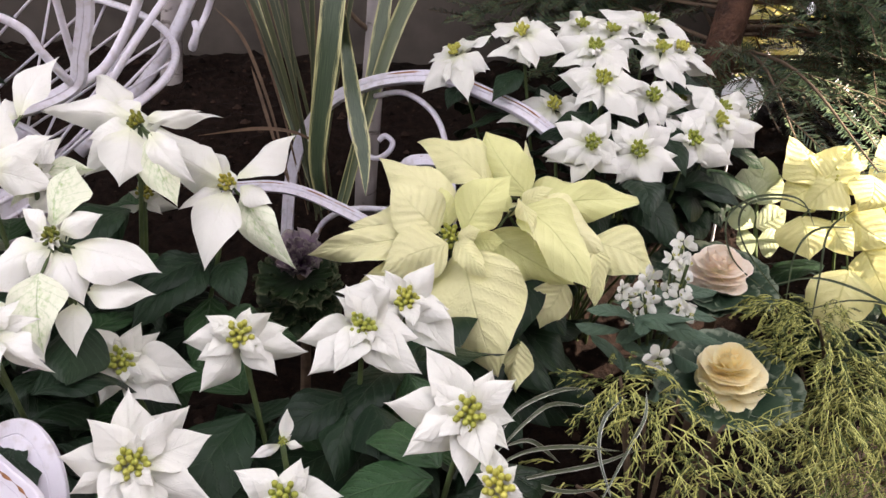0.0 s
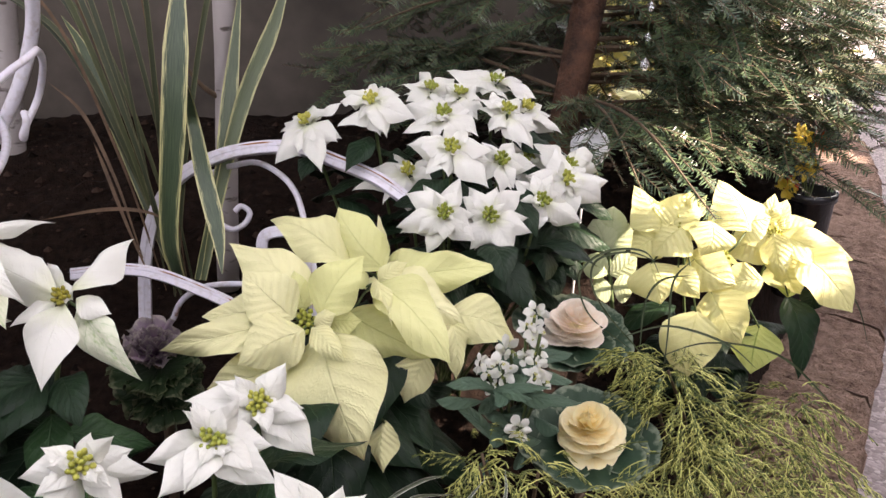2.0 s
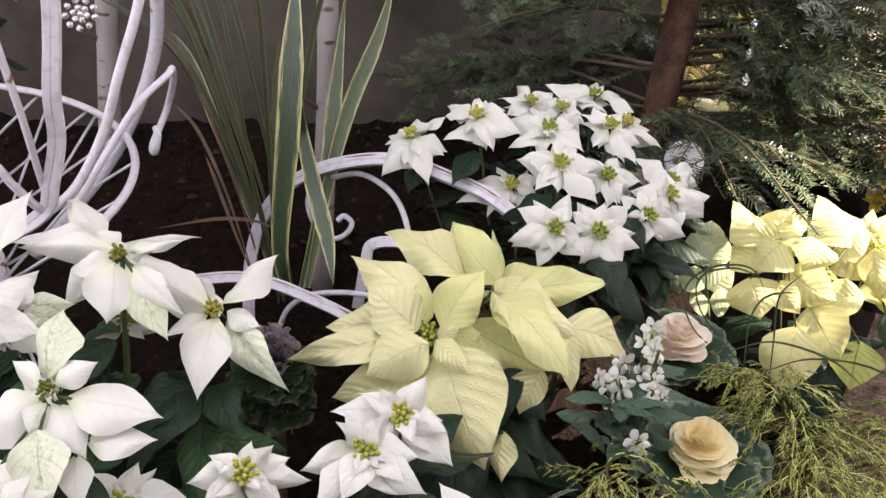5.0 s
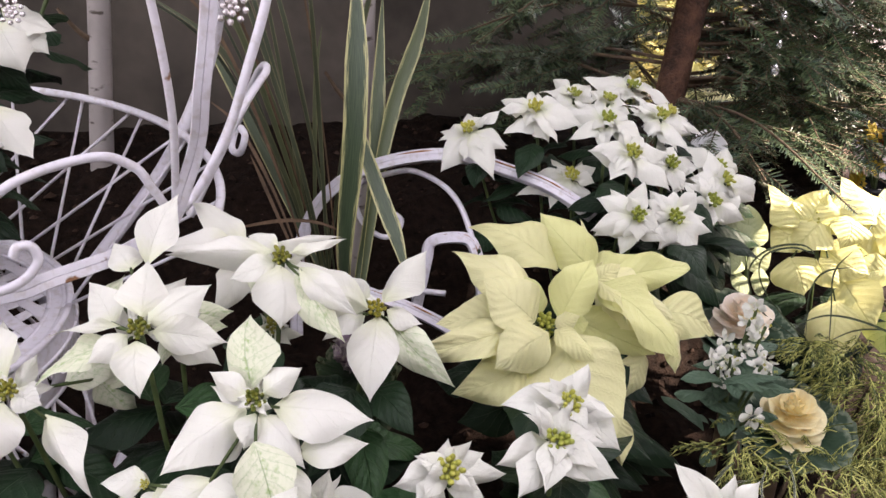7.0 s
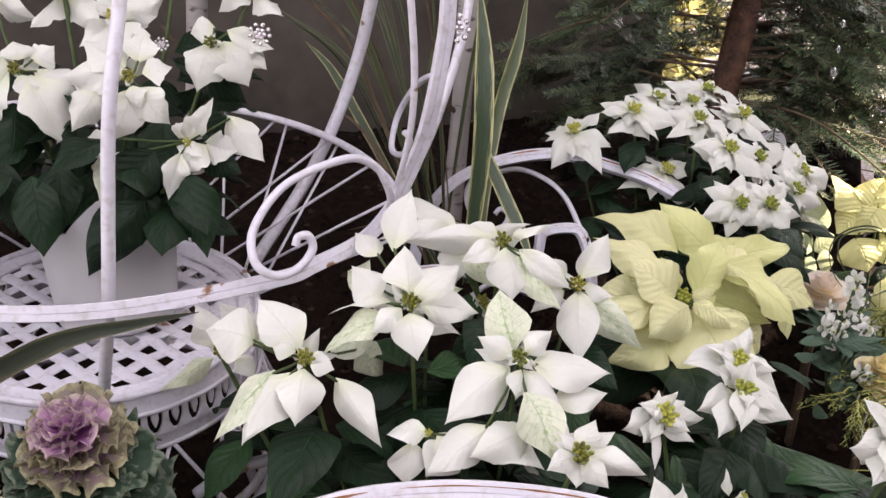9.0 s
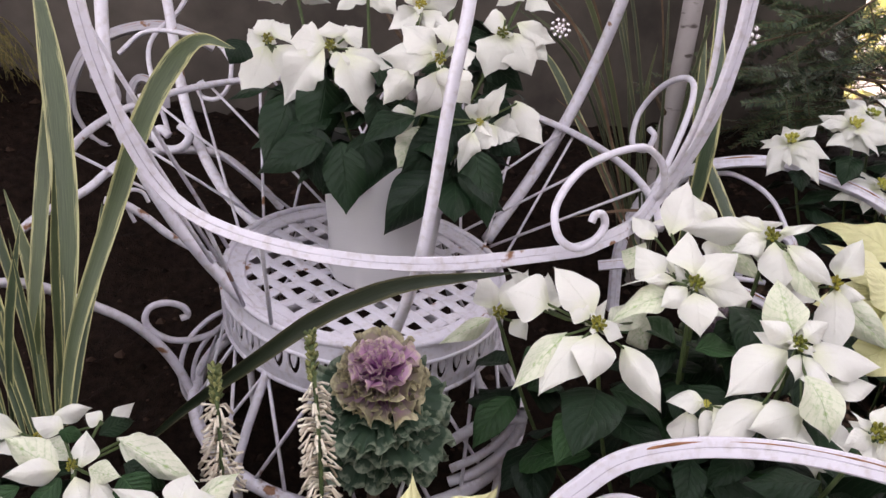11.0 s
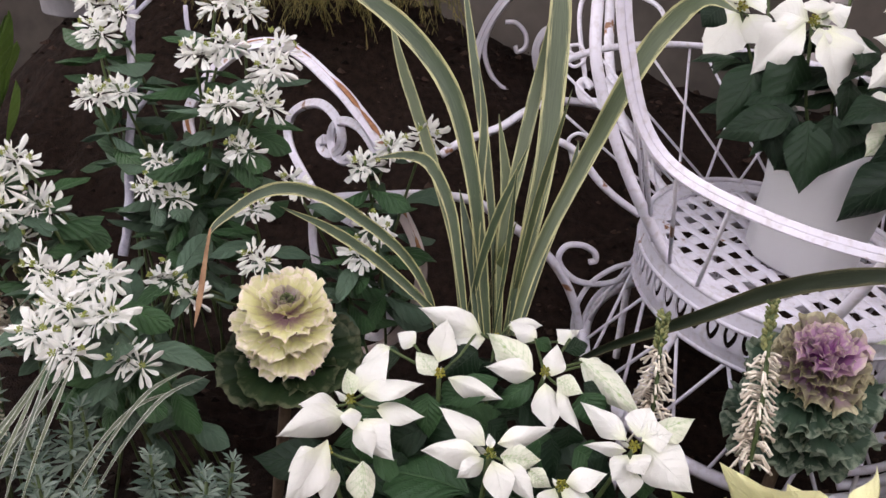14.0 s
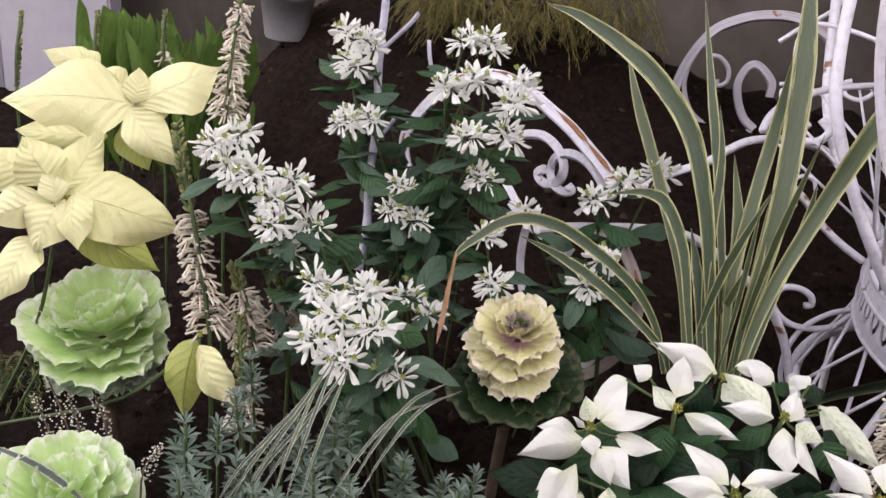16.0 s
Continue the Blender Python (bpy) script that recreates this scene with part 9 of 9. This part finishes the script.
def shrub(at, size, label, mat, count, leaf, seed, name="leafy_shrub"):
    """Leaves in loose clumps about forked stems."""
    t = thing(name, at, label, "shrub")
    r = random.Random(seed)
    o = Vector(at)
    verts, faces, uvs = [], [], []
    for k in range(14):
        w = r.uniform(0, 6.28)
        e = o + Vector((math.cos(w) * size * r.uniform(0.2, 0.8), math.sin(w) * size * r.uniform(0.2, 0.8), size * r.uniform(0.6, 1.5)))
        rod("stem", (o, o.lerp(e, 0.5) + Vector((0, 0, size * 0.15)), e), 0.004, t, TWIG, per=4, sides=5)
        for j in range(count // 14):
            q = e + Vector((r.gauss(0, 0.28), r.gauss(0, 0.28), r.gauss(0, 0.22))) * size
            d = Vector((r.uniform(-1, 1), r.uniform(-1, 1), r.uniform(-0.7, 0.5))).normalized()
            up = Vector((r.uniform(-0.5, 0.5), r.uniform(-0.8, 0.2), 1))
            sd = d.cross(up).normalized()
            nn = sd.cross(d)
            ln = leaf * r.uniform(0.7, 1.2)
            b = len(verts)
            for u, wv, h in ((0, 0.03, 0), (0.3, 0.42, 0.04), (0.6, 0.45, 0.02), (0.85, 0.2, -0.06), (1, 0.01, -0.12)):
                for v in (-1, 0, 1):
                    verts.append(q + d * (u * ln) + sd * (v * wv * ln * 0.55) + nn * (h * ln + abs(v) * 0.06 * ln))
                    uvs.append((u, 0.5 + v * 0.5))
            for i in range(4):
                for j2 in range(2):
                    a = b + i * 3 + j2
                    faces.append((a, a + 3, a + 4, a + 1))
    fo = piece("foliage", mesh_of("foliage", verts, faces, mat, uvs), t)
    fo["kind"] = "stuff"
    return t


YG = blade_material("far_yellow_leaf", (0.48, 0.41, 0.16), (0.36, 0.36, 0.13), (0.4, 0.42, 0.1), 6, 0.5, 0.4, 0.3, island=True)
GG = blade_material("far_green_leaf", (0.05, 0.11, 0.03), (0.12, 0.18, 0.05), (0.14, 0.2, 0.08), 6, 0.5, 0.3, 0.3, island=True)
shrub((1.15, 3.3, 0.45), 0.45, "sunlit yellow poinsettias in the bed beyond the fir", YG, 700, 0.11, 1)
shrub((1.75, 3.9, 0.45), 0.45, "sunlit yellow-leaved shrub beside the walkway", YG, 700, 0.11, 2)
shrub((0.95, 2.9, 0.45), 0.45, "yellow-green leafy shrub beyond the fir", YG, 900, 0.10, 3)
shrub((1.3, 5.2, 0.45), 0.7, "tall green shrub in sunlight beyond the fir", GG, 1400, 0.10, 4)
shrub((2.3, 5.6, 0.45), 0.7, "green shrub at the bend of the walkway", GG, 1200, 0.10, 5)
shrub((0.0, 3.9, 0.45), 0.9, "tall dark green shrub behind the wall end", GG, 1400, 0.11, 6)

# golden cypress hanging over the wall foot
thread_cypress((-1.391, 1.474, 0.967), "drooping bronze cypress at the foot of the wall", (((-1.471, 1.418, 1.022), 0.09), ((-1.363, 1.454, 1.027), 0.08), ((-1.541, 1.396, 1.022), 0.07), ((-1.259, 1.554, 1.045), 0.09)), 41, plain_material("bronze_cypress", (0.07, 0.07, 0.015), (0.24, 0.19, 0.06), 25, 0.7, 0.2, random=0.5, island=True), 110, 1.6)
